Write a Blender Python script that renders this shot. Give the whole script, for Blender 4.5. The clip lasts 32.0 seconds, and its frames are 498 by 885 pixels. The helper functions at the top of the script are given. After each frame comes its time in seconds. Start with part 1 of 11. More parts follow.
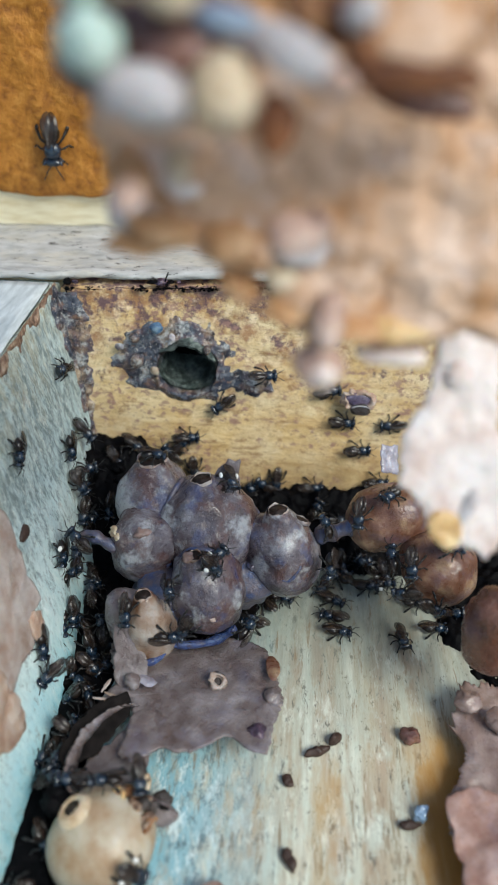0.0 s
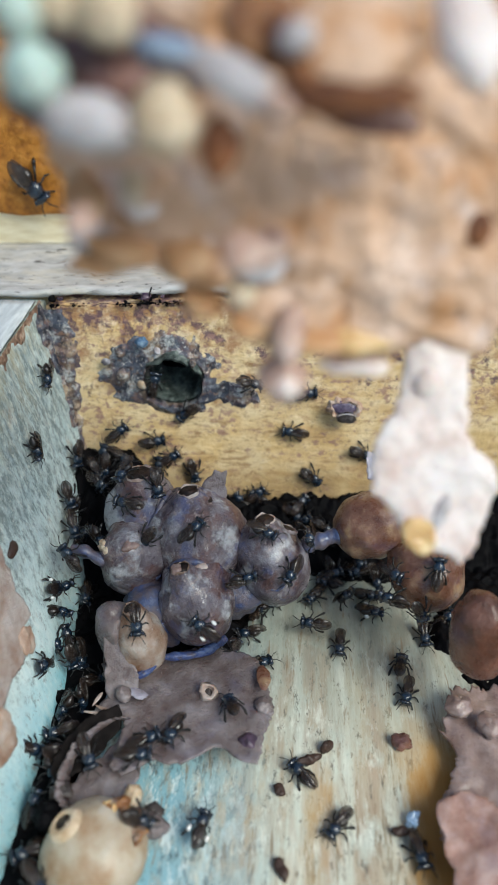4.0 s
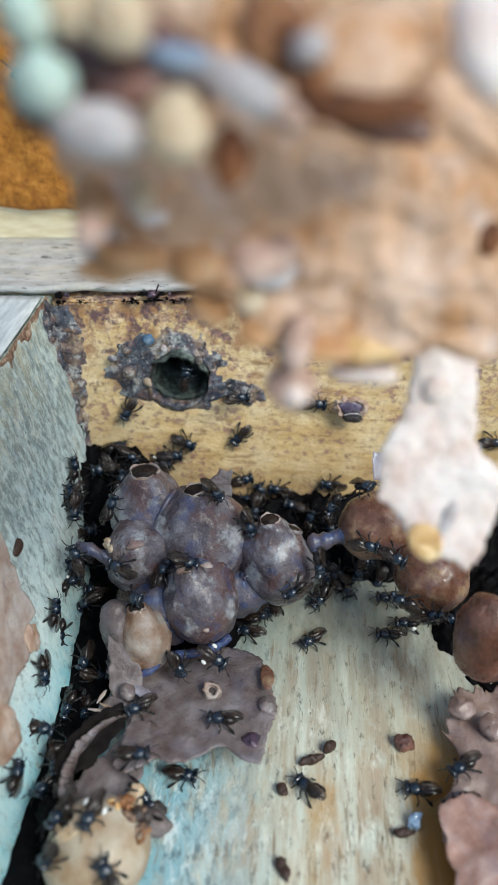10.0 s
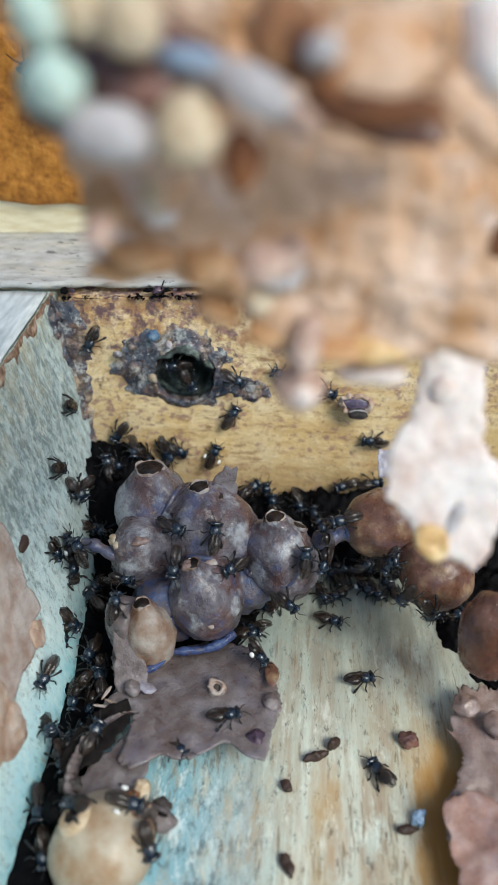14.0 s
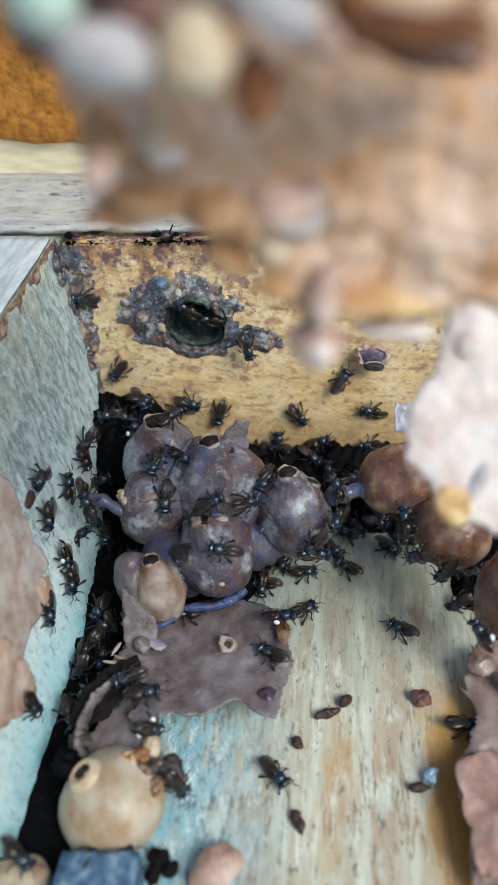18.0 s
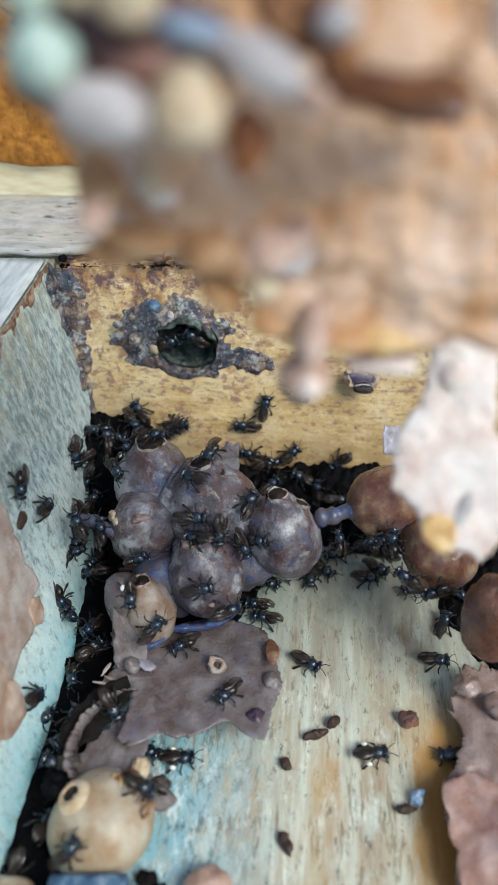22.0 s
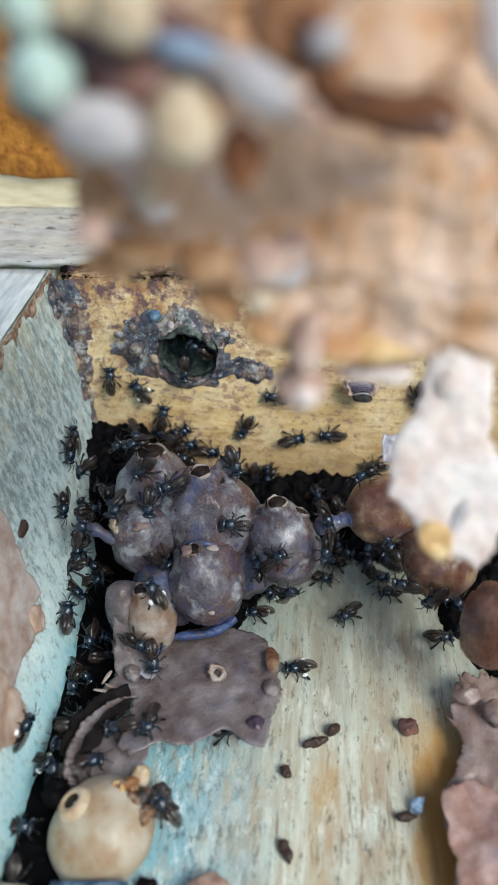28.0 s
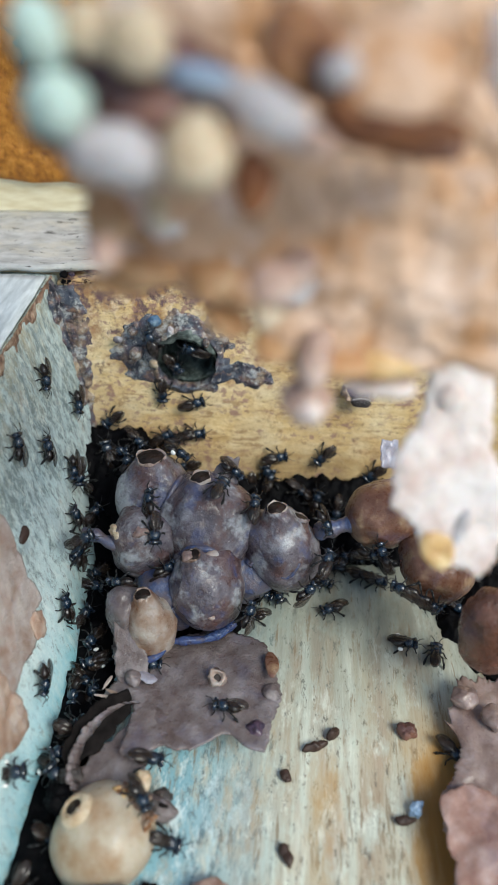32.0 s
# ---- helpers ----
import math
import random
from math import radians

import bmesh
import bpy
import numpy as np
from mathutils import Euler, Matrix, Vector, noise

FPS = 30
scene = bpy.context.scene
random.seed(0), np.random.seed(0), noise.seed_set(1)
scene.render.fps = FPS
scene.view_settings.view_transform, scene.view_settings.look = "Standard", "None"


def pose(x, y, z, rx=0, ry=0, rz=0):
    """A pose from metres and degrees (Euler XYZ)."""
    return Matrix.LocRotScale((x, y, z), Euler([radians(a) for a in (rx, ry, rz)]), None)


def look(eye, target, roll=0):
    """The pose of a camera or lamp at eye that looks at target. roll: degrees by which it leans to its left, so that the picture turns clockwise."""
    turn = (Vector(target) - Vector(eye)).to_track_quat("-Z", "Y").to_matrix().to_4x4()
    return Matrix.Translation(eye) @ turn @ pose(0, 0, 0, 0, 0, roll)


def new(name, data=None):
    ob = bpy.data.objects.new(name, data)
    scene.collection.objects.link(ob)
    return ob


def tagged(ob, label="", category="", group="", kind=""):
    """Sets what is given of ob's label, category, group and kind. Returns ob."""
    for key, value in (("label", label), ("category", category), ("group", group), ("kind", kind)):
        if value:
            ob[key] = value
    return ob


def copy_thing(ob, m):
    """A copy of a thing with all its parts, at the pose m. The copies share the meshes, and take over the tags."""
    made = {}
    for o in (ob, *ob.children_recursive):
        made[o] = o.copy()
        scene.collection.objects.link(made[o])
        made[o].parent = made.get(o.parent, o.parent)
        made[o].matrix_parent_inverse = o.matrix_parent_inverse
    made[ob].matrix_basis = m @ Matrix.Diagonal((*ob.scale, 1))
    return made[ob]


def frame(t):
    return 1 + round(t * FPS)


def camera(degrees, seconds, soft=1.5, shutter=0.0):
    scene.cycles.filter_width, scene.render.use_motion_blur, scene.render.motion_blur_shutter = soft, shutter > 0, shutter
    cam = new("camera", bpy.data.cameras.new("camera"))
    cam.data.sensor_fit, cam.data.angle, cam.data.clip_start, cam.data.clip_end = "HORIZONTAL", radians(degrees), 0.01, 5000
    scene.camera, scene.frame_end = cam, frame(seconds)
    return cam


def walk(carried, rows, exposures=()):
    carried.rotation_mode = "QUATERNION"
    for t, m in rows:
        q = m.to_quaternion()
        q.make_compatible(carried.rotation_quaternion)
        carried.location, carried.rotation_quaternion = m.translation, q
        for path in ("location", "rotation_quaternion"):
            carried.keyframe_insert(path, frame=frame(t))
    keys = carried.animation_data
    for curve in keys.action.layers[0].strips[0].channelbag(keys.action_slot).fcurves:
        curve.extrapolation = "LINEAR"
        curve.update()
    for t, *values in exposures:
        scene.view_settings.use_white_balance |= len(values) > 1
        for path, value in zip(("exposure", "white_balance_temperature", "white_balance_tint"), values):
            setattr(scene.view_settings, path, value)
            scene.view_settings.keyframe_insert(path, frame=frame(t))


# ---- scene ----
cam = camera(37.0, 32.0, 1.0)
cam.data.dof.use_dof = True
cam.data.dof.focus_distance = 0.1055
cam.data.dof.aperture_fstop = 26.0
PATH = [
    (0, -0.00000, -0.09446, 0.08784, 54.26, -1.42, 4.09),
    (0.5, 0.00035, -0.09445, 0.08832, 54.55, -1.17, 4.11),
    (1, 0.00047, -0.09415, 0.08937, 54.50, -1.26, 4.03),
    (1.5, 0.00097, -0.09477, 0.08866, 54.41, -1.09, 3.99),
    (2, 0.00140, -0.09513, 0.08791, 54.55, -0.75, 3.75),
    (2.5, 0.00224, -0.09440, 0.08936, 54.91, -0.29, 3.52),
    (3, 0.00229, -0.09433, 0.08905, 54.70, -0.12, 3.40),
    (3.5, 0.00267, -0.09465, 0.08871, 54.93, 0.11, 3.37),
    (5.5, 0.00285, -0.09483, 0.08851, 54.87, -0.21, 4.11),
    (6, 0.00276, -0.09460, 0.08882, 54.73, -0.13, 4.07),
    (6.5, 0.00256, -0.09470, 0.08875, 54.94, -0.03, 3.98),
    (7, 0.00289, -0.09472, 0.08853, 54.86, -0.04, 3.95),
    (7.5, 0.00273, -0.09469, 0.08870, 54.82, -0.09, 3.86),
    (8, 0.00262, -0.09437, 0.08898, 54.49, -0.23, 4.06),
    (8.5, 0.00251, -0.09412, 0.08944, 54.25, -0.18, 4.12),
    (9, 0.00245, -0.09395, 0.08936, 54.15, -0.05, 4.05),
    (9.5, 0.00234, -0.09402, 0.08939, 54.25, -0.18, 4.04),
    (10, 0.00249, -0.09396, 0.08942, 54.25, -0.19, 4.08),
    (10.5, 0.00253, -0.09398, 0.08945, 54.18, -0.14, 3.93),
    (11, 0.00227, -0.09410, 0.08918, 53.98, 0.01, 3.72),
    (11.5, 0.00207, -0.09357, 0.08987, 53.83, -0.37, 4.18),
    (12, 0.00193, -0.09347, 0.09004, 53.72, -0.39, 4.54),
    (12.5, 0.00201, -0.09336, 0.09017, 53.64, -0.14, 4.52),
    (13, 0.00204, -0.09359, 0.08981, 53.64, -0.23, 4.20),
    (13.5, 0.00210, -0.09359, 0.08997, 53.71, -0.26, 4.27),
    (15.5, 0.00090, -0.09301, 0.08806, 52.19, -0.36, 5.40),
    (16, 0.00024, -0.09098, 0.08730, 49.35, -0.43, 6.02),
    (16.5, 0.00096, -0.09039, 0.08777, 48.95, -0.14, 6.23),
    (17, 0.00141, -0.09023, 0.08807, 48.90, 0.02, 5.81),
    (17.5, 0.00161, -0.09034, 0.08859, 49.48, 0.04, 5.52),
    (18, 0.00169, -0.09034, 0.08854, 49.59, 0.12, 5.15),
    (18.5, 0.00195, -0.09039, 0.08863, 49.64, 0.27, 5.20),
    (19, 0.00123, -0.09015, 0.08875, 49.49, -0.08, 5.30),
    (19.5, 0.00125, -0.09028, 0.08867, 49.58, -0.25, 5.12),
    (20, 0.00118, -0.09028, 0.08927, 49.97, -0.38, 5.19),
    (20.5, 0.00153, -0.09057, 0.08947, 50.21, -0.47, 5.14),
    (21, 0.00152, -0.09051, 0.08968, 50.55, -0.63, 5.14),
    (21.5, 0.00179, -0.09061, 0.08971, 50.53, -0.72, 4.91),
    (22, 0.00178, -0.09045, 0.09028, 50.58, -0.58, 4.85),
    (22.5, 0.00221, -0.09057, 0.09006, 50.73, -0.19, 4.68),
    (23, 0.00199, -0.09091, 0.08991, 51.10, -0.38, 4.71),
    (23.5, 0.00211, -0.09106, 0.08966, 51.13, -0.59, 5.10),
    (24, 0.00212, -0.09109, 0.09000, 51.10, -0.61, 5.22),
    (24.5, 0.00194, -0.09110, 0.09009, 51.14, -0.69, 5.18),
    (25, 0.00208, -0.09077, 0.09012, 50.84, -0.54, 5.08),
    (25.5, 0.00214, -0.09094, 0.09021, 51.03, -0.59, 5.19),
    (27.5, 0.00215, -0.09123, 0.09063, 51.35, -0.45, 4.98),
    (28, 0.00223, -0.09103, 0.09073, 51.27, -0.36, 4.93),
    (28.5, 0.00233, -0.09108, 0.09068, 51.42, -0.50, 4.86),
    (29, 0.00225, -0.09127, 0.09064, 51.58, -0.46, 4.72),
    (29.5, 0.00201, -0.09126, 0.09097, 51.25, -0.43, 4.56),
    (30, 0.00155, -0.09121, 0.09113, 51.25, -0.83, 4.89),
    (30.5, 0.00198, -0.09130, 0.09164, 51.38, -0.59, 4.79),
    (31, 0.00156, -0.09141, 0.09165, 51.46, -0.89, 4.76),
    (31.5, 0.00143, -0.09092, 0.09189, 51.08, -0.78, 4.45),
    (32, 0.00129, -0.09072, 0.09199, 51.04, -0.72, 4.57),
]
walk(cam, [(t, pose(x, y, z, rx, ry, rz)) for t, x, y, z, rx, ry, rz in PATH], [(0, 0.51, 6500, 2), (32, 0.51, 6500, 2)])

# ---- daylight: a bright overcast sky and a broad soft sun ----
world = bpy.data.worlds.new("sky")
scene.world = world
world.use_nodes = True
sky = world.node_tree.nodes.new("ShaderNodeTexSky")
sky.sky_type, sky.sun_disc = "NISHITA", False
sky.sun_elevation, sky.sun_rotation = radians(47), radians(130)
background = world.node_tree.nodes["Background"]
background.inputs["Strength"].default_value = 0.12
world.node_tree.links.new(sky.outputs[0], background.inputs["Color"])
sun = new("sun", bpy.data.lights.new("sun", "SUN"))
sun.data.energy, sun.data.angle, sun.data.color = 2.05, radians(30), (1.0, 0.975, 0.93)
sun.matrix_world = look((0.62, -0.52, 0.86), (0, 0, 0))


# ---- materials ----
class Nodes:
    """A short way to write a node material; noise sizes are in millimetres."""

    def __init__(self, name, rough=0.6, spec=0.4, coat=0.0):
        self.mat = bpy.data.materials.new(name)
        self.mat.use_nodes = True
        self.tree = self.mat.node_tree
        self.bsdf = self.tree.nodes["Principled BSDF"]
        self.bsdf.inputs["Roughness"].default_value = rough
        self.bsdf.inputs["Specular IOR Level"].default_value = spec
        self.bsdf.inputs["Coat Weight"].default_value = coat
        self.bsdf.inputs["Coat Roughness"].default_value = 0.15
        self.coord = self.tree.nodes.new("ShaderNodeTexCoord").outputs["Object"]

    def scattered(self):
        """Shift the pattern from object to object."""
        r = self.tree.nodes.new("ShaderNodeObjectInfo").outputs["Random"]
        n = self.tree.nodes.new("ShaderNodeVectorMath")
        n.operation = "ADD"
        self.link(self.coord, n.inputs[0])
        self.link(self.math("MULTIPLY", r, 0.37), n.inputs[1])
        self.coord = n.outputs[0]

    def link(self, a, b):
        self.tree.links.new(a, b)

    def mapped(self, stretch=(1, 1, 1), shift=(0, 0, 0)):
        n = self.tree.nodes.new("ShaderNodeMapping")
        n.inputs["Scale"].default_value = stretch
        n.inputs["Location"].default_value = shift
        self.link(self.coord, n.inputs["Vector"])
        return n.outputs[0]

    def noise(self, size, detail=4, stretch=(1, 1, 1), rough=0.6, shift=(0, 0, 0)):
        n = self.tree.nodes.new("ShaderNodeTexNoise")
        n.inputs["Scale"].default_value = 1000.0 / size
        n.inputs["Detail"].default_value = detail
        n.inputs["Roughness"].default_value = rough
        self.link(self.mapped(stretch, shift), n.inputs["Vector"])
        return n.outputs["Fac"]

    def cells(self, size):
        n = self.tree.nodes.new("ShaderNodeTexVoronoi")
        n.inputs["Scale"].default_value = 1000.0 / size
        self.link(self.coord, n.inputs["Vector"])
        return n.outputs["Distance"]

    def axis(self, which, low, high):
        """0 at low, 1 at high along an axis of the object, in metres."""
        s = self.tree.nodes.new("ShaderNodeSeparateXYZ")
        self.link(self.coord, s.inputs[0])
        return self.remap(s.outputs["XYZ".index(which)], low, high)

    def remap(self, fac, low, high, a=0.0, b=1.0):
        n = self.tree.nodes.new("ShaderNodeMapRange")
        for k, v in zip(("From Min", "From Max", "To Min", "To Max"), (low, high, a, b)):
            n.inputs[k].default_value = v
        self.link(fac, n.inputs["Value"])
        return n.outputs[0]

    def math(self, op, a, b):
        n = self.tree.nodes.new("ShaderNodeMath")
        n.operation = op
        for k, v in enumerate((a, b)):
            if isinstance(v, (int, float)):
                n.inputs[k].default_value = v
            else:
                self.link(v, n.inputs[k])
        return n.outputs[0]

    def ramp(self, fac, *stops):
        n = self.tree.nodes.new("ShaderNodeValToRGB")
        e = n.color_ramp.elements
        while len(e) < len(stops):
            e.new(0.5)
        for k, (p, c) in enumerate(stops):
            e[k].position, e[k].color = p, (*c, 1)
        self.link(fac, n.inputs["Fac"])
        return n.outputs["Color"]

    def mix(self, fac, a, b):
        n = self.tree.nodes.new("ShaderNodeMix")
        n.data_type = "RGBA"
        if isinstance(fac, (int, float)):
            n.inputs[0].default_value = fac
        else:
            self.link(fac, n.inputs[0])
        for k, v in ((6, a), (7, b)):
            if isinstance(v, tuple):
                n.inputs[k].default_value = (*v, 1)
            else:
                self.link(v, n.inputs[k])
        return n.outputs[2]

    def done(self, color, bump=None, height=0.0002, rough=None):
        if isinstance(color, tuple):
            self.bsdf.inputs["Base Color"].default_value = (*color, 1)
        else:
            self.link(color, self.bsdf.inputs["Base Color"])
        if bump is not None:
            n = self.tree.nodes.new("ShaderNodeBump")
            n.inputs["Distance"].default_value = height
            n.inputs["Strength"].default_value = 0.8
            self.link(bump, n.inputs["Height"])
            self.link(n.outputs[0], self.bsdf.inputs["Normal"])
        if rough is not None:
            self.link(rough, self.bsdf.inputs["Roughness"])
        return self.mat


def wood_yellow():
    n = Nodes("yellow_wood", 0.6, 0.35)
    grain = n.noise(1.6, 6, (0.18, 1, 1))
    base = n.ramp(grain, (0.3, (0.52, 0.34, 0.14)), (0.5, (0.64, 0.45, 0.21)), (0.7, (0.75, 0.58, 0.32)))
    patch = n.noise(7, 4)
    base = n.mix(n.remap(patch, 0.42, 0.66, 0, 0.7), base, (0.76, 0.63, 0.40))
    base = n.mix(n.remap(n.noise(4.5, 5, (0.35, 1, 1), 0.7, (0.8, 0.1, 0.4)), 0.50, 0.64, 0, 0.6), base, (0.56, 0.35, 0.15))
    # resin smears, denser towards the upper edge
    high = n.axis("Z", 0.020, 0.039)
    cream = n.math("MULTIPLY", n.remap(n.noise(2.6, 6, shift=(0.15, 0.4, 0.7), rough=0.65), 0.50, 0.60, 0, 0.8), high)
    base = n.mix(cream, base, (0.80, 0.64, 0.44))
    specks = n.math("ADD", n.noise(2.8, 9, rough=0.72), n.math("MULTIPLY", high, 0.15))
    brown = n.remap(specks, 0.56, 0.72)
    base = n.mix(n.math("MULTIPLY", brown, 0.8), base, (0.30, 0.13, 0.055))
    base = n.mix(n.remap(n.noise(1.1, 7, (0.6, 1, 1), 0.78), 0.55, 0.63, 0, 0.7), base, (0.25, 0.13, 0.06))
    base = n.mix(n.remap(n.noise(1.2, 7, (0.6, 1, 1), 0.75, (0.5, 0, 0.2)), 0.57, 0.68, 0, 0.65), base, (0.82, 0.68, 0.44))
    purple = n.remap(n.math("ADD", n.noise(2.4, 9, shift=(0.3, 0.1, 0), rough=0.70), n.math("MULTIPLY", high, 0.18)), 0.65, 0.73)
    base = n.mix(n.math("MULTIPLY", purple, 0.9), base, (0.10, 0.055, 0.07))
    base = n.mix(n.math("MULTIPLY", high, n.remap(n.noise(0.7, 6, shift=(0.7, 0.5, 0.2), rough=0.8), 0.60, 0.66, 0, 0.7)), base, (0.045, 0.022, 0.025))
    base = n.mix(n.remap(n.noise(1.5, 7, (0.22, 1, 1), 0.7, (0.2, 0.6, 0.9)), 0.565, 0.63, 0, 0.7), base, (0.30, 0.17, 0.075))
    # brown foot of the board: occlusion shade painted in along with resin stain
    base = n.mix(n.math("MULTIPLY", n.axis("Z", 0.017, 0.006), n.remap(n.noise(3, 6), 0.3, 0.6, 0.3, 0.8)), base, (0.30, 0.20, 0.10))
    # clusters of purplish resin flecks
    fleck = n.math("MULTIPLY", n.remap(n.noise(5.5, 4, (0.6, 1, 1), 0.6, (0.6, 0.3, 0.8)), 0.46, 0.56), n.remap(n.noise(1.0, 7, (0.7, 1, 1), 0.68, (0.9, 0.4, 0.1)), 0.53, 0.58, 0, 0.8))
    base = n.mix(fleck, base, (0.30, 0.165, 0.135))
    return n.done(base, n.noise(0.8, 6, (0.5, 1, 1)), 0.0003)


def wood_grey():
    """Weathered board: pale mint below, grey-green granular mould above, a teal tint at the foot that paints its bluish
    shade.
    """
    n = Nodes("weathered_wood", 0.6, 0.35)
    grain = n.noise(1.3, 10, (1, 1, 0.42), 0.8)
    base = n.ramp(grain, (0.34, (0.50, 0.62, 0.60)), (0.46, (0.70, 0.84, 0.82)), (0.6, (0.84, 0.93, 0.90)))
    base = n.mix(n.remap(n.noise(3.5, 7, (1, 1, 0.4), 0.75, (0.2, 0.7, 0.5)), 0.46, 0.66, 0, 0.7), base, (0.55, 0.74, 0.76))
    # bluish shade at the board's foot, put into the colour as teal
    foot = n.math("MULTIPLY", n.axis("Z", 0.011, 0.000), n.remap(n.noise(2.5, 8, (1, 1, 0.45), shift=(0.4, 0.9, 0.2), rough=0.75), 0.34, 0.58, 0.35, 1))
    base = n.mix(foot, base, (0.22, 0.56, 0.66))
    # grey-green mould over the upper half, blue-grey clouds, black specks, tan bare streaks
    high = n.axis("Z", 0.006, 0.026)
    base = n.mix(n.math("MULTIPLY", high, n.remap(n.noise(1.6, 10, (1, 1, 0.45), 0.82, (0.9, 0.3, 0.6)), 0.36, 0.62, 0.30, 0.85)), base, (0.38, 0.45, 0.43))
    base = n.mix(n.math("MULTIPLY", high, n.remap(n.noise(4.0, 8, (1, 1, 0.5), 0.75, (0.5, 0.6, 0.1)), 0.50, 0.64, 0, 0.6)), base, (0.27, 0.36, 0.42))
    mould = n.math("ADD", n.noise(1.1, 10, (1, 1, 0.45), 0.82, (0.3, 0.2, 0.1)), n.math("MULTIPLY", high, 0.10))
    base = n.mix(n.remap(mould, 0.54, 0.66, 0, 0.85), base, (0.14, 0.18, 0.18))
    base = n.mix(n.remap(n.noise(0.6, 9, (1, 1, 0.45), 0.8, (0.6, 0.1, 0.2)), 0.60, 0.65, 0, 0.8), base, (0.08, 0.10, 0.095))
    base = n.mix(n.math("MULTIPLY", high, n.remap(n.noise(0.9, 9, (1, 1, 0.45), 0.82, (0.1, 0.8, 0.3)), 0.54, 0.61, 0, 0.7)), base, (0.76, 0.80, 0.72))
    tan = n.math("MULTIPLY", n.axis("Z", 0.024, 0.037), n.remap(n.noise(3, 8, (1, 1, 0.5), 0.75, (0.1, 0.4, 0)), 0.46, 0.62, 0, 0.6))
    base = n.mix(tan, base, (0.42, 0.36, 0.22))
    base = n.mix(n.remap(n.noise(5, 6, (1, 1, 0.4), 0.7, (0.1, 0.4, 0)), 0.62, 0.72, 0, 0.5), base, (0.50, 0.38, 0.27))
    return n.done(base, grain, 0.0003)


def wood_floor():
    n = Nodes("floor_wood", 0.6, 0.35)
    streak = n.noise(4.2, 7, (1, 0.10, 1), 0.68)
    base = n.ramp(streak, (0.34, (0.38, 0.28, 0.19)), (0.45, (0.49, 0.42, 0.31)), (0.54, (0.57, 0.565, 0.46)), (0.66, (0.78, 0.81, 0.70)))
    tan = n.remap(n.noise(4.5, 5, (1, 0.22, 1), shift=(0.05, 0.3, 0)), 0.51, 0.64, 0, 0.6)
    base = n.mix(tan, base, (0.47, 0.35, 0.25))
    mint = n.remap(n.noise(2.6, 7, (1, 0.45, 1), 0.7, (0.7, 0.2, 0)), 0.50, 0.64, 0, 0.7)
    base = n.mix(mint, base, (0.62, 0.68, 0.59))
    pale = n.remap(n.noise(2.2, 8, (1, 0.28, 1), 0.75, (0.1, 0.6, 0)), 0.54, 0.64, 0, 0.75)
    base = n.mix(pale, base, (0.84, 0.85, 0.74))
    dash = n.remap(n.noise(1.1, 8, (1, 0.35, 1), 0.82, (0.6, 0.1, 0)), 0.555, 0.605, 0, 0.85)
    base = n.mix(dash, base, (0.14, 0.125, 0.10))
    ochre = n.math("MULTIPLY", n.axis("X", 0.002, 0.018), n.remap(n.noise(5, 5, (1, 0.25, 1), shift=(0.9, 0.5, 0)), 0.46, 0.66, 0, 0.45))
    base = n.mix(ochre, base, (0.50, 0.38, 0.20))
    # teal mould towards the nest, brown resin stain on the other side
    blue = n.math("MULTIPLY", n.axis("X", 0.004, -0.010), n.remap(n.noise(2.4, 8, (1, 0.35, 1), 0.75), 0.34, 0.52))
    base = n.mix(n.math("MULTIPLY", blue, 0.92), base, (0.23, 0.47, 0.56))
    fleck = n.math("MULTIPLY", n.axis("X", 0.003, -0.007), n.remap(n.noise(1.5, 9, (1, 0.4, 1), 0.8, (0.3, 0.8, 0)), 0.51, 0.59, 0, 0.85))
    base = n.mix(fleck, base, (0.10, 0.15, 0.165))
    chalk = n.math("MULTIPLY", n.axis("X", 0.001, -0.008), n.remap(n.noise(1.6, 9, (1, 0.4, 1), 0.8, (0.5, 0.2, 0)), 0.51, 0.60, 0, 0.85))
    base = n.mix(chalk, base, (0.70, 0.80, 0.80))
    # painted shade and resin stain darken the floor towards the back
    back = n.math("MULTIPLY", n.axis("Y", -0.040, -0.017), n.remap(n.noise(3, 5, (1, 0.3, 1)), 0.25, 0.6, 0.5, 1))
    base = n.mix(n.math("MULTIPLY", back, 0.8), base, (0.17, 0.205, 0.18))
    crack = n.remap(n.noise(1.3, 8, (1, 0.10, 1), 0.75, (0.2, 0.9, 0)), 0.565, 0.62, 0, 0.75)
    base = n.mix(crack, base, (0.24, 0.17, 0.10))
    edge = n.math("ADD", n.axis("X", 0.0165, 0.0235), n.remap(n.noise(5, 6, (1, 0.25, 1), 0.7, (0.4, 0, 0)), 0.3, 0.7, -0.6, 0.40))
    edge = n.math("MULTIPLY", edge, n.axis("Y", -0.032, -0.042))
    base = n.mix(n.remap(edge, 0.0, 0.50, 0, 0.8), base, (0.50, 0.29, 0.09))
    base = n.mix(n.remap(edge, 0.32, 0.85, 0, 0.85), base, (0.40, 0.18, 0.03))
    return n.done(base, streak, 0.0003)


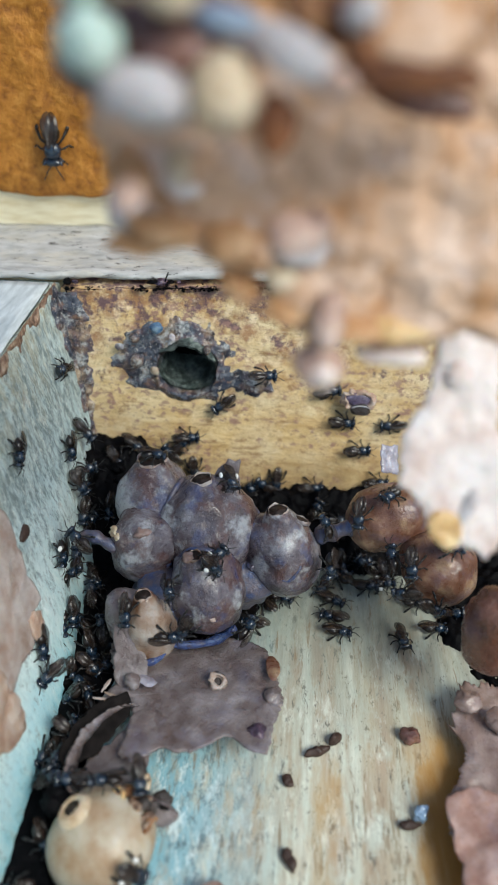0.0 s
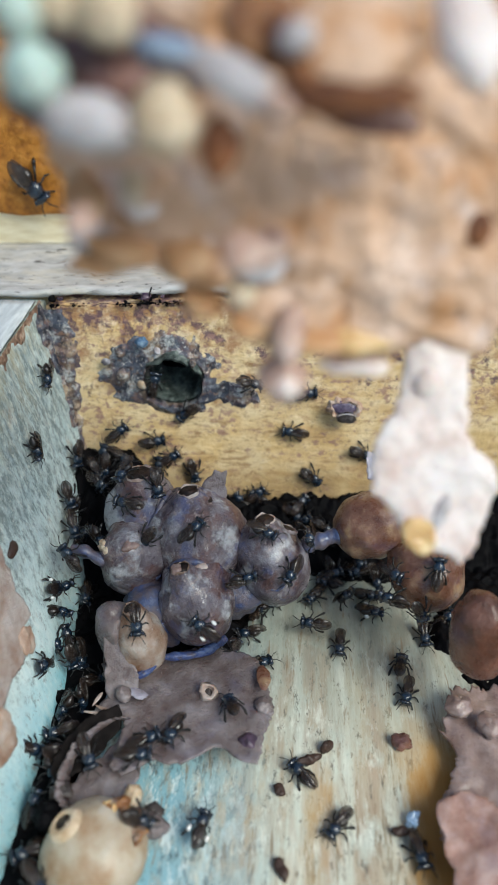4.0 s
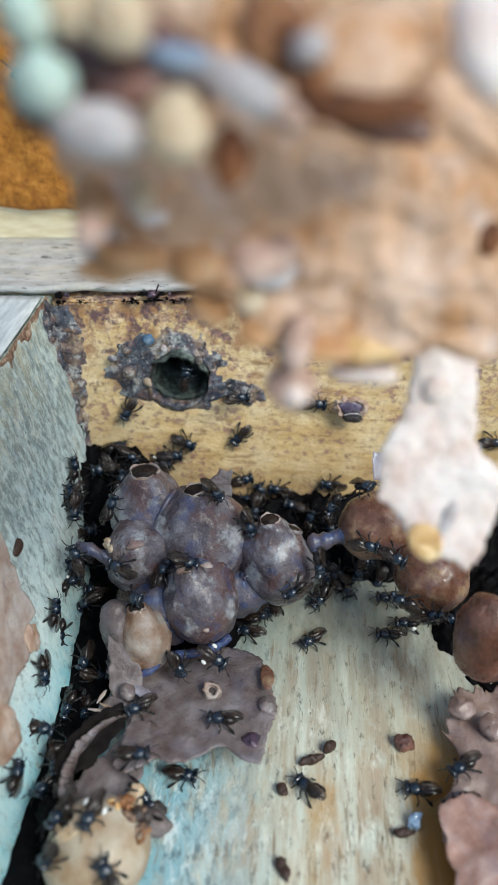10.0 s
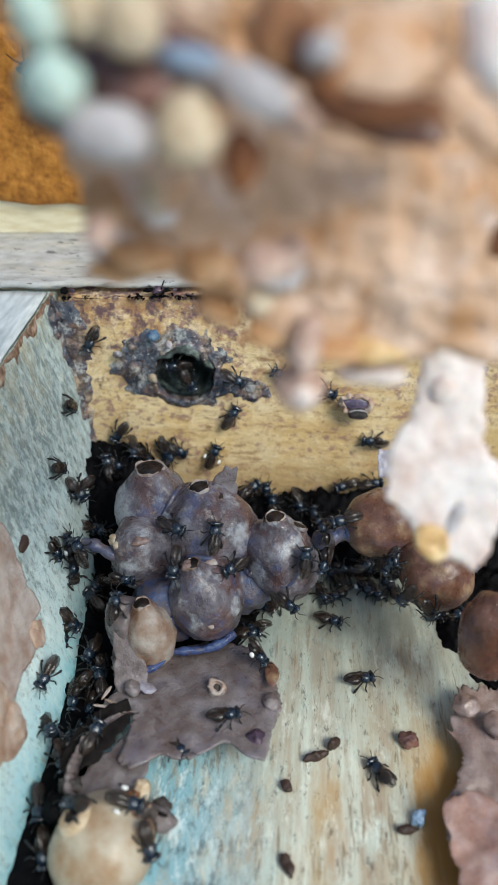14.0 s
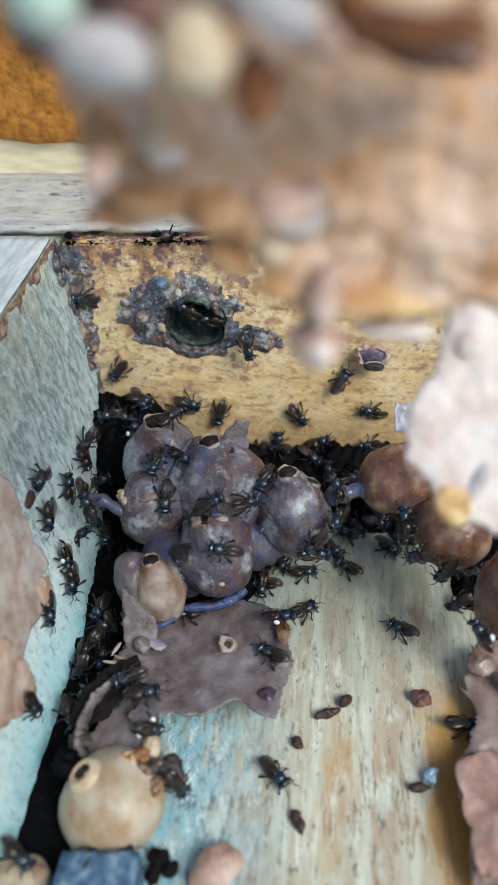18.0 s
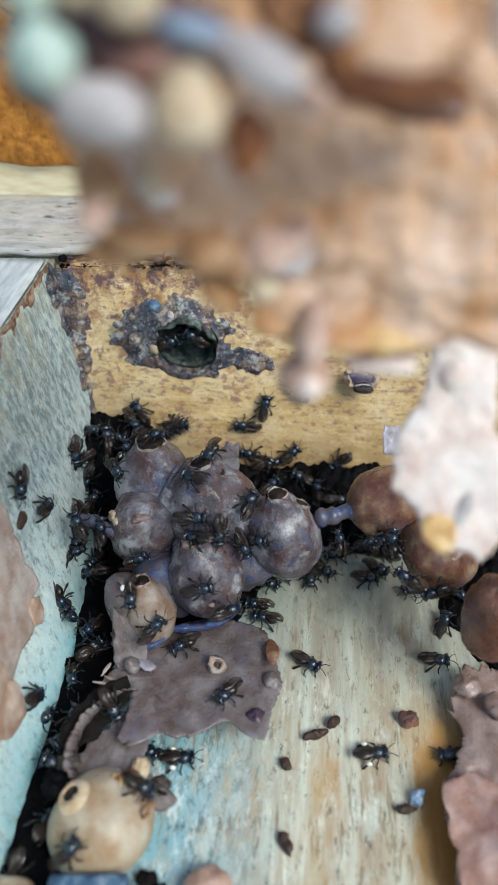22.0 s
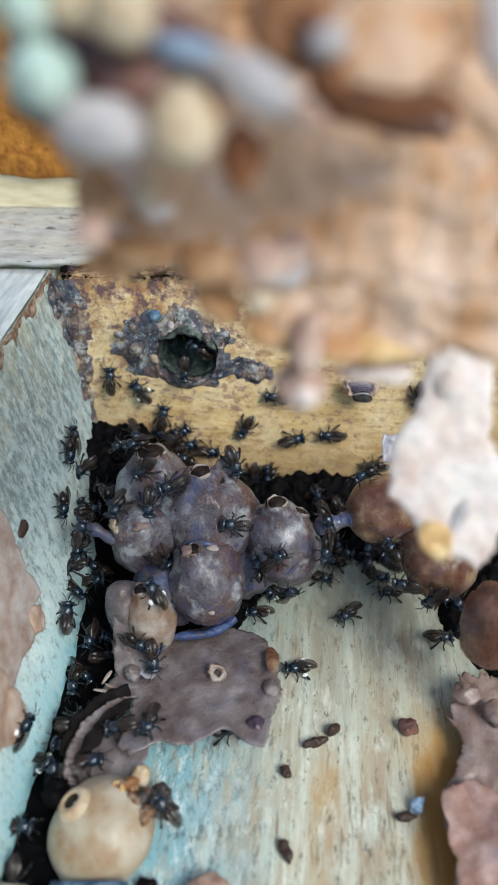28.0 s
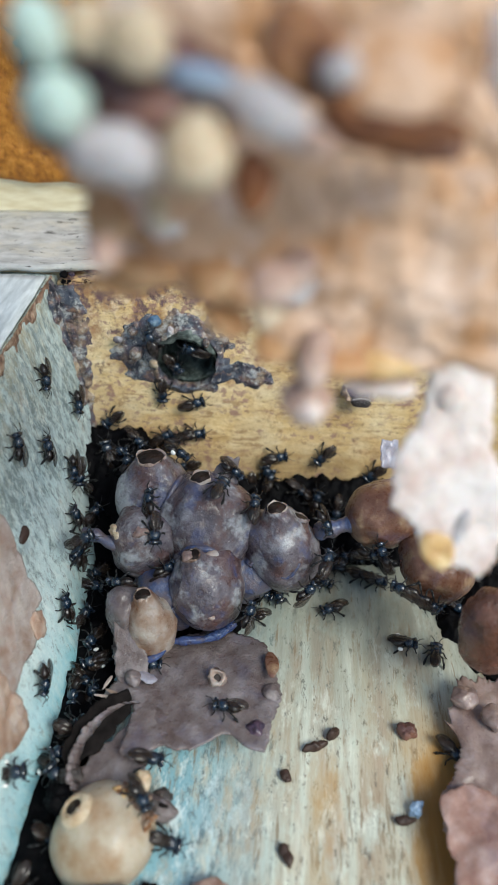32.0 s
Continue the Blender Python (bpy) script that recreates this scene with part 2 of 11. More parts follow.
def wood_rim():
    n = Nodes("grey_rim_wood", 0.75, 0.2)
    grain = n.noise(1.6, 7, (0.4, 1, 1))
    base = n.ramp(grain, (0.3, (0.30, 0.295, 0.28)), (0.5, (0.45, 0.44, 0.425)), (0.7, (0.58, 0.57, 0.555)))
    base = n.mix(n.remap(n.noise(5, 5, (0.5, 1, 1), 0.7, (0.4, 0.1, 0)), 0.48, 0.66, 0, 0.6), base, (0.62, 0.56, 0.45))
    base = n.mix(n.remap(n.noise(0.9, 6, (0.35, 1, 1), 0.6), 0.60, 0.64, 0, 0.9), base, (0.06, 0.055, 0.05))
    return n.done(base, n.noise(0.9, 5, (0.35, 1, 1)), 0.0004)


def wood_pale():
    n = Nodes("pale_wood", 0.7, 0.25)
    grain = n.noise(1.5, 5, (0.2, 1, 1))
    base = n.ramp(grain, (0.3, (0.64, 0.53, 0.33)), (0.6, (0.82, 0.74, 0.54)))
    return n.done(base, grain, 0.0002)


def wood_bare():
    n = Nodes("bare_wood", 0.7, 0.25)
    grain = n.noise(1.4, 6, (1, 0.2, 1))
    return n.done(n.ramp(grain, (0.3, (0.36, 0.40, 0.41)), (0.6, (0.62, 0.66, 0.67))), grain, 0.0002)


def crust_orange():
    n = Nodes("orange_crust", 0.5, 0.4)
    a = n.noise(1.6, 6)
    base = n.ramp(a, (0.3, (0.24, 0.085, 0.012)), (0.5, (0.42, 0.165, 0.022)), (0.7, (0.54, 0.24, 0.045)))
    return n.done(base, a, 0.0006)


def cerumen(name, dark, mid, light, size=3.0, gloss=0.4, coat=0.2, bluish=0.0, relief=1.0):
    n = Nodes(name, gloss, 0.45, coat)
    a = n.noise(size, 6)
    base = n.ramp(a, (0.32, dark), (0.5, mid), (0.68, light))
    grainy = n.noise(0.45, 4)
    base = n.mix(n.remap(grainy, 0.55, 0.8, 0, 0.55), base, dark)
    base = n.mix(n.remap(n.noise(0.9, 6, shift=(0.2, 0.5, 0.3), rough=0.75), 0.60, 0.72, 0, 0.5), base, light)
    base = n.mix(n.remap(n.noise(0.38, 5, shift=(0.9, 0.1, 0.6), rough=0.8), 0.66, 0.70, 0, 0.8), base, tuple(c * 0.25 for c in dark))
    base = n.mix(n.remap(n.noise(0.30, 5, shift=(0.1, 0.9, 0.4), rough=0.8), 0.68, 0.72, 0, 0.6), base, tuple(min(0.9, c * 1.7 + 0.06) for c in light))
    if bluish:
        base = n.mix(n.remap(n.noise(size * 1.1, 4, shift=(0.7, 0.2, 0.1)), 0.52, 0.70, 0, bluish), base, (0.13, 0.16, 0.33))
    n.bsdf.inputs["Subsurface Weight"].default_value = 0.15
    n.bsdf.inputs["Subsurface Radius"].default_value = (1.0, 0.5, 0.3)
    n.bsdf.inputs["Subsurface Scale"].default_value = 0.0006
    fine = n.noise(0.22, 3, shift=(0.4, 0.4, 0.4))
    gloss_map = n.remap(n.noise(1.1, 5, shift=(0.6, 0.6, 0.1)), 0.35, 0.65, max(0.12, gloss - 0.16), min(1.0, gloss + 0.22))
    return n.done(base, n.math("ADD", n.math("ADD", n.math("MULTIPLY", a, 1.2), grainy), n.math("MULTIPLY", fine, 0.5)), 0.00026 * relief, gloss_map)


def mauve_wax():
    """Cloudy mauve-grey wax: brown, violet-blue and whitish clouds, smears, fine pale scratches, dark grains; each pot has its own pattern."""
    n = Nodes("mauve_cerumen", 0.34, 0.45, 0.3)
    n.scattered()
    a = n.noise(6.0, 6, rough=0.62)
    base = n.ramp(a, (0.38, (0.048, 0.032, 0.037)), (0.47, (0.092, 0.074, 0.088)), (0.55, (0.150, 0.132, 0.150)), (0.66, (0.27, 0.26, 0.285)))
    base = n.mix(n.remap(n.noise(4.5, 6, shift=(0.4, 0.8, 0.2), rough=0.62), 0.52, 0.61, 0, 0.9), base, (0.38, 0.385, 0.40))
    base = n.mix(n.remap(n.noise(5.0, 6, shift=(0.9, 0.3, 0.6), rough=0.62), 0.50, 0.60, 0, 0.85), base, (0.105, 0.052, 0.047))
    base = n.mix(n.remap(n.noise(4.0, 6, shift=(0.7, 0.2, 0.1), rough=0.65), 0.54, 0.63, 0, 0.7), base, (0.065, 0.075, 0.160))
    base = n.mix(n.remap(n.noise(1.8, 7, shift=(0.3, 0.7, 0.9), rough=0.7), 0.55, 0.66, 0, 0.6), base, (0.055, 0.034, 0.042))
    base = n.mix(n.remap(n.noise(1.6, 7, shift=(0.5, 0.1, 0.2), rough=0.7), 0.57, 0.67, 0, 0.55), base, (0.36, 0.29, 0.26))
    base = n.mix(n.remap(n.noise(0.7, 6, shift=(0.2, 0.5, 0.3), rough=0.75), 0.60, 0.70, 0, 0.5), base, (0.48, 0.45, 0.47))
    base = n.mix(n.remap(n.noise(0.5, 6, shift=(0.9, 0.1, 0.6), rough=0.8), 0.62, 0.67, 0, 0.75), base, (0.03, 0.018, 0.018))
    base = n.mix(n.remap(n.noise(0.34, 5, shift=(0.1, 0.9, 0.4), rough=0.8), 0.69, 0.72, 0, 0.7), base, (0.75, 0.72, 0.70))
    n.bsdf.inputs["Subsurface Weight"].default_value = 0.12
    n.bsdf.inputs["Subsurface Radius"].default_value = (1.0, 0.5, 0.3)
    n.bsdf.inputs["Subsurface Scale"].default_value = 0.0006
    gloss_map = n.remap(n.noise(1.3, 5, shift=(0.6, 0.6, 0.1)), 0.35, 0.65, 0.18, 0.6)
    relief = n.math("ADD", n.math("MULTIPLY", n.noise(2.4, 5, rough=0.6), 1.6), n.noise(0.5, 4))
    return n.done(base, relief, 0.00028, gloss_map)


def seam_wax():
    """Wax of the joints: mauve that runs into glossy blue."""
    n = Nodes("blue_mauve_wax", 0.3, 0.5, 0.3)
    n.scattered()
    a = n.noise(2.2, 6, rough=0.65)
    base = n.ramp(a, (0.38, (0.12, 0.09, 0.10)), (0.50, (0.085, 0.085, 0.13)), (0.58, (0.045, 0.068, 0.165)), (0.70, (0.13, 0.16, 0.25)))
    base = n.mix(n.remap(n.noise(0.5, 6, shift=(0.3, 0.1, 0.6), rough=0.8), 0.62, 0.68, 0, 0.7), base, (0.40, 0.40, 0.45))
    return n.done(base, n.math("ADD", a, n.noise(0.5, 4)), 0.00025)


def throat_resin():
    n = Nodes("grey_green_resin", 0.5, 0.35, 0.1)
    a = n.noise(1.8, 8, rough=0.7)
    base = n.ramp(a, (0.38, (0.012, 0.016, 0.015)), (0.5, (0.060, 0.080, 0.073)), (0.64, (0.19, 0.22, 0.20)))
    base = n.mix(n.remap(n.noise(0.6, 6, shift=(0.3, 0.3, 0), rough=0.8), 0.62, 0.67, 0, 0.8), base, (0.55, 0.55, 0.50))
    return n.done(base, n.noise(0.9, 6), 0.0004)


def fore_wax():
    """The opened nest near the eye: tan wax with amber, pinkish and whitish clouds."""
    n = Nodes("light_brown_cerumen", 0.5, 0.4, 0.05)
    a = n.noise(6.0, 5, rough=0.6)
    base = n.ramp(a, (0.36, (0.54, 0.27, 0.12)), (0.48, (0.64, 0.40, 0.26)), (0.60, (0.66, 0.44, 0.31)), (0.72, (0.72, 0.54, 0.44)))
    base = n.mix(n.remap(n.noise(3.4, 5, shift=(0.4, 0.8, 0.2), rough=0.6), 0.56, 0.70, 0, 0.7), base, (0.74, 0.60, 0.55))
    base = n.mix(n.remap(n.noise(4.0, 5, shift=(0.9, 0.3, 0.6), rough=0.6), 0.55, 0.66, 0, 0.8), base, (0.45, 0.21, 0.075))
    base = n.mix(n.remap(n.noise(1.2, 6, shift=(0.2, 0.5, 0.3), rough=0.75), 0.60, 0.70, 0, 0.6), base, (0.80, 0.70, 0.63))
    base = n.mix(n.remap(n.noise(1.4, 6, shift=(0.6, 0.1, 0.8), rough=0.75), 0.60, 0.70, 0, 0.6), base, (0.34, 0.14, 0.05))
    return n.done(base, n.math("ADD", n.noise(2.6, 5), n.noise(0.8, 4)), 0.0007)


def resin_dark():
    n = Nodes("dark_resin_and_shade", 0.6, 0.08, 0.0)
    # nearly black, so the shade of deep corners is in the colour too
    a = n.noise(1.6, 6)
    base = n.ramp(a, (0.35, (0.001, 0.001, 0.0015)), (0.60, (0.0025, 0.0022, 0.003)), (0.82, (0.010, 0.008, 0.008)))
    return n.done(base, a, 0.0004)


def collar_resin():
    """Old entrance resin: slate blue, purple-brown and pale crumbs run together."""
    n = Nodes("grey_purple_resin", 0.42, 0.4, 0.2)
    zone = n.noise(5.0, 5, rough=0.6, shift=(0.35, 0.15, 0))
    base = n.ramp(zone, (0.36, (0.030, 0.036, 0.060)), (0.44, (0.075, 0.088, 0.115)), (0.50, (0.10, 0.070, 0.085)), (0.57, (0.24, 0.165, 0.115)), (0.66, (0.46, 0.36, 0.25)))
    base = n.mix(n.remap(n.noise(2.2, 8, shift=(0.6, 0.2, 0), rough=0.75), 0.50, 0.58, 0, 0.9), base, (0.012, 0.014, 0.024))
    base = n.mix(n.remap(n.noise(2.6, 8, shift=(0.1, 0.6, 0), rough=0.78), 0.52, 0.60, 0, 0.85), base, (0.42, 0.43, 0.42))
    base = n.mix(n.remap(n.noise(1.3, 7, shift=(0.8, 0.3, 0), rough=0.75), 0.56, 0.64, 0, 0.8), base, (0.22, 0.12, 0.075))
    base = n.mix(n.remap(n.noise(0.55, 7, shift=(0.3, 0.3, 0), rough=0.8), 0.57, 0.64, 0, 0.85), base, (0.66, 0.60, 0.52))
    base = n.mix(n.remap(n.noise(0.5, 7, shift=(0.9, 0.7, 0), rough=0.8), 0.60, 0.66, 0, 0.8), base, (0.012, 0.010, 0.016))
    return n.done(base, n.noise(0.9, 7, rough=0.7), 0.0004)


def plain(name, color, rough=0.5, spec=0.5, coat=0.0, size=0.6, vary=0.35):
    n = Nodes(name, rough, spec, coat)
    a = n.noise(size, 4)
    dark = tuple(c * (1 - vary) for c in color)
    light = tuple(min(1.0, c * (1 + vary)) for c in color)
    return n.done(n.ramp(a, (0.3, dark), (0.7, light)), a, 0.00006)


def wing_material():
    n = Nodes("wing_membrane", 0.25, 0.6)
    a = n.noise(1.5, 2)
    n.bsdf.inputs["Alpha"].default_value = 0.52
    return n.done(n.ramp(a, (0.35, (0.022, 0.016, 0.014)), (0.65, (0.055, 0.038, 0.031))), a, 0.00002)


M_YELLOW, M_GREY, M_FLOOR, M_RIM, M_PALE, M_ORANGE, M_BARE = wood_yellow(), wood_grey(), wood_floor(), wood_rim(), wood_pale(), crust_orange(), wood_bare()
M_MAUVE = mauve_wax()
M_HOLLOW = cerumen("dark_pot_inside", (0.004, 0.002, 0.002), (0.014, 0.006, 0.004), (0.035, 0.016, 0.010), 2.0, 0.5, 0.0)
M_TANGREY = cerumen("tan_grey_cerumen", (0.19, 0.085, 0.035), (0.31, 0.23, 0.18), (0.46, 0.42, 0.38), 3.5, 0.32, 0.25, 0.0, 0.4)
M_SHEET = cerumen("grey_brown_cerumen", (0.090, 0.062, 0.058), (0.166, 0.134, 0.132), (0.270, 0.238, 0.245), 3.6, 0.34, 0.25, 0.18, 0.7)
M_SHEET2 = cerumen("brown_pink_cerumen", (0.17, 0.100, 0.080), (0.29, 0.205, 0.18), (0.42, 0.325, 0.30), 4.0, 0.36, 0.25, 0.12, 0.45)
M_TAN = cerumen("tan_cerumen", (0.31, 0.17, 0.075), (0.465, 0.385, 0.285), (0.59, 0.55, 0.48), 7.0, 0.42, 0.08, 0.0, 0.4)
M_AMBER = cerumen("amber_cerumen", (0.13, 0.045, 0.014), (0.31, 0.13, 0.042), (0.48, 0.26, 0.11), 4.0, 0.3, 0.3)
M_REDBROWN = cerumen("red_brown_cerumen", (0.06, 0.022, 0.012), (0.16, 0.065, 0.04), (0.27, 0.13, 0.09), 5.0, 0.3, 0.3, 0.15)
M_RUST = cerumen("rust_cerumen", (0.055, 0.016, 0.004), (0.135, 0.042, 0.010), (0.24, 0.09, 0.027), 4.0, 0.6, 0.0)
M_HONEY = cerumen("honey_resin", (0.42, 0.22, 0.07), (0.66, 0.42, 0.18), (0.80, 0.62, 0.36), 3.0, 0.3, 0.3, 0.0, 0.5)
M_PURPLE = cerumen("dark_purple_resin", (0.020, 0.012, 0.020), (0.060, 0.034, 0.062), (0.14, 0.09, 0.12), 1.5, 0.35, 0.3, 0.0, 0.5)
M_VIOLET = cerumen("violet_resin", (0.050, 0.034, 0.062), (0.105, 0.078, 0.130), (0.24, 0.20, 0.26), 1.5, 0.3, 0.3, 0.0, 0.5)
M_FOLD = cerumen("orange_beige_cerumen", (0.36, 0.16, 0.055), (0.54, 0.29, 0.135), (0.68, 0.44, 0.26), 4.0, 0.5, 0.05)
M_REDTAN = cerumen("red_tan_cerumen", (0.085, 0.030, 0.015), (0.17, 0.080, 0.050), (0.36, 0.24, 0.14), 3.0, 0.32, 0.25, 0.2, 0.35)
M_DARKWAX = cerumen("dark_wax", (0.022, 0.016, 0.014), (0.048, 0.037, 0.034), (0.10, 0.08, 0.074), 3.0, 0.4, 0.1)
M_PINK = cerumen("pinkish_cerumen", (0.30, 0.16, 0.12), (0.52, 0.35, 0.28), (0.68, 0.53, 0.47), 5.0, 0.45, 0.15)
M_PINKTAN = cerumen("pinkish_tan_wax", (0.32, 0.18, 0.12), (0.47, 0.33, 0.25), (0.62, 0.52, 0.45), 3.0, 0.45, 0.15)
M_FORE = fore_wax()
M_PINKROSE = cerumen("rosy_cerumen", (0.26, 0.12, 0.085), (0.42, 0.25, 0.20), (0.56, 0.40, 0.36), 4.0, 0.36, 0.25, 0.15, 0.4)
M_WHITE = cerumen("white_wax", (0.64, 0.46, 0.40), (0.79, 0.68, 0.64), (0.86, 0.79, 0.765), 5.0, 0.45, 0.1)
M_LAVENDER = cerumen("lavender_cocoon", (0.34, 0.28, 0.27), (0.50, 0.46, 0.47), (0.66, 0.63, 0.64), 3.0, 0.5, 0.1)
M_FLAKE = cerumen("lavender_flake", (0.20, 0.17, 0.19), (0.30, 0.28, 0.33), (0.42, 0.41, 0.48), 2.0, 0.3, 0.3, 0.0, 0.4)
M_CREAM = cerumen("cream_cocoon", (0.40, 0.26, 0.14), (0.60, 0.46, 0.31), (0.72, 0.62, 0.48), 2.5, 0.5, 0.1)
M_AQUA = cerumen("pale_aqua_cocoon", (0.34, 0.43, 0.38), (0.47, 0.60, 0.54), (0.64, 0.74, 0.68), 2.5, 0.4, 0.2)
M_BLUE = cerumen("blue_grey_wax", (0.050, 0.040, 0.062), (0.035, 0.062, 0.185), (0.10, 0.15, 0.29), 1.2, 0.35, 0.2, 0.0, 1.2)
M_BRIDGE, M_THROAT = seam_wax(), throat_resin()
M_PALEBLUE = cerumen("pale_blue_wax", (0.16, 0.21, 0.32), (0.30, 0.38, 0.50), (0.52, 0.58, 0.66), 2.0, 0.4, 0.15)
M_CUP = cerumen("speckled_blue_wax", (0.025, 0.055, 0.11), (0.07, 0.145, 0.25), (0.28, 0.38, 0.46), 1.8, 0.45, 0.1)
M_PATCH = cerumen("beige_grey_wax", (0.30, 0.19, 0.14), (0.44, 0.36, 0.32), (0.58, 0.52, 0.49), 4.0, 0.5, 0.1)
M_RESIN, M_COLLAR = resin_dark(), collar_resin()
M_CRUST = cerumen("crust_brown", (0.05, 0.027, 0.022), (0.25, 0.150, 0.100), (0.54, 0.42, 0.32), 1.2, 0.5, 0.1)
M_CURL = plain("dark_curl", (0.010, 0.008, 0.0075), 0.8, 0.1, 0.0, 1.5, 0.6)
M_CRUMB = plain("dark_brown_crumb", (0.045, 0.023, 0.016), 0.55)
# pale blue base colour paints a glint
M_GLINT = plain("pale_blue_flake", (0.36, 0.50, 0.68), 0.2, 0.7, 0.4, 0.5, 0.5)
# blue in the black chitin and eye colours stands in for sky reflections
M_BLACK = plain("black_chitin", (0.005, 0.009, 0.016), 0.2, 0.5, 0.6, 0.4, 0.5)
M_THORAX = plain("black_hairy_chitin", (0.006, 0.016, 0.032), 0.24, 0.55, 0.5, 0.15, 0.7)
M_EYE = plain("sky_tinted_dark_eye", (0.016, 0.026, 0.045), 0.22, 0.7, 0.4, 0.2, 0.3)
M_BROWN = plain("dark_brown_chitin", (0.014, 0.009, 0.007), 0.3, 0.5, 0.2, 0.5, 0.4)
M_LEG = plain("black_leg", (0.006, 0.0055, 0.0055), 0.4)
M_LOAD = plain("white_resin_load", (0.85, 0.85, 0.82), 0.25, 0.6, 0.3, 0.4, 0.08)
M_WING = wing_material()
M_EARTH = plain("earth", (0.16, 0.12, 0.08), 0.9, 0.2, 0.0, 60, 0.4)


# ---- mesh helpers ----
def mesh_of(name, verts, faces, material, smooth=True):
    me = bpy.data.meshes.new(name)
    me.from_pydata([tuple(v) for v in verts], [], faces)
    me.materials.append(material)
    me.polygons.foreach_set("use_smooth", [smooth] * len(me.polygons))
    me.update()
    return me


def part(name, me, parent, label="", m=None):
    ob = new(name, me)
    ob.parent = parent
    if m is not None:
        ob.matrix_basis = m
    if label:
        ob["label"] = label
    return ob


def thing(name, me, label, category, m=None, group="", kind=""):
    ob = new(name, me)
    if m is not None:
        ob.matrix_basis = m
    return tagged(ob, label, category, group, kind)


def rand(p, size, seed=0.0):
    """Smooth noise in about -1 to 1; size in metres."""
    return noise.noise(Vector(p) / size + Vector((seed * 7.13, seed * 3.7, seed * 1.9)))


def slab(corners_low, corners_high, step, bump, seed, edge=0.0):
    """A board from a lower and an upper ring of four corners, its six faces cut into a fine grid and roughened."""
    verts, faces, index = [], [], {}
    a = [Vector(v) for v in (*corners_low, *corners_high)]
    centre = sum(a, Vector()) / 8

    def key(v):
        k = tuple(round(c * 2e5) for c in v)
        if k not in index:
            index[k] = len(verts)
            d = Vector((rand(v, 0.006, seed), rand(v, 0.006, seed + 5), rand(v, 0.006, seed + 9)))
            d += 0.5 * Vector((rand(v, 0.0015, seed + 2), rand(v, 0.0015, seed + 3), rand(v, 0.0015, seed + 4)))
            verts.append(v + d * bump)
        return index[k]

    for q in ((3, 2, 1, 0), (4, 5, 6, 7), (0, 1, 5, 4), (1, 2, 6, 5), (2, 3, 7, 6), (3, 0, 4, 7)):
        p0, p1, p2, p3 = (a[k] for k in q)
        nu = max(1, min(70, round(max((p1 - p0).length, (p2 - p3).length) / step)))
        nv = max(1, min(70, round(max((p3 - p0).length, (p2 - p1).length) / step)))
        at = lambda i, j: key(p0.lerp(p1, i / nu).lerp(p3.lerp(p2, i / nu), j / nv))
        for i in range(nu):
            for j in range(nv):
                f = [at(i, j), at(i + 1, j), at(i + 1, j + 1), at(i, j + 1)]
                if len(set(f)) == 4:
                    faces.append(f)
    return verts, faces


def lathe(profile, segments=40, wobble=0.0, seed=0.0, squash=(1, 1, 1), size=0.003):
    """A turned shape: profile of (radius, height); its surface swells and sinks a little."""
    verts, faces = [], []
    n = len(profile)
    for k, (r, z) in enumerate(profile):
        for s in range(segments):
            a = 2 * math.pi * s / segments
            p = Vector((r * math.cos(a) * squash[0], r * math.sin(a) * squash[1], z * squash[2]))
            if wobble and r > 1e-6:
                p += Vector((math.cos(a), math.sin(a), 0.4)) * wobble * (rand(p, size, seed) + 0.4 * rand(p, size * 0.35, seed + 3))
            verts.append(p)
    for k in range(n - 1):
        for s in range(segments):
            t = (s + 1) % segments
            faces.append((k * segments + s, k * segments + t, (k + 1) * segments + t, (k + 1) * segments + s))
    faces.append(tuple(range(segments))[::-1])
    faces.append(tuple((n - 1) * segments + s for s in range(segments)))
    return verts, faces


def smooth_profile(points, steps=4):
    out = []
    for k in range(len(points) - 1):
        p0, p1, p2, p3 = (Vector(points[max(0, min(len(points) - 1, k + d))]) for d in (-1, 0, 1, 2))
        for s in range(steps):
            t = s / steps
            out.append(tuple(0.5 * (2 * p1 + (p2 - p0) * t + (2 * p0 - 5 * p1 + 4 * p2 - p3) * t * t + (3 * p1 - p0 - 3 * p2 + p3) * t ** 3)))
    out.append(tuple(points[-1]))
    return [(max(r, 0.0), z) for r, z in out]


def blob(radii, wobble=0.1, seed=0.0, size=0.003, rings=16, segments=24, power=1.0):
    """A lumpy closed body with the given half axes."""
    verts, faces = [], []
    rx, ry, rz = radii
    for k in range(rings + 1):
        e = -math.pi / 2 + math.pi * k / rings
        for s in range(segments):
            a = 2 * math.pi * s / segments
            c = math.cos(e) ** power
            d = Vector((c * math.cos(a), c * math.sin(a), math.sin(e)))
            p = Vector((d.x * rx, d.y * ry, d.z * rz))
            p *= 1 + wobble * (rand(p, size, seed) + 0.5 * rand(p, size * 0.4, seed + 2))
            verts.append(p)
    for k in range(rings):
        for s in range(segments):
            t = (s + 1) % segments
            faces.append((k * segments + s, k * segments + t, (k + 1) * segments + t, (k + 1) * segments + s))
    return verts, faces


def joined(*pieces):
    verts, faces = [], []
    for v, f in pieces:
        o = len(verts)
        verts += list(v)
        faces += [tuple(i + o for i in q) for q in f]
    return verts, faces


def moved(piece, m):
    return [m @ Vector(v) for v in piece[0]], piece[1]


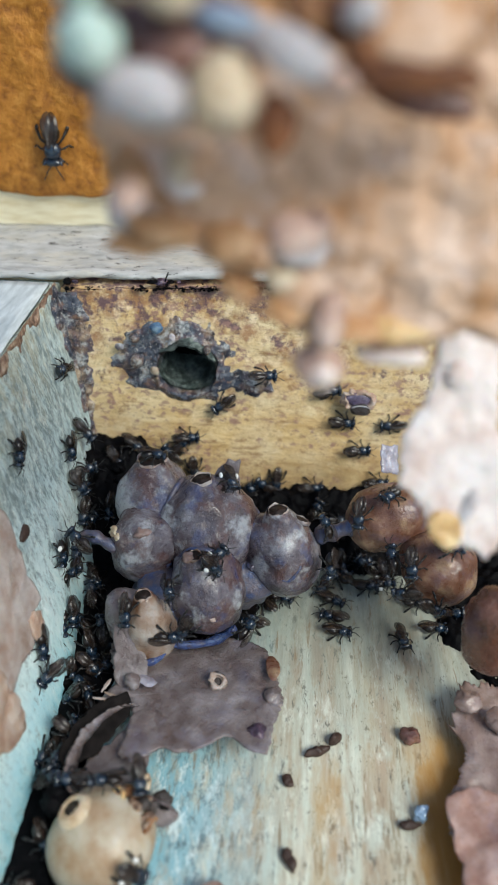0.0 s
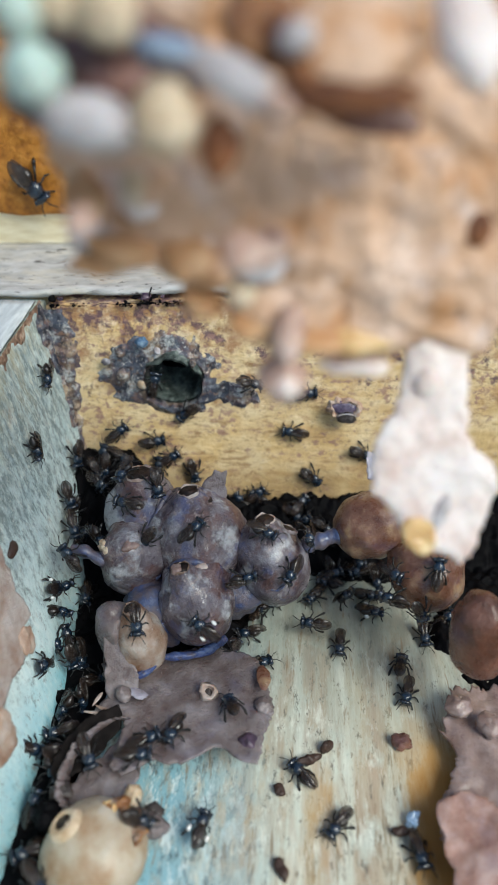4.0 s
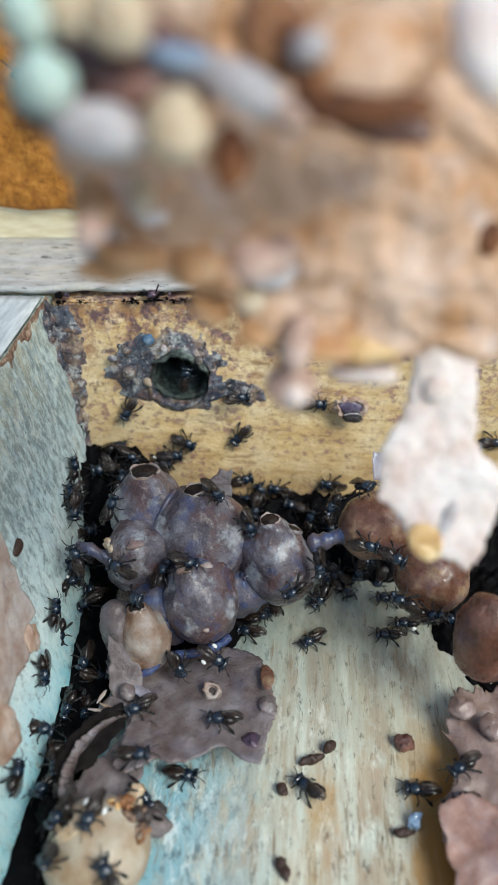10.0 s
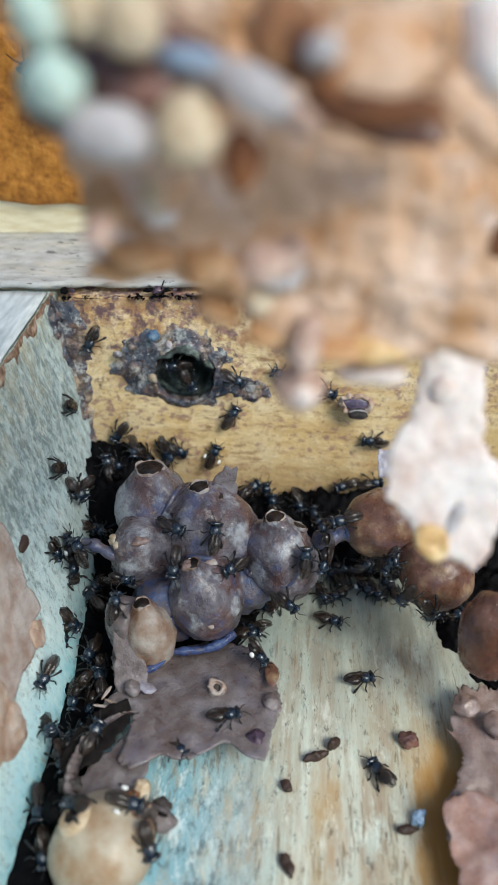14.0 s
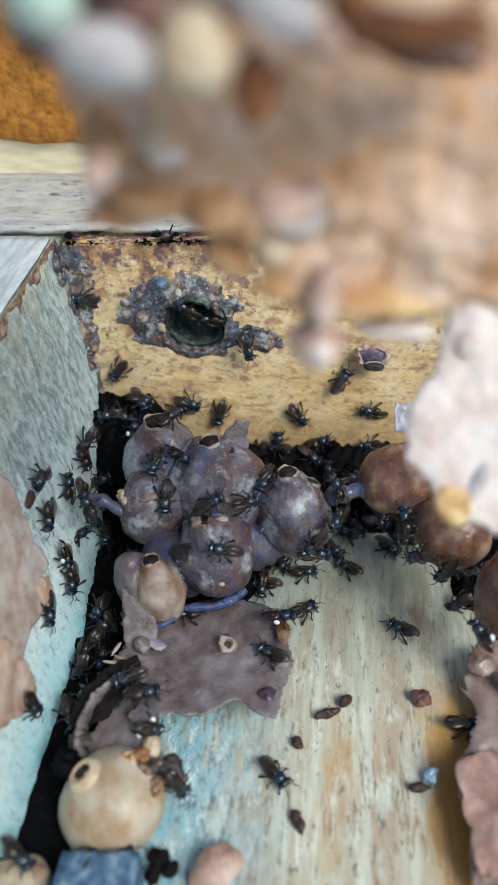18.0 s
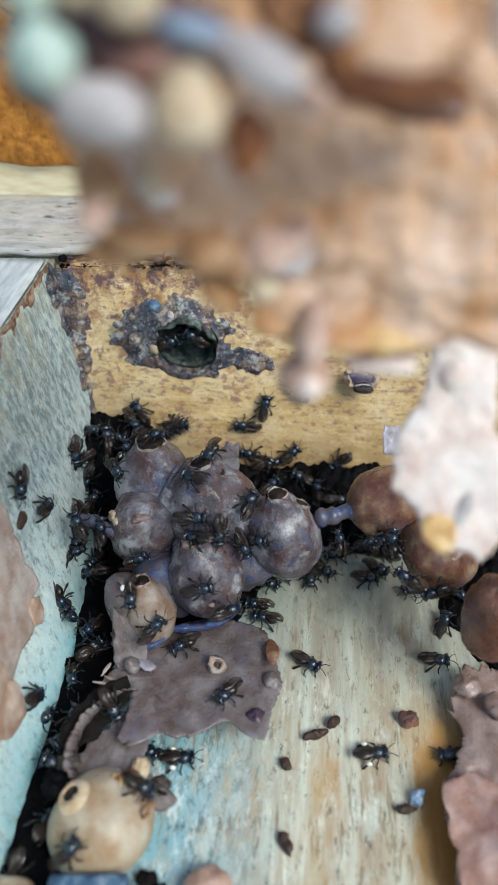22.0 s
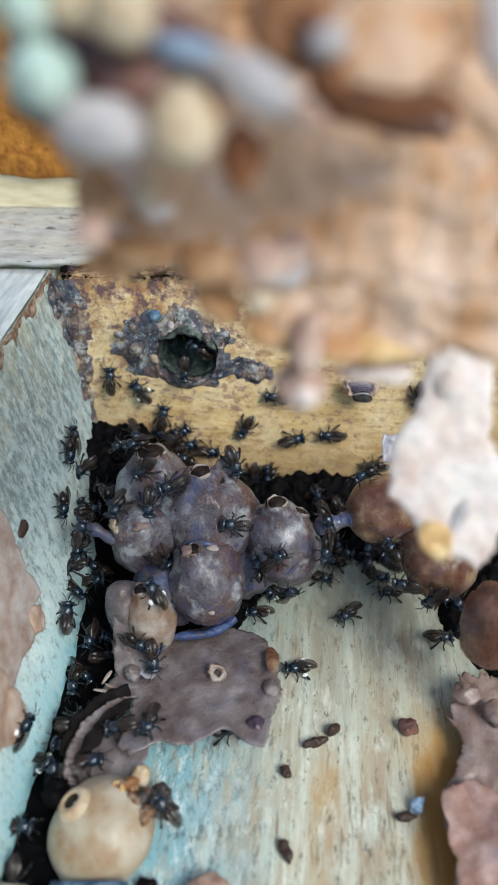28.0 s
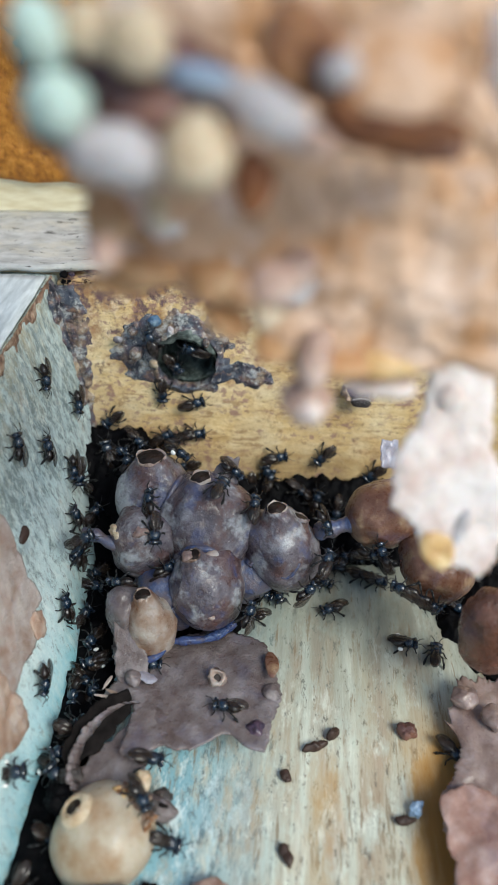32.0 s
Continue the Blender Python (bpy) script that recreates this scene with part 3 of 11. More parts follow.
def sheet(outline, thick, lumps=0.0, seed=0.0, ragged=0.06, size=0.003, bend=(0.0, 0.0), rings=18, segments=120, hole=None):
    """A thin torn sheet round its middle: outline gives (degrees, radius) counter-clockwise; it lies in its own xy plane."""
    pts = sorted(outline)
    verts, faces = [], []

    def radius(deg):
        for k in range(len(pts)):
            a0, r0 = pts[k]
            a1, r1 = pts[(k + 1) % len(pts)]
            if k == len(pts) - 1:
                a1 += 360
            if a1 <= a0:
                continue
            d = deg if deg >= a0 else deg + 360
            if a0 <= d <= a1:
                t = (d - a0) / (a1 - a0)
                return r0 + (r1 - r0) * t
        return pts[0][1]

    mean = sum(r for _, r in pts) / len(pts)
    for side in (0, 1):
        for k in range(rings + 1):
            for s in range(segments):
                deg = 360 * s / segments
                a = radians(deg)
                r = radius(deg)
                u = Vector((math.cos(a), math.sin(a), 0))
                r *= 1 + ragged * (0.4 * rand(u * r, mean * 0.33, seed) + 0.6 * rand(u * r, mean * 0.10, seed + 4) + 0.9 * rand(u * r, mean * 0.035, seed + 6)) * (k / rings) ** 2
                p = u * r * k / rings
                z = lumps * (rand(p, size, seed) + 0.5 * rand(p, size * 0.4, seed + 1)) + bend[0] * p.x * p.x + bend[1] * p.y * p.y
                fall = math.sqrt(max(0.0, 1 - (k / rings) ** 6))
                verts.append(Vector((p.x, p.y, z + (thick / 2 if side == 0 else -thick / 2) * (0.25 + 0.75 * fall))))
    row = (rings + 1) * segments
    for side in (0, 1):
        for k in range(rings):
            for s in range(segments):
                t = (s + 1) % segments
                q = [side * row + k * segments + s, side * row + k * segments + t, side * row + (k + 1) * segments + t, side * row + (k + 1) * segments + s]
                faces.append(tuple(q[::-1]) if side == 0 else tuple(q))
    for s in range(segments):
        t = (s + 1) % segments
        a, b = rings * segments, row + rings * segments
        faces.append((a + s, b + s, b + t, a + t))
    return verts, faces


def facing(p, rx=0, ry=0, rz=0, view=(48.9, 0.0, 5.8)):
    """A pose at p whose z axis points back to the eye; then turned about its own axes."""
    return pose(*p, *view) @ pose(0, 0, 0, rx, ry, rz)


def upright(p, lean=(0, 0), turn=0):
    return pose(*p, lean[0], lean[1], 0) @ pose(0, 0, 0, 0, 0, turn)


# ---- the box ----
ground = thing("ground", mesh_of("ground", [(-30, -30, -0.0125), (30, -30, -0.0125), (30, 30, -0.0125), (-30, 30, -0.0125)], [(0, 1, 2, 3)], M_EARTH), "bare brown ground under the hive box", "ground", kind="structure")
v = slab([(-0.0286, -0.125, -0.012), (0.0848, -0.125, -0.012), (0.0848, 0.002, -0.012), (-0.0286, 0.002, -0.012)],
         [(-0.0286, -0.125, 0), (0.0848, -0.125, 0), (0.0848, 0.002, 0), (-0.0286, 0.002, 0)], 0.0016, 0.00025, 1)
thing("floor", mesh_of("floor", *v, M_FLOOR), "pale wooden box floor with brown and blue-grey stains and painted shade at the back", "floor", kind="structure")
v = slab([(-0.052, -0.125, -0.012), (-0.0242, -0.125, -0.012), (-0.0242, 0.0122, -0.012), (-0.052, 0.0122, -0.012)],
         [(-0.058, -0.125, 0.0397), (-0.0364, -0.125, 0.0397), (-0.0364, 0.0122, 0.0397), (-0.058, 0.0122, 0.0397)], 0.0016, 0.00035, 2)
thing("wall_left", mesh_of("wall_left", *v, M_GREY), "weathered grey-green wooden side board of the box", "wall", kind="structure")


def back_wall():
    """The yellow board with the entrance bored through it; built as a plate with a hole, leaning outwards."""
    hx, hz, hr = -0.0158, 0.0272, 0.0054
    verts, faces = [], []
    x0, x1, z0, z1 = -0.0355, 0.0848, -0.002, 0.0393
    segs, rings = 72, 26

    def edge(a):
        c, s = math.cos(a), math.sin(a)
        k = 1e9
        if c > 1e-9:
            k = min(k, (x1 - hx) / c)
        if c < -1e-9:
            k = min(k, (x0 - hx) / c)
        if s > 1e-9:
            k = min(k, (z1 - hz) / s)
        if s < -1e-9:
            k = min(k, (z0 - hz) / s)
        return k

    corner = [math.atan2(zz - hz, xx - hx) % (2 * math.pi) for xx in (x0, x1) for zz in (z0, z1)]
    angles = sorted({round(2 * math.pi * k / segs, 6) for k in range(segs)} | {round(c, 6) for c in corner})
    n = len(angles)
    for side in (0, 1):
        for k in range(rings + 1):
            f = (k / rings) ** 1.6
            for a in angles:
                rim = hr * (1 + 0.03 * math.sin(2 * a + 0.6) + 0.03 * math.sin(5 * a))
                r = rim + (edge(a) - rim) * f
                x, z = hx + math.cos(a) * r, hz + math.sin(a) * r
                y = z * math.tan(radians(15)) + 0.055 * (x + 0.0355)
                z += 0.030 * (x + 0.0355) * max(z, 0) / 0.04
                d = 0.00022 * rand((x, 0, z * 2), 0.004, 8) + 0.0001 * rand((x, 0, z), 0.001, 9)
                verts.append(Vector((x, y + (d if side == 0 else 0.0205), z)))
    row = (rings + 1) * n
    for side in (0, 1):
        for k in range(rings):
            for s in range(n):
                t = (s + 1) % n
                q = (side * row + k * n + s, side * row + k * n + t, side * row + (k + 1) * n + t, side * row + (k + 1) * n + s)
                faces.append(q if side == 1 else q[::-1])
    for s in range(n):
        t = (s + 1) % n
        faces.append((s, t, row + t, row + s))
        faces.append((rings * n + t, rings * n + s, row + rings * n + s, row + rings * n + t))
    return verts, faces


thing("wall_back", mesh_of("wall_back", *back_wall(), M_YELLOW), "yellow wooden end board with resin specks, painted shade at its foot and a bored entrance hole", "wall", kind="structure")
v = slab([(-0.060, 0.0104, 0.0396), (0.0848, 0.0174, 0.0440), (0.0848, 0.0338, 0.0440), (-0.060, 0.0338, 0.0396)],
         [(-0.060, 0.0106, 0.0404), (0.0848, 0.0178, 0.0448), (0.0848, 0.0338, 0.0448), (-0.060, 0.0338, 0.0404)], 0.0014, 0.0004, 3)
thing("trim", mesh_of("trim", *v, M_RIM), "rough grey sawn top edge of the end board", "trim", kind="structure")
v = slab([(0.0850, -0.125, -0.012), (0.100, -0.125, -0.012), (0.100, 0.0338, -0.012), (0.0850, 0.0338, -0.012)],
         [(0.0850, -0.125, 0.0400), (0.100, -0.125, 0.0400), (0.100, 0.0338, 0.0400), (0.0850, 0.0338, 0.0400)], 0.006, 0.0002, 4)
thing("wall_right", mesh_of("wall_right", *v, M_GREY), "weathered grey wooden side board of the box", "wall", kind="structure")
v = slab([(-0.058, -0.145, -0.012), (0.100, -0.145, -0.012), (0.100, -0.1255, -0.012), (-0.058, -0.1255, -0.012)],
         [(-0.058, -0.145, 0.0397), (0.100, -0.145, 0.0397), (0.100, -0.1255, 0.0397), (-0.058, -0.1255, 0.0397)], 0.006, 0.0002, 5)
thing("wall_front", mesh_of("wall_front", *v, M_GREY), "plain grey wooden end board of the box", "wall", kind="structure")
# the second board behind the rim, bare below and crusted above
v = slab([(-0.075, 0.0340, -0.012), (0.110, 0.0340, -0.012), (0.110, 0.052, -0.012), (-0.075, 0.052, -0.012)],
         [(-0.075, 0.0340, 0.0800), (0.110, 0.0340, 0.0800), (0.110, 0.052, 0.0800), (-0.075, 0.052, 0.0800)], 0.003, 0.0002, 6)
back_board = thing("wooden_board", mesh_of("wooden_board", *v, M_PALE), "pale upright wooden board behind the box", "board")
crust_v = sheet([(0, 0.07), (24, 0.072), (90, 0.0165), (150, 0.06), (180, 0.05), (197, 0.046), (215, 0.024), (240, 0.0160), (270, 0.0140), (300, 0.0160), (330, 0.028)], 0.0022, 0.0006, 3, 0.05, 0.004, rings=40, segments=200)
part("crust", mesh_of("crust", *crust_v, M_ORANGE), back_board, "grainy orange-brown resin crust", pose(-0.010, 0.0335, 0.0612, 90, 0, 0))


# ---- the nest ----
def strand(points, radius, sides=8, seed=0.0, vary=0.55):
    """A wavering bead of wax along a few points."""
    pts = [Vector(p) for p in points]
    path = []
    for k in range(len(pts) - 1):
        p0, p1, p2, p3 = (pts[max(0, min(len(pts) - 1, k + d))] for d in (-1, 0, 1, 2))
        for s in range(8):
            t = s / 8
            path.append(0.5 * (2 * p1 + (p2 - p0) * t + (2 * p0 - 5 * p1 + 4 * p2 - p3) * t * t + (3 * p1 - p0 - 3 * p2 + p3) * t ** 3))
    path.append(pts[-1])
    verts, faces = [], []
    a = (path[1] - path[0]).orthogonal().normalized()
    for k, p in enumerate(path):
        d = (path[min(k + 1, len(path) - 1)] - path[max(k - 1, 0)]).normalized()
        a = (a - d * a.dot(d)).normalized()
        b = d.cross(a)
        r = radius * (1 + vary * rand(p, 0.0012, seed)) * (0.45 if k in (0, len(path) - 1) else 1)
        for s in range(sides):
            w = 2 * math.pi * s / sides
            verts.append(p + (a * math.cos(w) + b * math.sin(w)) * r)
    n = len(path)
    for k in range(n - 1):
        for s in range(sides):
            t = (s + 1) % sides
            faces.append((k * sides + s, k * sides + t, (k + 1) * sides + t, (k + 1) * sides + s))
    faces.append(tuple(range(sides))[::-1])
    faces.append(tuple((n - 1) * sides + s for s in range(sides)))
    return verts, faces


POTS = []


def pot_reach(q, other):
    """How far a point lies outside another pot, in metres."""
    inverse, rx, ry, rz = other
    v = inverse @ q
    return (math.sqrt((v.x / rx) ** 2 + (v.y / ry) ** 2 + (v.z / rz) ** 2) - 1) * min(rx, ry, rz)


def torn_rim(rx, ry, rz, seed, sides=48):
    """A thin wall of wax round a mouth, bitten to an uneven height."""
    verts, faces = [], []
    for thick in (1.03, 0.975):
        for level in (0, 1):
            for k in range(sides):
                a = 2 * math.pi * k / sides
                tear = 1 + 0.07 * math.sin(3 * a + seed) + 0.06 * math.sin(5 * a + 2 * seed)
                u = Vector((math.cos(a), math.sin(a), 0))
                bite = 0.00016 + 0.0004 * max(-0.35, rand(u, 0.5, seed)) + 0.00009 * rand(u, 0.15, seed + 3)
                r = tear * (thick + (0.05 if level else 0.04))
                verts.append(Vector((rx * r * u.x, ry * r * u.y, rz * 0.985 + (bite if level else -0.0003))))
    n = sides
    for k in range(n):
        t = (k + 1) % n
        faces += [(k, t, n + t, n + k), (2 * n + t, 2 * n + k, 3 * n + k, 3 * n + t), (n + k, n + t, 3 * n + t, 3 * n + k)]
    return verts, faces


def honey_pot(p, rx, rz, material, label, mouth=0.3, lean=(0, 0), turn=0, seed=0.0, ry=None, rim=None, group="cluster of storage pots", closed=False, wobble=0.10, weld=0.0030):
    """A bell-shaped pot with an open mouth and a thin torn rim, welded softly to the pots built before it. p is its middle; rx and rz its half width and half height."""
    m = mouth
    ry = ry or rx
    shape = [(0.05, -1.0), (0.45, -0.93), (0.80, -0.68), (0.98, -0.32), (0.98, 0.02), (0.83, 0.40), (0.60, 0.68), (m + 0.11, 0.90), (m + 0.01, 1.0)]
    if closed:
        shape = shape[:5] + [(0.86, 0.46)] + [(0.62, 0.78), (0.3, 0.95), (0.02, 1.0)]
    prof = [(r * rx, z * rz) for r, z in smooth_profile(shape, 4)]
    ob = new("honey_pot")
    ob.matrix_basis = upright(p, lean, turn)
    tagged(ob, label, "honey pot", group)
    verts, faces = lathe(prof, 56, rx * wobble, seed, (1, ry / rx, 1), rx * 0.6)
    if not closed:
        faces = faces[:-1]
    world_m = ob.matrix_basis
    welded = []
    for v in verts:
        w = world_m @ v
        push = 0.0
        for other in POTS:
            d = abs(pot_reach(w, other))
            if d < weld:
                push = max(push, (weld - d) ** 2 / (2.6 * weld))
        out = Vector((v.x, v.y, v.z * 0.6))
        fade = max(0.0, min(1.0, (0.85 - v.z / rz) / 0.25))
        welded.append(v + out.normalized() * push * fade)
    part("body", mesh_of("pot_body", welded, faces, material), ob)
    if not closed:
        # lining coloured near black, so the shade inside the pot is painted in
        inside = [(m * 0.99, 0.99), (m * 0.98, 0.90), (0.5, 0.70), (0.66, 0.35), (0.66, -0.2), (0.45, -0.6), (0.02, -0.75)]
        part("hollow", mesh_of("pot_hollow", *lathe([(r * rx, z * rz) for r, z in smooth_profile(inside, 3)][::-1], 40, 0, seed, (1, ry / rx, 1)), M_HOLLOW), ob, "dark inside of the pot")
        part("rim", mesh_of("pot_rim", *torn_rim(rx * m, ry * m, rz, seed), rim or material), ob, "thin torn wax rim round the mouth")
    POTS.append((world_m.inverted(), rx, ry, rz))
    return ob


MAUVE_LABEL = "grey-mauve wax storage pot with an open mouth"
pots = [
    honey_pot((-0.0180, -0.0120, 0.0183), 0.00563, 0.00579, M_MAUVE, MAUVE_LABEL, 0.34, (-6, -2), 20, 1, rim=M_PATCH),
    honey_pot((-0.0096, -0.0149, 0.0158), 0.00733, 0.00781, M_MAUVE, "large grey-mauve wax storage pot with a small dark mouth", 0.185, (-4, -8), 80, 2, rim=M_PATCH),
    honey_pot((0.0013, -0.0169, 0.0134), 0.00515, 0.00726, M_MAUVE, "tall mauve-brown wax storage pot with a bitten mouth", 0.25, (-4, -10), 140, 3, rim=M_PATCH),
    honey_pot((-0.0188, -0.0190, 0.0142), 0.00440, 0.00615, M_MAUVE, "grey-mauve wax storage pot crusted with tan crumbs", 0.2, (20, 0), 200, 4, closed=True),
    honey_pot((-0.0091, -0.0238, 0.0116), 0.00520, 0.00630, M_MAUVE, "round mauve-brown wax storage pot with a bitten mouth", 0.22, (-2, -16), 260, 5, rim=M_TANGREY),
    honey_pot((-0.0160, -0.0289, 0.0094), 0.00330, 0.00556, M_TANGREY, "narrow tan-grey wax storage pot with a dark mouth", 0.32, (-4, -8), 320, 6, rim=M_PATCH, weld=0.0014),
    honey_pot((-0.0198, -0.0275, 0.0093), 0.00259, 0.00473, M_SHEET, "small grey-brown closed wax pot", 0.3, (0, -4), 10, 7, closed=True),
    honey_pot((0.0160, -0.0131, 0.0176), 0.00490, 0.00620, M_REDTAN, "amber-brown mottled closed wax pot", 0.3, (0, 72), 12, 8, closed=True),
    honey_pot((0.0230, -0.0194, 0.0143), 0.00520, 0.00480, M_REDTAN, "glossy red-brown closed wax pot", 0.3, (20, 20), 30, 9, closed=True),
    honey_pot((0.0280, -0.0304, 0.0150), 0.00400, 0.00680, M_REDBROWN, "tall glossy red-brown closed wax pot", 0.3, (0, -6), 70, 10, closed=True),
    honey_pot((-0.0177, -0.0537, 0.0027), 0.00638, 0.00555, M_TAN, "large smooth tan wax pot with a small off-centre mouth", 0.15, (-6, -30), 100, 11, rim=M_CREAM, group="", wobble=0.035),
]


part("mouth_ring", mesh_of("mouth_ring", *lathe(smooth_profile([(0.0010, -0.0006), (0.00105, 0.0002), (0.0014, 0.0004), (0.0019, 0.0000), (0.0022, -0.0008)], 3), 36, 0.0002, 9, (1, 1, 1), 0.0015), M_CREAM), pots[10], "pale raised wax ring round the mouth", pose(0, 0, 0.0053))
slit = pots[2].matrix_basis.inverted() @ pose(0.0033, -0.0162, 0.0184, -14, 24, 0)
mouth = part("second_mouth", mesh_of("second_mouth", *torn_rim(0.0013, 0.0008, 0.0004, 17), M_SHEET), pots[2], "torn rim of the second mouth", slit)
# a dark blob paints the shade inside the second mouth
part("hollow", mesh_of("slit_hollow", *blob((0.0013, 0.0007, 0.0003), 0.1, 3, 0.002), M_HOLLOW), mouth, "dark inside of the second mouth", pose(0, 0, 0.0003))
part("scar", mesh_of("scar", *strand([(0.0012, -0.0220, 0.0128), (0.0022, -0.0220, 0.0126), (0.0031, -0.0216, 0.0135), (0.0037, -0.0210, 0.0147)], 0.00028, 8, 4, 0.4), M_BRIDGE), pots[2], "blue wax scar", pots[2].matrix_basis.inverted())
for k, (u0, v0) in enumerate((((-0.0215, -0.0205, 0.0185), 1.2), ((-0.0082, -0.0223, 0.0168), 1.2), ((-0.0114, -0.0236, 0.0172), 1.5), ((-0.0077, -0.0287, 0.0115), 0.7), ((-0.0180, -0.0218, 0.0195), 1.3))):
    part("crumb", mesh_of("crumb", *blob((0.0008 * v0, 0.0006 * v0, 0.0004 * v0), 0.5, 130 + k, 0.0008), (M_CREAM, M_PATCH, M_SHEET2, M_PATCH, M_SHEET2)[k]), pots[(3, 1, 4, 4, 3)[k]], "rough wax crumb", pots[(3, 1, 4, 4, 3)[k]].matrix_basis.inverted() @ pose(*u0, 0, 0, 50 * k))


def seam(name, points, radius, label, seed, material=None):
    return thing(name, mesh_of(name, *strand(points, radius, 10, seed, 0.55), material or M_BRIDGE), label, "wax seam", group="wax seams between pots")


SEAM = "bluish glossy wax seam between storage pots"


def meeting(first, second, spread, radius, seed, lift=-0.0003):
    """A bead of wax along the line where two pots meet, on the side that faces the open box."""
    inverse_a, inverse_b = POTS[first][0], POTS[second][0]
    a, b = inverse_a.inverted().translation, inverse_b.inverted().translation
    axis = (b - a).normalized()
    u = Vector((0, -0.75, 0.66))
    u = (u - axis * u.dot(axis)).normalized()
    w = axis.cross(u)
    points = []
    for k in range(13):
        t = radians(spread[0] + (spread[1] - spread[0]) * k / 12)
        side = u * math.cos(t) + w * math.sin(t)
        low, high = 0.0, math.pi
        for _ in range(24):
            mid = (low + high) / 2
            d = axis * math.cos(mid) + side * math.sin(mid)
            far = 0.03
            near = 0.0
            for _ in range(20):
                h = (near + far) / 2
                if pot_reach(a + d * h, POTS[first]) > 0:
                    far = h
                else:
                    near = h
            if pot_reach(a + d * near, POTS[second]) > 0:
                high = mid
            else:
                low = mid
        points.append(a + d * near + side * lift)
    return seam("wax_seam", points, radius, SEAM, seed)


meeting(1, 4, (-80, 60), 0.00062, 1)
meeting(3, 4, (-70, 75), 0.00062, 2)
meeting(2, 4, (-60, 70), 0.00062, 3)
meeting(0, 3, (-50, 60), 0.00062, 4)
meeting(0, 1, (-60, 70), 0.00040, 5, -0.0005)
meeting(5, 4, (-75, 75), 0.00062, 6)
meeting(1, 2, (-40, 70), 0.00040, 7, -0.0005)
meeting(1, 3, (-40, 50), 0.00062, 8)
seam("wax_seam", [(-0.0195, -0.0272, 0.0095), (-0.0188, -0.0301, 0.0084), (-0.0180, -0.0322, 0.0072), (-0.0163, -0.0328, 0.0066), (-0.0144, -0.0319, 0.0067), (-0.0131, -0.0296, 0.0071)], 0.00042, SEAM, 3, M_BLUE)
seam("wax_seam", [(-0.0131, -0.0294, 0.0064), (-0.0110, -0.0288, 0.0060), (-0.0085, -0.0281, 0.0058), (-0.0062, -0.0268, 0.0060), (-0.0048, -0.0254, 0.0064)], 0.00055, SEAM, 9, M_BLUE)
m, o = facing((-0.0184, -0.0333, 0.0067)), [(40, 0.0026), (63, 0.0031), (80, 0.0060), (91, 0.0069), (107, 0.0067), (112, 0.0049), (130, 0.0023), (180, 0.0017), (200, 0.0018), (237, 0.0026), (262, 0.0034), (303, 0.0036), (340, 0.0028)]
thing("wax_strip", mesh_of("wax_strip", *sheet(o, 0.0004, 0.0002, 27, 0.05, 0.002, rings=16, segments=160), M_SHEET), "torn grey-brown wax strip standing before a narrow pot", "wax sheet", m)
thing("wax_stub", mesh_of("wax_stub", *strand([(-0.0266, -0.0203, 0.0171), (-0.0243, -0.0208, 0.0171), (-0.0215, -0.0215, 0.0158)], 0.0008, 8, 9), M_BRIDGE), "short blue-grey wax stub beside the pots", "wax stub")
m, o = pose(-0.0074, -0.0120, 0.0224, 58.9, 0.0, 5.8), [(7, 0.0016), (35, 0.0022), (52, 0.0031), (62, 0.0022), (86, 0.0025), (98, 0.0017), (125, 0.0016), (172, 0.0017), (227, 0.0018), (270, 0.0018), (316, 0.0024)]
thing("wax_flap", mesh_of("wax_flap", *sheet(o, 0.0004, 0.0002, 21, 0.06, 0.002, rings=10, segments=90), M_SHEET), "thin torn wax flap on the large pot", "wax flap", m)
web = joined(moved(blob((0.0070, 0.0045, 0.0052), 0.22, 31, 0.004, 24, 36), pose(-0.0068, -0.0176, 0.0085, 0, 0, -15)), moved(blob((0.0060, 0.0060, 0.0050), 0.22, 33, 0.004, 20, 30), pose(-0.0140, -0.0215, 0.0080)))
thing("wax_web", mesh_of("wax_web", *web, M_BRIDGE), "bluish mauve wax web filling the gaps between storage pots", "wax web")
thing("wax_bridge", mesh_of("wax_bridge", *strand([(0.0055, -0.0155, 0.0154), (0.0082, -0.0153, 0.0160), (0.0101, -0.0147, 0.0165), (0.0132, -0.0142, 0.0168)], 0.0013, 10, 7), M_BRIDGE), "thin blue-grey wax bridge between two pots", "wax bridge")


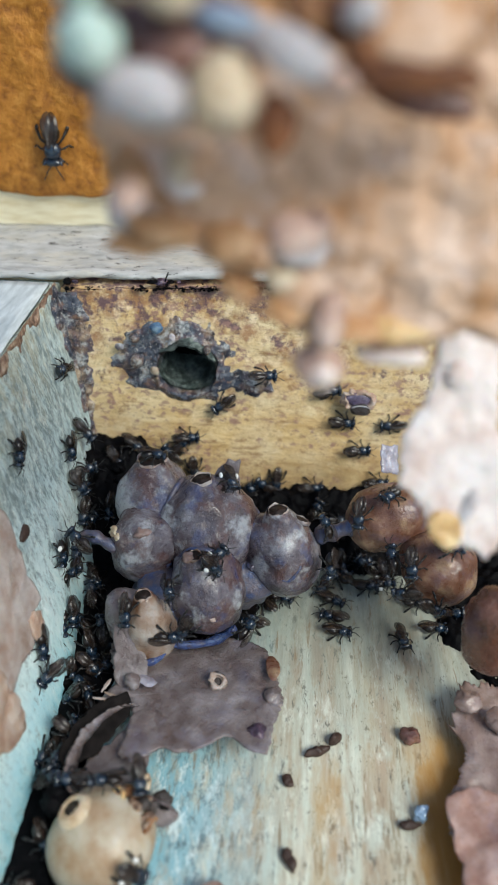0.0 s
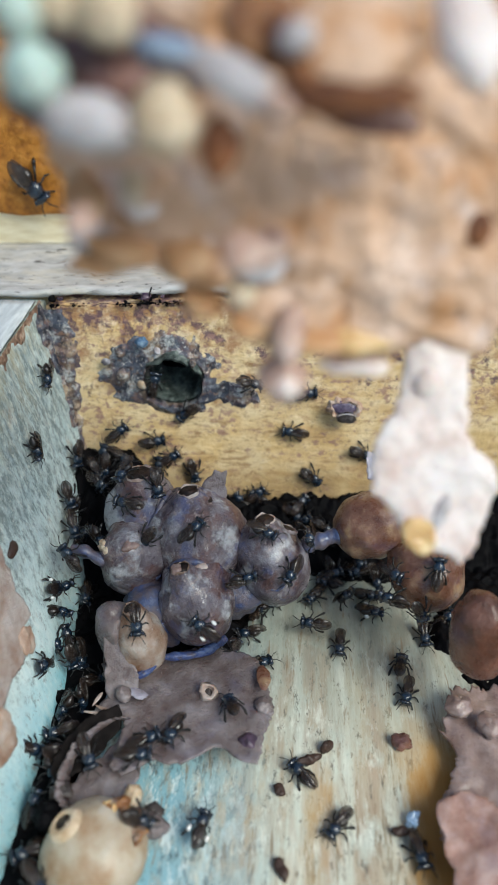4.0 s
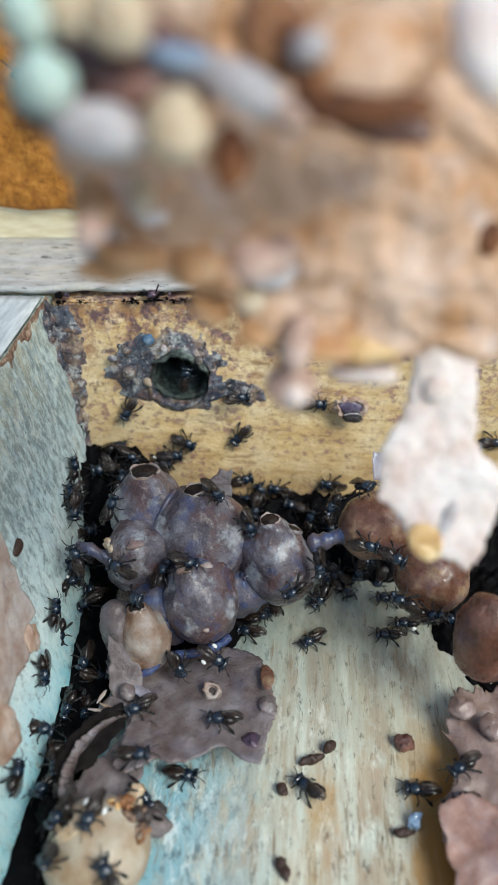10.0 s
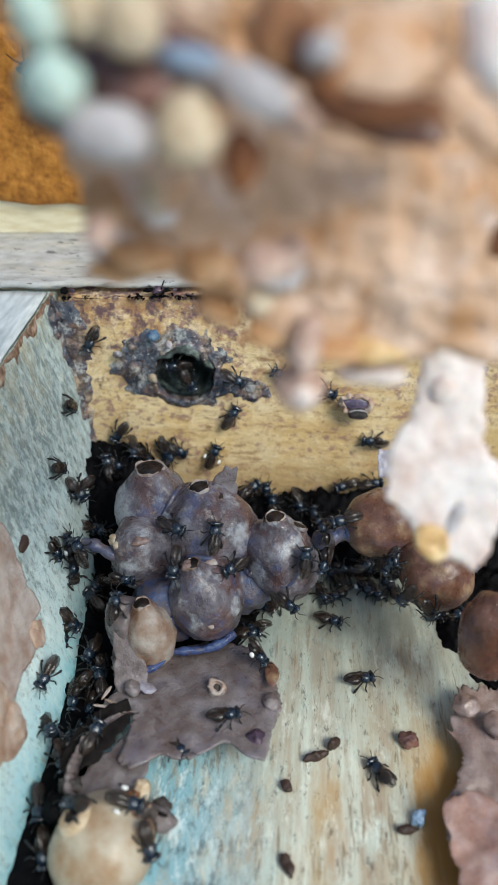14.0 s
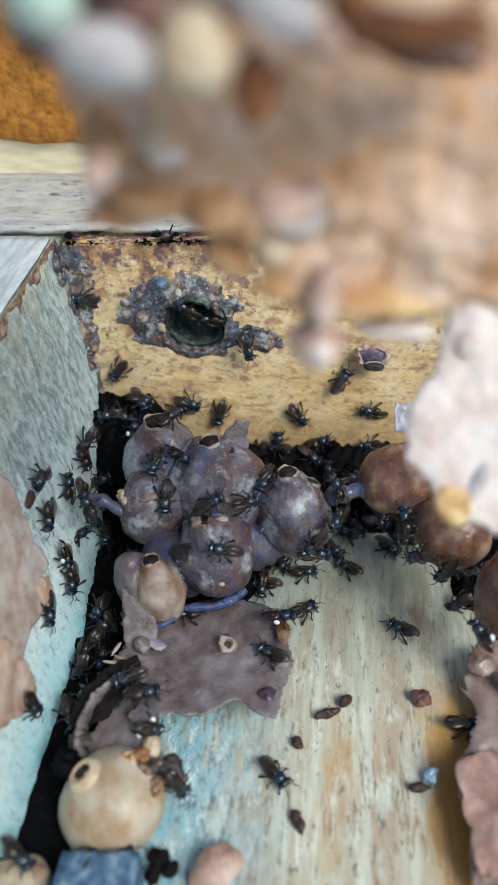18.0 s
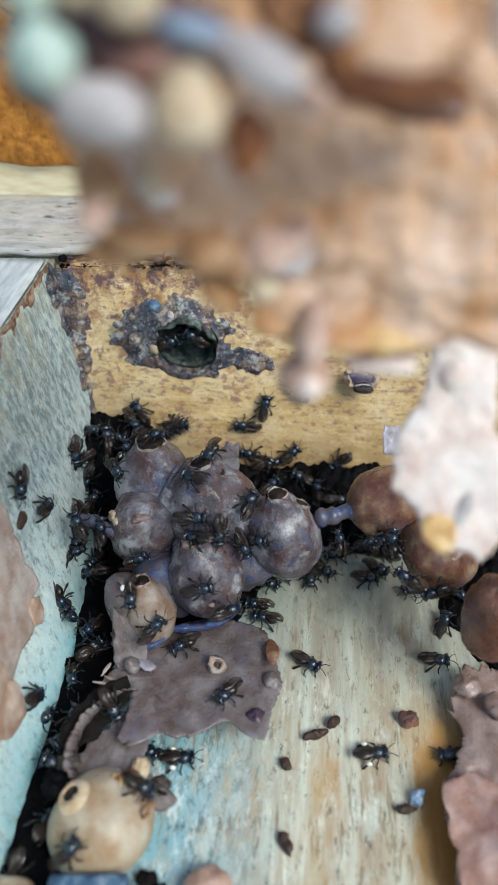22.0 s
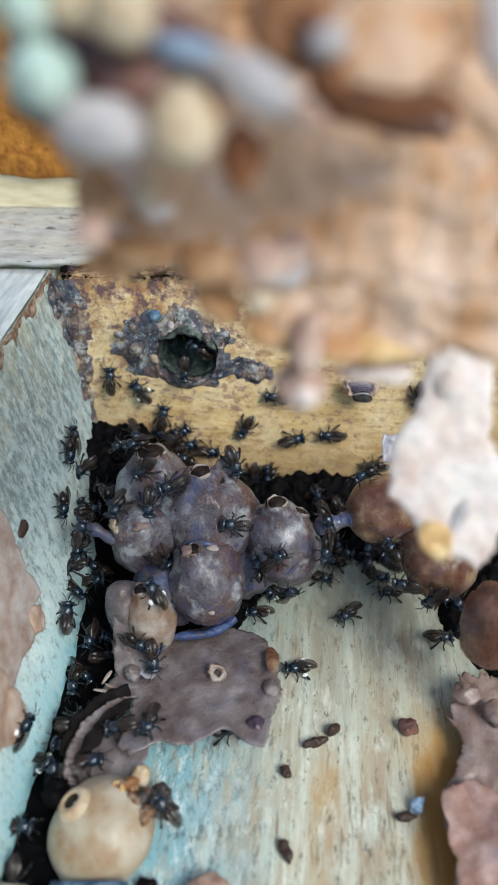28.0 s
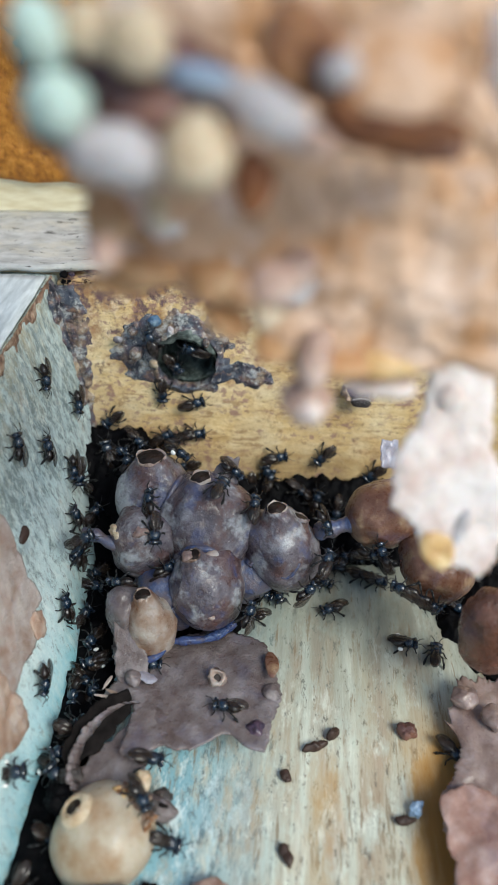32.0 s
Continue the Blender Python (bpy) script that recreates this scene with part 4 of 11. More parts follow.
def bed_top(x, y):
    """Height of the dark resin and painted shade over the box floor."""
    left = 0.0090 + 0.0026 * rand((0, y, 0), 0.008, 2)
    back = (0.0115 if x > -0.012 else 0.016) + 0.003 * rand((x, 0, 0), 0.007, 3)
    rear = min(1.0, max(0.0, (y + 0.030) / 0.020))
    near = max(0.0, 1 - ((x + 0.0272) / left) ** 4) * (0.0021 + 0.0030 * rear)
    far = max(0.0, 1 - ((y - 0.002 - 0.055 * (x + 0.0355)) / back) ** 2) * 0.0092
    pots_under = 0.0055 * max(0.0, 1 - ((x + 0.013) / 0.012) ** 2 - ((y + 0.014) / 0.017) ** 2)
    right = 0.0040 * max(0.0, 1 - ((x - 0.033) / 0.009) ** 2 - ((y + 0.012) / 0.018) ** 2)
    corner = 0.0178 * max(0.0, 1 - ((x + 0.0300) / 0.0140) ** 4 - ((y - 0.004) / 0.0200) ** 2)
    h = max(near, far, pots_under, right, corner)
    lump = 0.0013 * rand((x, y, 0), 0.0026, 4) + 0.0009 * abs(rand((x, y, 0), 0.0011, 5)) + 0.0004 * rand((x, y, 0), 0.0006, 6)
    ragged = 0.0010 * rand((x, y, 0), 0.0030, 7) + 0.0007 * rand((x, y, 0), 0.0010, 8)
    calm = 1.0 if x > -0.012 else 0.25 + 0.75 * rear
    return h + (lump * min(1, h / 0.0012) + ragged) * calm - 0.0012


def resin_bed():
    """Dark resin and painted shade heaped along the corner of the floor: a height field that thins out to nothing."""
    verts, faces = [], []
    nx, ny = 220, 240
    x0, x1, y0, y1 = -0.0335, 0.0446, -0.082, 0.0110

    for j in range(ny + 1):
        for i in range(nx + 1):
            x, y = x0 + (x1 - x0) * i / nx, y0 + (y1 - y0) * j / ny
            verts.append(Vector((x, y, bed_top(x, y))))
    for j in range(ny):
        for i in range(nx):
            a = j * (nx + 1) + i
            q = (a, a + 1, a + nx + 2, a + nx + 1)
            if max(verts[k].z for k in q) > -0.0007:
                faces.append(q)
    return verts, faces


# the black bed also paints the shade between boards and pots
bed = thing("resin_bed", mesh_of("resin_bed", *resin_bed(), M_RESIN), "black sticky resin and painted shade heaped along the corner of the box floor", "resin")

rng = random.Random(5)
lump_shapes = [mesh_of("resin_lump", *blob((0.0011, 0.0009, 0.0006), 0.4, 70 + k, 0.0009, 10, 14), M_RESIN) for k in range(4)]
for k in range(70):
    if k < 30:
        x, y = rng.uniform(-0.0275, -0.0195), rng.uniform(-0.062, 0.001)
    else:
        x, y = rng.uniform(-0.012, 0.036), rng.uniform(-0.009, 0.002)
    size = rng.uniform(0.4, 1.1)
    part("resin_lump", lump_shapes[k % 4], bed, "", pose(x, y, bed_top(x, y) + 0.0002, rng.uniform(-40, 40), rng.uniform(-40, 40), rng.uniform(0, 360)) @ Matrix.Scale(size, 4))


def ribbon(points, fall, thick, seed):
    """A thin standing band of wax along a few points; fall leads from its torn upper edge to its foot."""
    verts, faces, steps = [], [], 12
    n = (len(points) - 1) * steps + 1
    for k in range(n):
        a, f = divmod(k, steps)
        p = Vector(points[a]).lerp(Vector(points[min(a + 1, len(points) - 1)]), f / steps)
        high = p + Vector((0, 0, 0.0005 * rand(p, 0.0007, seed) + 0.0003 * rand(p, 0.0003, seed + 1)))
        low = p + Vector(fall)
        side = Vector((thick, thick * 0.5, 0))
        verts += [high - side, high + side, low + side, low - side]
    for k in range(n - 1):
        for e in range(4):
            a, b = 4 * k + e, 4 * k + (e + 1) % 4
            faces.append((a, b, b + 4, a + 4))
    faces += [(3, 2, 1, 0), tuple(range(4 * n - 4, 4 * n))]
    return verts, faces


# torn sheets of wax
m, o = pose(-0.0091, -0.0351, 0.0045, -8.0, -0.0, 0.0), [(2, 0.0113), (22, 0.0107), (45, 0.0123), (58, 0.0118), (87, 0.0105), (121, 0.0090), (138, 0.0193), (140, 0.0143), (143, 0.0094), (149, 0.0151), (167, 0.0117), (179, 0.0105), (192, 0.0124), (193, 0.0086), (211, 0.0086), (225, 0.0108), (232, 0.0130), (242, 0.0128), (251, 0.0097), (277, 0.0093), (289, 0.0084), (301, 0.0079), (309, 0.0087), (311, 0.0110), (317, 0.0133), (335, 0.0112)]
wax_sheet = thing("wax_sheet", mesh_of("wax_sheet", *sheet(o, 0.0007, 0.00028, 1, 0.030, 0.005, rings=28, segments=420), M_SHEET), "grey-brown wax sheet with torn edges over the box floor", "wax sheet", m)
ring_v = lathe([(0.0008, -0.0006), (0.00125, -0.0005), (0.00120, 0.0004), (0.00085, 0.0007), (0.0005, 0.0002), (0.0004, -0.0004)], 24, 0.0004, 3, (1, 1, 1), 0.0008)
part("cell_hollow", mesh_of("cell_hollow", *blob((0.0007, 0.0007, 0.0004), 0.2, 5, 0.001), M_DARKWAX), wax_sheet, "dark bottom of the ring", m.inverted() @ pose(*(-0.0065, -0.0336, 0.0051), 25, 0, 0))
part("cell_rim", mesh_of("cell_rim", *ring_v, M_PATCH), wax_sheet, "small raised wax ring", m.inverted() @ pose(*(-0.0064, -0.0339, 0.0054), 25, 0, 0))
for k, (q, r) in enumerate((((0.0010, -0.0352, 0.0049), 0.0012), ((-0.0008, -0.0407, 0.0052), 0.0013), ((-0.0174, -0.0353, 0.0061), 0.0011))):
    part("bud", mesh_of("bud", *blob((r, r, r * 0.7), 0.3, k, 0.001), (M_SHEET, M_PURPLE, M_SHEET)[k]), wax_sheet, "small round wax bud", m.inverted() @ pose(*q))
part("chip", mesh_of("chip", *blob((0.0009, 0.0024, 0.00022), 0.2, 4, 0.0012), M_REDTAN), wax_sheet, "amber resin on the torn edge", m.inverted() @ pose(*(0.0007, -0.0311, 0.0055), -8, 0, 8))
for k, (p, turn, r) in enumerate((((-0.0198, -0.0381, 0.0056), -6, 0.0022), ((-0.0192, -0.0376, 0.0057), -22, 0.0016), ((-0.0206, -0.0360, 0.0058), 70, 0.0012))):
    part("torn_fringe", mesh_of("torn_fringe", *blob((r, 0.00024, 0.00009), 0.25, k + 2, 0.0006), M_TANGREY if k == 1 else M_PATCH), wax_sheet, "pale torn fringe", m.inverted() @ pose(*p, 0, 0, turn))
part("smear", mesh_of("smear", *blob((0.0021, 0.0009, 0.00022), 0.35, 12, 0.0009), M_FLAKE), wax_sheet, "pale blue-grey smear", m.inverted() @ pose(*(-0.0162, -0.0345, 0.0057), -8, 0, -28))
part("flake", mesh_of("flake", *blob((0.0006, 0.0003, 0.0003), 0.2, 5, 0.001), M_GLINT), wax_sheet, "small flake painted pale blue for a glint", m.inverted() @ pose(*(-0.0006, -0.0418, 0.0053)))

# a near-black sheet paints the shade inside the curl
m, o = pose(-0.0208, -0.0429, 0.0050, 6.0, 8.0, 0.0), [(28, 0.0029), (38, 0.0050), (62, 0.0066), (85, 0.0046), (127, 0.0027), (193, 0.0028), (225, 0.0046), (243, 0.0049), (264, 0.0030), (332, 0.0016)]
curl = thing("wax_curl", mesh_of("wax_curl", *sheet(o, 0.0004, 0.0003, 8, 0.06, 0.003, (25, 25), rings=20, segments=160), M_CURL), "curled strip of torn wax, its shaded hollow painted as a dark sheet", "wax sheet", m)
lip_path = [(-0.0167, -0.0388, 0.0062), (-0.0182, -0.0393, 0.0064), (-0.0207, -0.0412, 0.0064), (-0.0219, -0.0430, 0.0064), (-0.0226, -0.0452, 0.0063), (-0.0228, -0.0475, 0.0062), (-0.0225, -0.0494, 0.0060), (-0.0217, -0.0505, 0.0058)]
part("torn_lip", mesh_of("torn_lip", *ribbon(lip_path, (0.0010, 0.0005, -0.0012), 0.00016, 5), M_SHEET), curl, "thin grey-brown wall of the strip with a pale torn edge", m.inverted())
m, o = pose(-0.0175, -0.0452, 0.0043, 4.0, -8.0, -0.6), [(10, 0.0040), (22, 0.0061), (41, 0.0078), (62, 0.0076), (81, 0.0071), (85, 0.0040), (120, 0.0022), (158, 0.0029), (198, 0.0039), (203, 0.0060), (207, 0.0072), (217, 0.0074), (242, 0.0057), (283, 0.0043), (323, 0.0042)]
thing("wax_strip", mesh_of("wax_strip", *sheet(o, 0.0005, 0.0003, 2, 0.035, 0.003, rings=20, segments=200), M_SHEET), "torn grey-brown wax strip beside a tan pot", "wax sheet", m)
m, o = pose(0.0294, -0.0436, 0.0029, 0.0, -3.0, 0.0), [(52, 0.0155), (79, 0.0152), (90, 0.0145), (95, 0.0139), (98, 0.0143), (103, 0.0149), (104, 0.0132), (111, 0.0114), (119, 0.0106), (124, 0.0087), (126, 0.0099), (127, 0.0071), (134, 0.0058), (149, 0.0051), (160, 0.0055), (171, 0.0052), (183, 0.0056), (196, 0.0077), (208, 0.0081), (223, 0.0095), (236, 0.0116), (240, 0.0143), (248, 0.0177), (260, 0.0164), (284, 0.0117), (354, 0.0085)]
side_sheet = thing("wax_sheet", mesh_of("wax_sheet", *sheet(o, 0.0007, 0.0004, 3, 0.065, 0.0032, rings=30, segments=420), M_SHEET2), "pinkish brown wax sheet with a torn edge", "wax sheet", m)
for k, (q, r) in enumerate((((0.0265, -0.0332, 0.0042), 0.0017), ((0.0300, -0.0358, 0.0042), 0.0017))):
    part("bud", mesh_of("bud", *blob((r, r, r * 0.7), 0.3, k + 9, 0.001), M_SHEET2), side_sheet, "small round wax bud", m.inverted() @ pose(*q))
m, o = pose(0.0250, -0.0520, 0.0046, 4.0, -6.0, 0.0), [(46, 0.0056), (69, 0.0063), (87, 0.0068), (106, 0.0063), (123, 0.0063), (150, 0.0034), (219, 0.0031), (251, 0.0068), (288, 0.0065), (354, 0.0037)]
thing("wax_sheet", mesh_of("wax_sheet", *sheet(o, 0.0005, 0.0005, 23, 0.05, 0.004, (12, -6), rings=24, segments=200), M_PINKROSE), "rosy overlapping wax flake with a smooth torn edge", "wax sheet", m)

# wax patches on the side board
m, o = pose(-0.0311, -0.0357, 0.0200, 76.7, -0.0, 90.0), [(26, 0.0071), (46, 0.0108), (83, 0.0135), (193, 0.0123), (219, 0.0110), (244, 0.0078), (272, 0.0080), (290, 0.0075), (299, 0.0059), (315, 0.0076), (350, 0.0054)]
patch = thing("wax_patch", mesh_of("wax_patch", *sheet(o, 0.0005, 0.0002, 6, 0.03, 0.004, rings=22, segments=200), M_PATCH), "beige-grey wax patch on the side board", "wax patch", m)
part("amber_spot", mesh_of("amber_spot", *blob((0.0016, 0.0020, 0.0004), 0.3, 15, 0.001), M_PINKTAN), patch, "amber resin spot on the lower edge", pose(0.0020, -0.0066, 0.0003))
m, o = pose(-0.0295, -0.0467, 0.0130, 76.7, -0.0, 90.0), [(8, 0.0034), (95, 0.0082), (149, 0.0067), (223, 0.0034), (275, 0.0050), (298, 0.0060), (321, 0.0047)]
thing("wax_patch", mesh_of("wax_patch", *sheet(o, 0.0008, 0.0003, 7, 0.04, 0.003), M_PINKTAN), "small tan wax patch on the side board", "wax patch", m)
thing("resin_dot", mesh_of("resin_dot", *blob((0.0008, 0.0016, 0.0005), 0.2, 3, 0.001), M_CRUMB), "dark brown resin dot on the side board", "resin dot", pose(*(-0.0320, -0.0263, 0.0223), 0, 77, 0))

# resin smeared on the boards, and the collar round the entrance
def board_frame(x, z):
    """A frame on the face of the end board: x along it, y up its slope, z out into the box."""
    across = Vector((1, 0.055, 0)).normalized()
    out = across.cross(Vector((0, math.sin(radians(15)), math.cos(radians(15))))).normalized()
    up = out.cross(across)
    y = z * math.tan(radians(15)) + 0.055 * (x + 0.0355)
    return Matrix(((across.x, up.x, out.x, x), (across.y, up.y, out.y, y), (across.z, up.z, out.z, z), (0, 0, 0, 1)))


def smear(box, step, cover, thick, lumps, seed, mouth=None):
    """A crust that lies on a plane and thins out at a ragged edge; cover tells how deep inside its edge a point lies, mouth how far outside its opening."""
    u0, u1, v0, v1 = box
    nu, nv = round((u1 - u0) / step), round((v1 - v0) / step)
    verts, faces, inside, free = [], [], [], []
    for j in range(nv + 1):
        for i in range(nu + 1):
            p = Vector((u0 + (u1 - u0) * i / nu, v0 + (v1 - v0) * j / nv, 0))
            k = cover(p.x, p.y) + 0.0016 * rand(p, 0.0032, seed) + 0.0008 * rand(p, 0.0011, seed + 1) + 0.0002 * rand(p, 0.0005, seed + 2)
            f = max(0.0, min(1.0, k / 0.0012))
            z = thick * f * f * (3 - 2 * f) if k > 0 else max(-0.0008, k)
            z += f * lumps * (rand(p, 0.0019, seed + 3) + 0.6 * rand(p, 0.0008, seed + 4) + 0.35 * rand(p, 0.0004, seed + 5))
            d = 1.0
            if mouth:
                d = mouth(p.x, p.y) + 0.0004 * rand(p, 0.0011, seed + 6)
                z += 0.0008 * math.exp(-(d / 0.0008) ** 2) * (0.7 + 0.6 * rand(p, 0.0013, seed + 7)) if d > 0 else max(-0.005, 9 * d)
            inside.append(k)
            free.append(d)
            verts.append(Vector((p.x, p.y, z)))
    for j in range(nv):
        for i in range(nu):
            a = j * (nu + 1) + i
            q = (a, a + 1, a + nu + 2, a + nu + 1)
            if max(inside[c] for c in q) > -0.0005 and max(free[c] for c in q) > -0.0006:
                faces.append(q)
    return verts, faces


def oval(u, v, cu, cv, ru, rv):
    """How deep inside an oval a point lies."""
    return (1 - math.hypot((u - cu) / ru, (v - cv) / rv)) * min(ru, rv)


def collar_cover(u, v):
    ring = oval(u, v, -0.0018, 0.0018, 0.0098, 0.0062)
    tongue = min(0.0052 - abs(u - 0.0090), 0.0021 - abs(v + 0.0026 - 0.06 * u))
    flake = min(0.0028 - abs(u + 0.0082), 0.0007 - abs(v + 0.0026))
    return max(ring, tongue, flake, oval(u, v, 0, -0.0001, 0.0064, 0.0058))


hole_x, hole_z = -0.0158, 0.0277
resin_ring = thing("resin_collar", mesh_of("resin_collar", *smear((-0.0135, 0.0155, -0.0062, 0.0100), 0.00014, collar_cover, 0.00038, 0.00017, 8, lambda u, v: -oval(u, v, 0, -0.0001, 0.0049, 0.0045)), M_COLLAR), "lumpy slate and purple-brown resin collar round the entrance hole", "resin collar", board_frame(hole_x, hole_z))


def corner_cover(u, v):
    return 0.0009 + 0.0036 * max(0.0, min(1.0, (v - 0.021) / 0.014)) - (u - 0.0082 + 0.229 * v)


def top_cover(u, v):
    return 0.0020 * rand((u, v, 0), 0.0042, 23) - 0.0010 + 0.10 * (v - 0.037)


thing("resin_smear", mesh_of("resin_smear", *smear((-0.0006, 0.0110, 0.0110, 0.0402), 0.00018, corner_cover, 0.00045, 0.00028, 41), M_COLLAR), "dark purple-brown resin smear in the corner of the boards", "resin smear", board_frame(-0.0352, 0.0), "resin smears on the boards")
thing("resin_smear", mesh_of("resin_smear", *smear((0.004, 0.046, 0.0300, 0.0402), 0.0002, top_cover, 0.0003, 0.0002, 47), M_CRUST), "thin brown resin smears under the top edge of the end board", "resin smear", board_frame(-0.0352, 0.0), "resin smears on the boards")
side_frame = Matrix(((0, -0.2304, 0.9731, -0.0364), (1, 0, 0, 0), (0, 0.9731, 0.2304, 0.0397), (0, 0, 0, 1)))
thing("resin_smear", mesh_of("resin_smear", *smear((-0.058, 0.0108, -0.0042, 0.0006), 0.0002, lambda u, v: 0.0009 + v, 0.00022, 0.0002, 53), M_CRUST), "rough brown and pink resin smear along the side board's top edge", "resin smear", side_frame, "resin smears on the boards")
thing("resin_smear", mesh_of("resin_smear", *smear((-0.0040, 0.0100, -0.0280, 0.0004), 0.0002, lambda u, v: 0.0004 + 0.0026 * max(0.0, min(1.0, (v + 0.020) / 0.016)) - (0.0103 + 0.262 * v - u), 0.0004, 0.0003, 59), M_COLLAR), "dark purple-brown resin smear beside the corner of the box", "resin smear", side_frame, "resin smears on the boards")
for k, (q, size) in enumerate((((-0.0205, 0.0083, 0.0345), 0.0010), ((-0.0239, 0.0079, 0.0327), 0.0009), ((-0.0235, 0.0070, 0.0293), 0.0013), ((-0.0125, 0.0077, 0.0315), 0.0008), ((-0.0180, 0.0080, 0.0332), 0.0007), ((-0.0207, 0.0066, 0.0278), 0.0008), ((-0.0263, 0.0076, 0.0313), 0.0007))):
    part("bead", mesh_of("bead", *blob((size, size * 0.7, size * 0.9), 0.25, k + 60, 0.0007), (M_CUP, M_COLLAR, M_COLLAR, M_COLLAR, M_LAVENDER, M_TAN, M_MAUVE)[k]), resin_ring, "small resin bead", resin_ring.matrix_basis.inverted() @ pose(*q, 0, 0, 30 * k))
throat = lathe(smooth_profile([(0.0047, -0.0006), (0.0046, 0.0080), (0.0037, 0.0083), (0.0040, 0.0050), (0.0043, 0.0010), (0.0044, -0.0006)], 4), 48, 0.0007, 4, (1.05, 0.97, 1), 0.0022)
tube = thing("entrance_tube", mesh_of("entrance_tube", throat[0], throat[1][:-2], M_THROAT), "grey-green resin tube lining the entrance hole", "entrance tube", pose(hole_x, 0.0087, hole_z, -80, 0, 0))
# black plug: the shade of the tube's depth, put in as colour
part("dark_end", mesh_of("dark_end", *lathe(smooth_profile([(0.0040, 0.0070), (0.0045, 0.0085), (0.0044, 0.0170), (0.0002, 0.0176), (0.0002, 0.0170), (0.0036, 0.0160), (0.0037, 0.0090), (0.0033, 0.0075)], 2), 32, 0.0003, 6, (1, 1, 1), 0.002), M_RESIN), tube, "black plug standing in for the shade deep in the tube")
nub = new("resin_nub")
nub.matrix_basis = pose(*(0.0118, 0.0062, 0.0248), 75, 0, 0)
tagged(nub, "purple resin crater with tan rim and dark tab on end board", "resin nub")
part("rim", mesh_of("nub_rim", *lathe(smooth_profile([(0.0029, -0.0006), (0.0026, -0.0001), (0.0022, 0.0002), (0.0019, 0.0000), (0.0017, -0.0005)], 3), 48, 0.0006, 4, (1, 0.6, 1), 0.0007), M_PINKTAN), nub, "crumbly tan rim")
part("body", mesh_of("nub_body", *blob((0.0021, 0.0011, 0.0004), 0.2, 6, 0.0008), M_VIOLET), nub, "glossy violet bottom", pose(-0.0001, 0, -0.00025))
tab = part("tab", mesh_of("nub_tab", *blob((0.0016, 0.0010, 0.0006), 0.25, 7, 0.001), M_DARKWAX), nub, "dark grey tab", pose(0.0004, -0.0015, 0.0001))
part("lip", mesh_of("nub_lip", *strand([(-0.0015, 0.0004, 0.0005), (-0.0005, 0.0008, 0.0007), (0.0006, 0.0008, 0.0007), (0.0015, 0.0004, 0.0004)], 0.00010, 6, 3), M_LAVENDER), tab, "pale wax lip")
m, o = pose(0.0161, -0.0052, 0.0221, 50.7, 13.0, 21.1), [(40, 0.0019), (52, 0.0026), (62, 0.0024), (88, 0.0019), (112, 0.0023), (122, 0.0026), (135, 0.0020), (180, 0.0014), (220, 0.0019), (232, 0.0026), (246, 0.0022), (272, 0.0021), (296, 0.0024), (308, 0.0027), (320, 0.0020), (0, 0.0014)]
thing("wax_flake", mesh_of("wax_flake", *sheet(o, 0.0003, 0.0002, 9, 0.10, 0.002, rings=12, segments=120), M_FLAKE), "thin pale lavender wax flake standing up", "wax flake", m)

# resin crusts along the edges of the boards
def crust(points, radius, seed, label, material):
    """A ragged seam of resin with small flakes along it."""
    pts = [Vector(p) for p in points]
    rng = random.Random(seed)
    path = [pts[0]]
    for k in range(len(pts) - 1):
        for s in range(1, 9):
            path.append(pts[k].lerp(pts[k + 1], s / 8) + Vector([rng.gauss(0, 1) for _ in range(3)]) * radius * 0.3)
    ob = thing("resin_crust", mesh_of("resin_crust", *strand(path, radius * 0.12, 7, seed, 0.9), material), label, "resin crust", group="crusts along the box edges")
    flakes = []
    for k in range(len(pts) - 1):
        length = (pts[k + 1] - pts[k]).length
        for s in range(round(length / (radius * 0.3))):
            q = pts[k].lerp(pts[k + 1], rng.random()) + Vector([rng.gauss(0, 1) for _ in range(3)]) * radius * 0.6
            if rand(q, 0.003, seed) < 0.05:
                continue
            size = radius * rng.uniform(0.3, 1.2)
            turn = pose(*q, rng.uniform(-30, 30), rng.uniform(-30, 30), rng.uniform(0, 360))
            flakes.append(moved(blob((size, size * 0.7, size * 0.25), 0.5, rng.random() * 50, radius, 6, 9), turn))
    part("broken_edge", mesh_of("broken_edge", *joined(*flakes), material), ob, "small broken resin chips")
    return ob


crust([(-0.0345, 0.0098, 0.0396), (-0.024, 0.0104, 0.0399), (-0.010, 0.0112, 0.0404), (0.004, 0.0120, 0.0408)], 0.00036, 1, "dark broken resin crust along the end board's top edge", M_RESIN)
for k, (x, size) in enumerate(((-0.0212, 0.0006), (-0.0199, 0.0008), (-0.0184, 0.0005), (-0.0172, 0.0004), (-0.0344, 0.0007), (-0.0331, 0.0005))):
    thing("resin_crumb", mesh_of("resin_crumb", *blob((size * 1.3, size * 0.7, size * 0.55), 0.7, k + 40, 0.0005, 14, 20), (M_RESIN, M_PURPLE)[k % 2]), "dark resin crumb on the end board's top edge", "resin crumb", pose(x, 0.0106 + 0.05 * (x + 0.0355), 0.0404 + 0.030 * (x + 0.0355), 0, 0, 25 * k), "crumbs on the top edge")
thing("straw", mesh_of("straw", *strand([(-0.0193, 0.0112, 0.0408), (-0.0190, 0.0110, 0.0418), (-0.0186, 0.0107, 0.0428)], 0.00012, 6, 1), M_RESIN), "thin dark splinter standing on the top edge", "splinter")
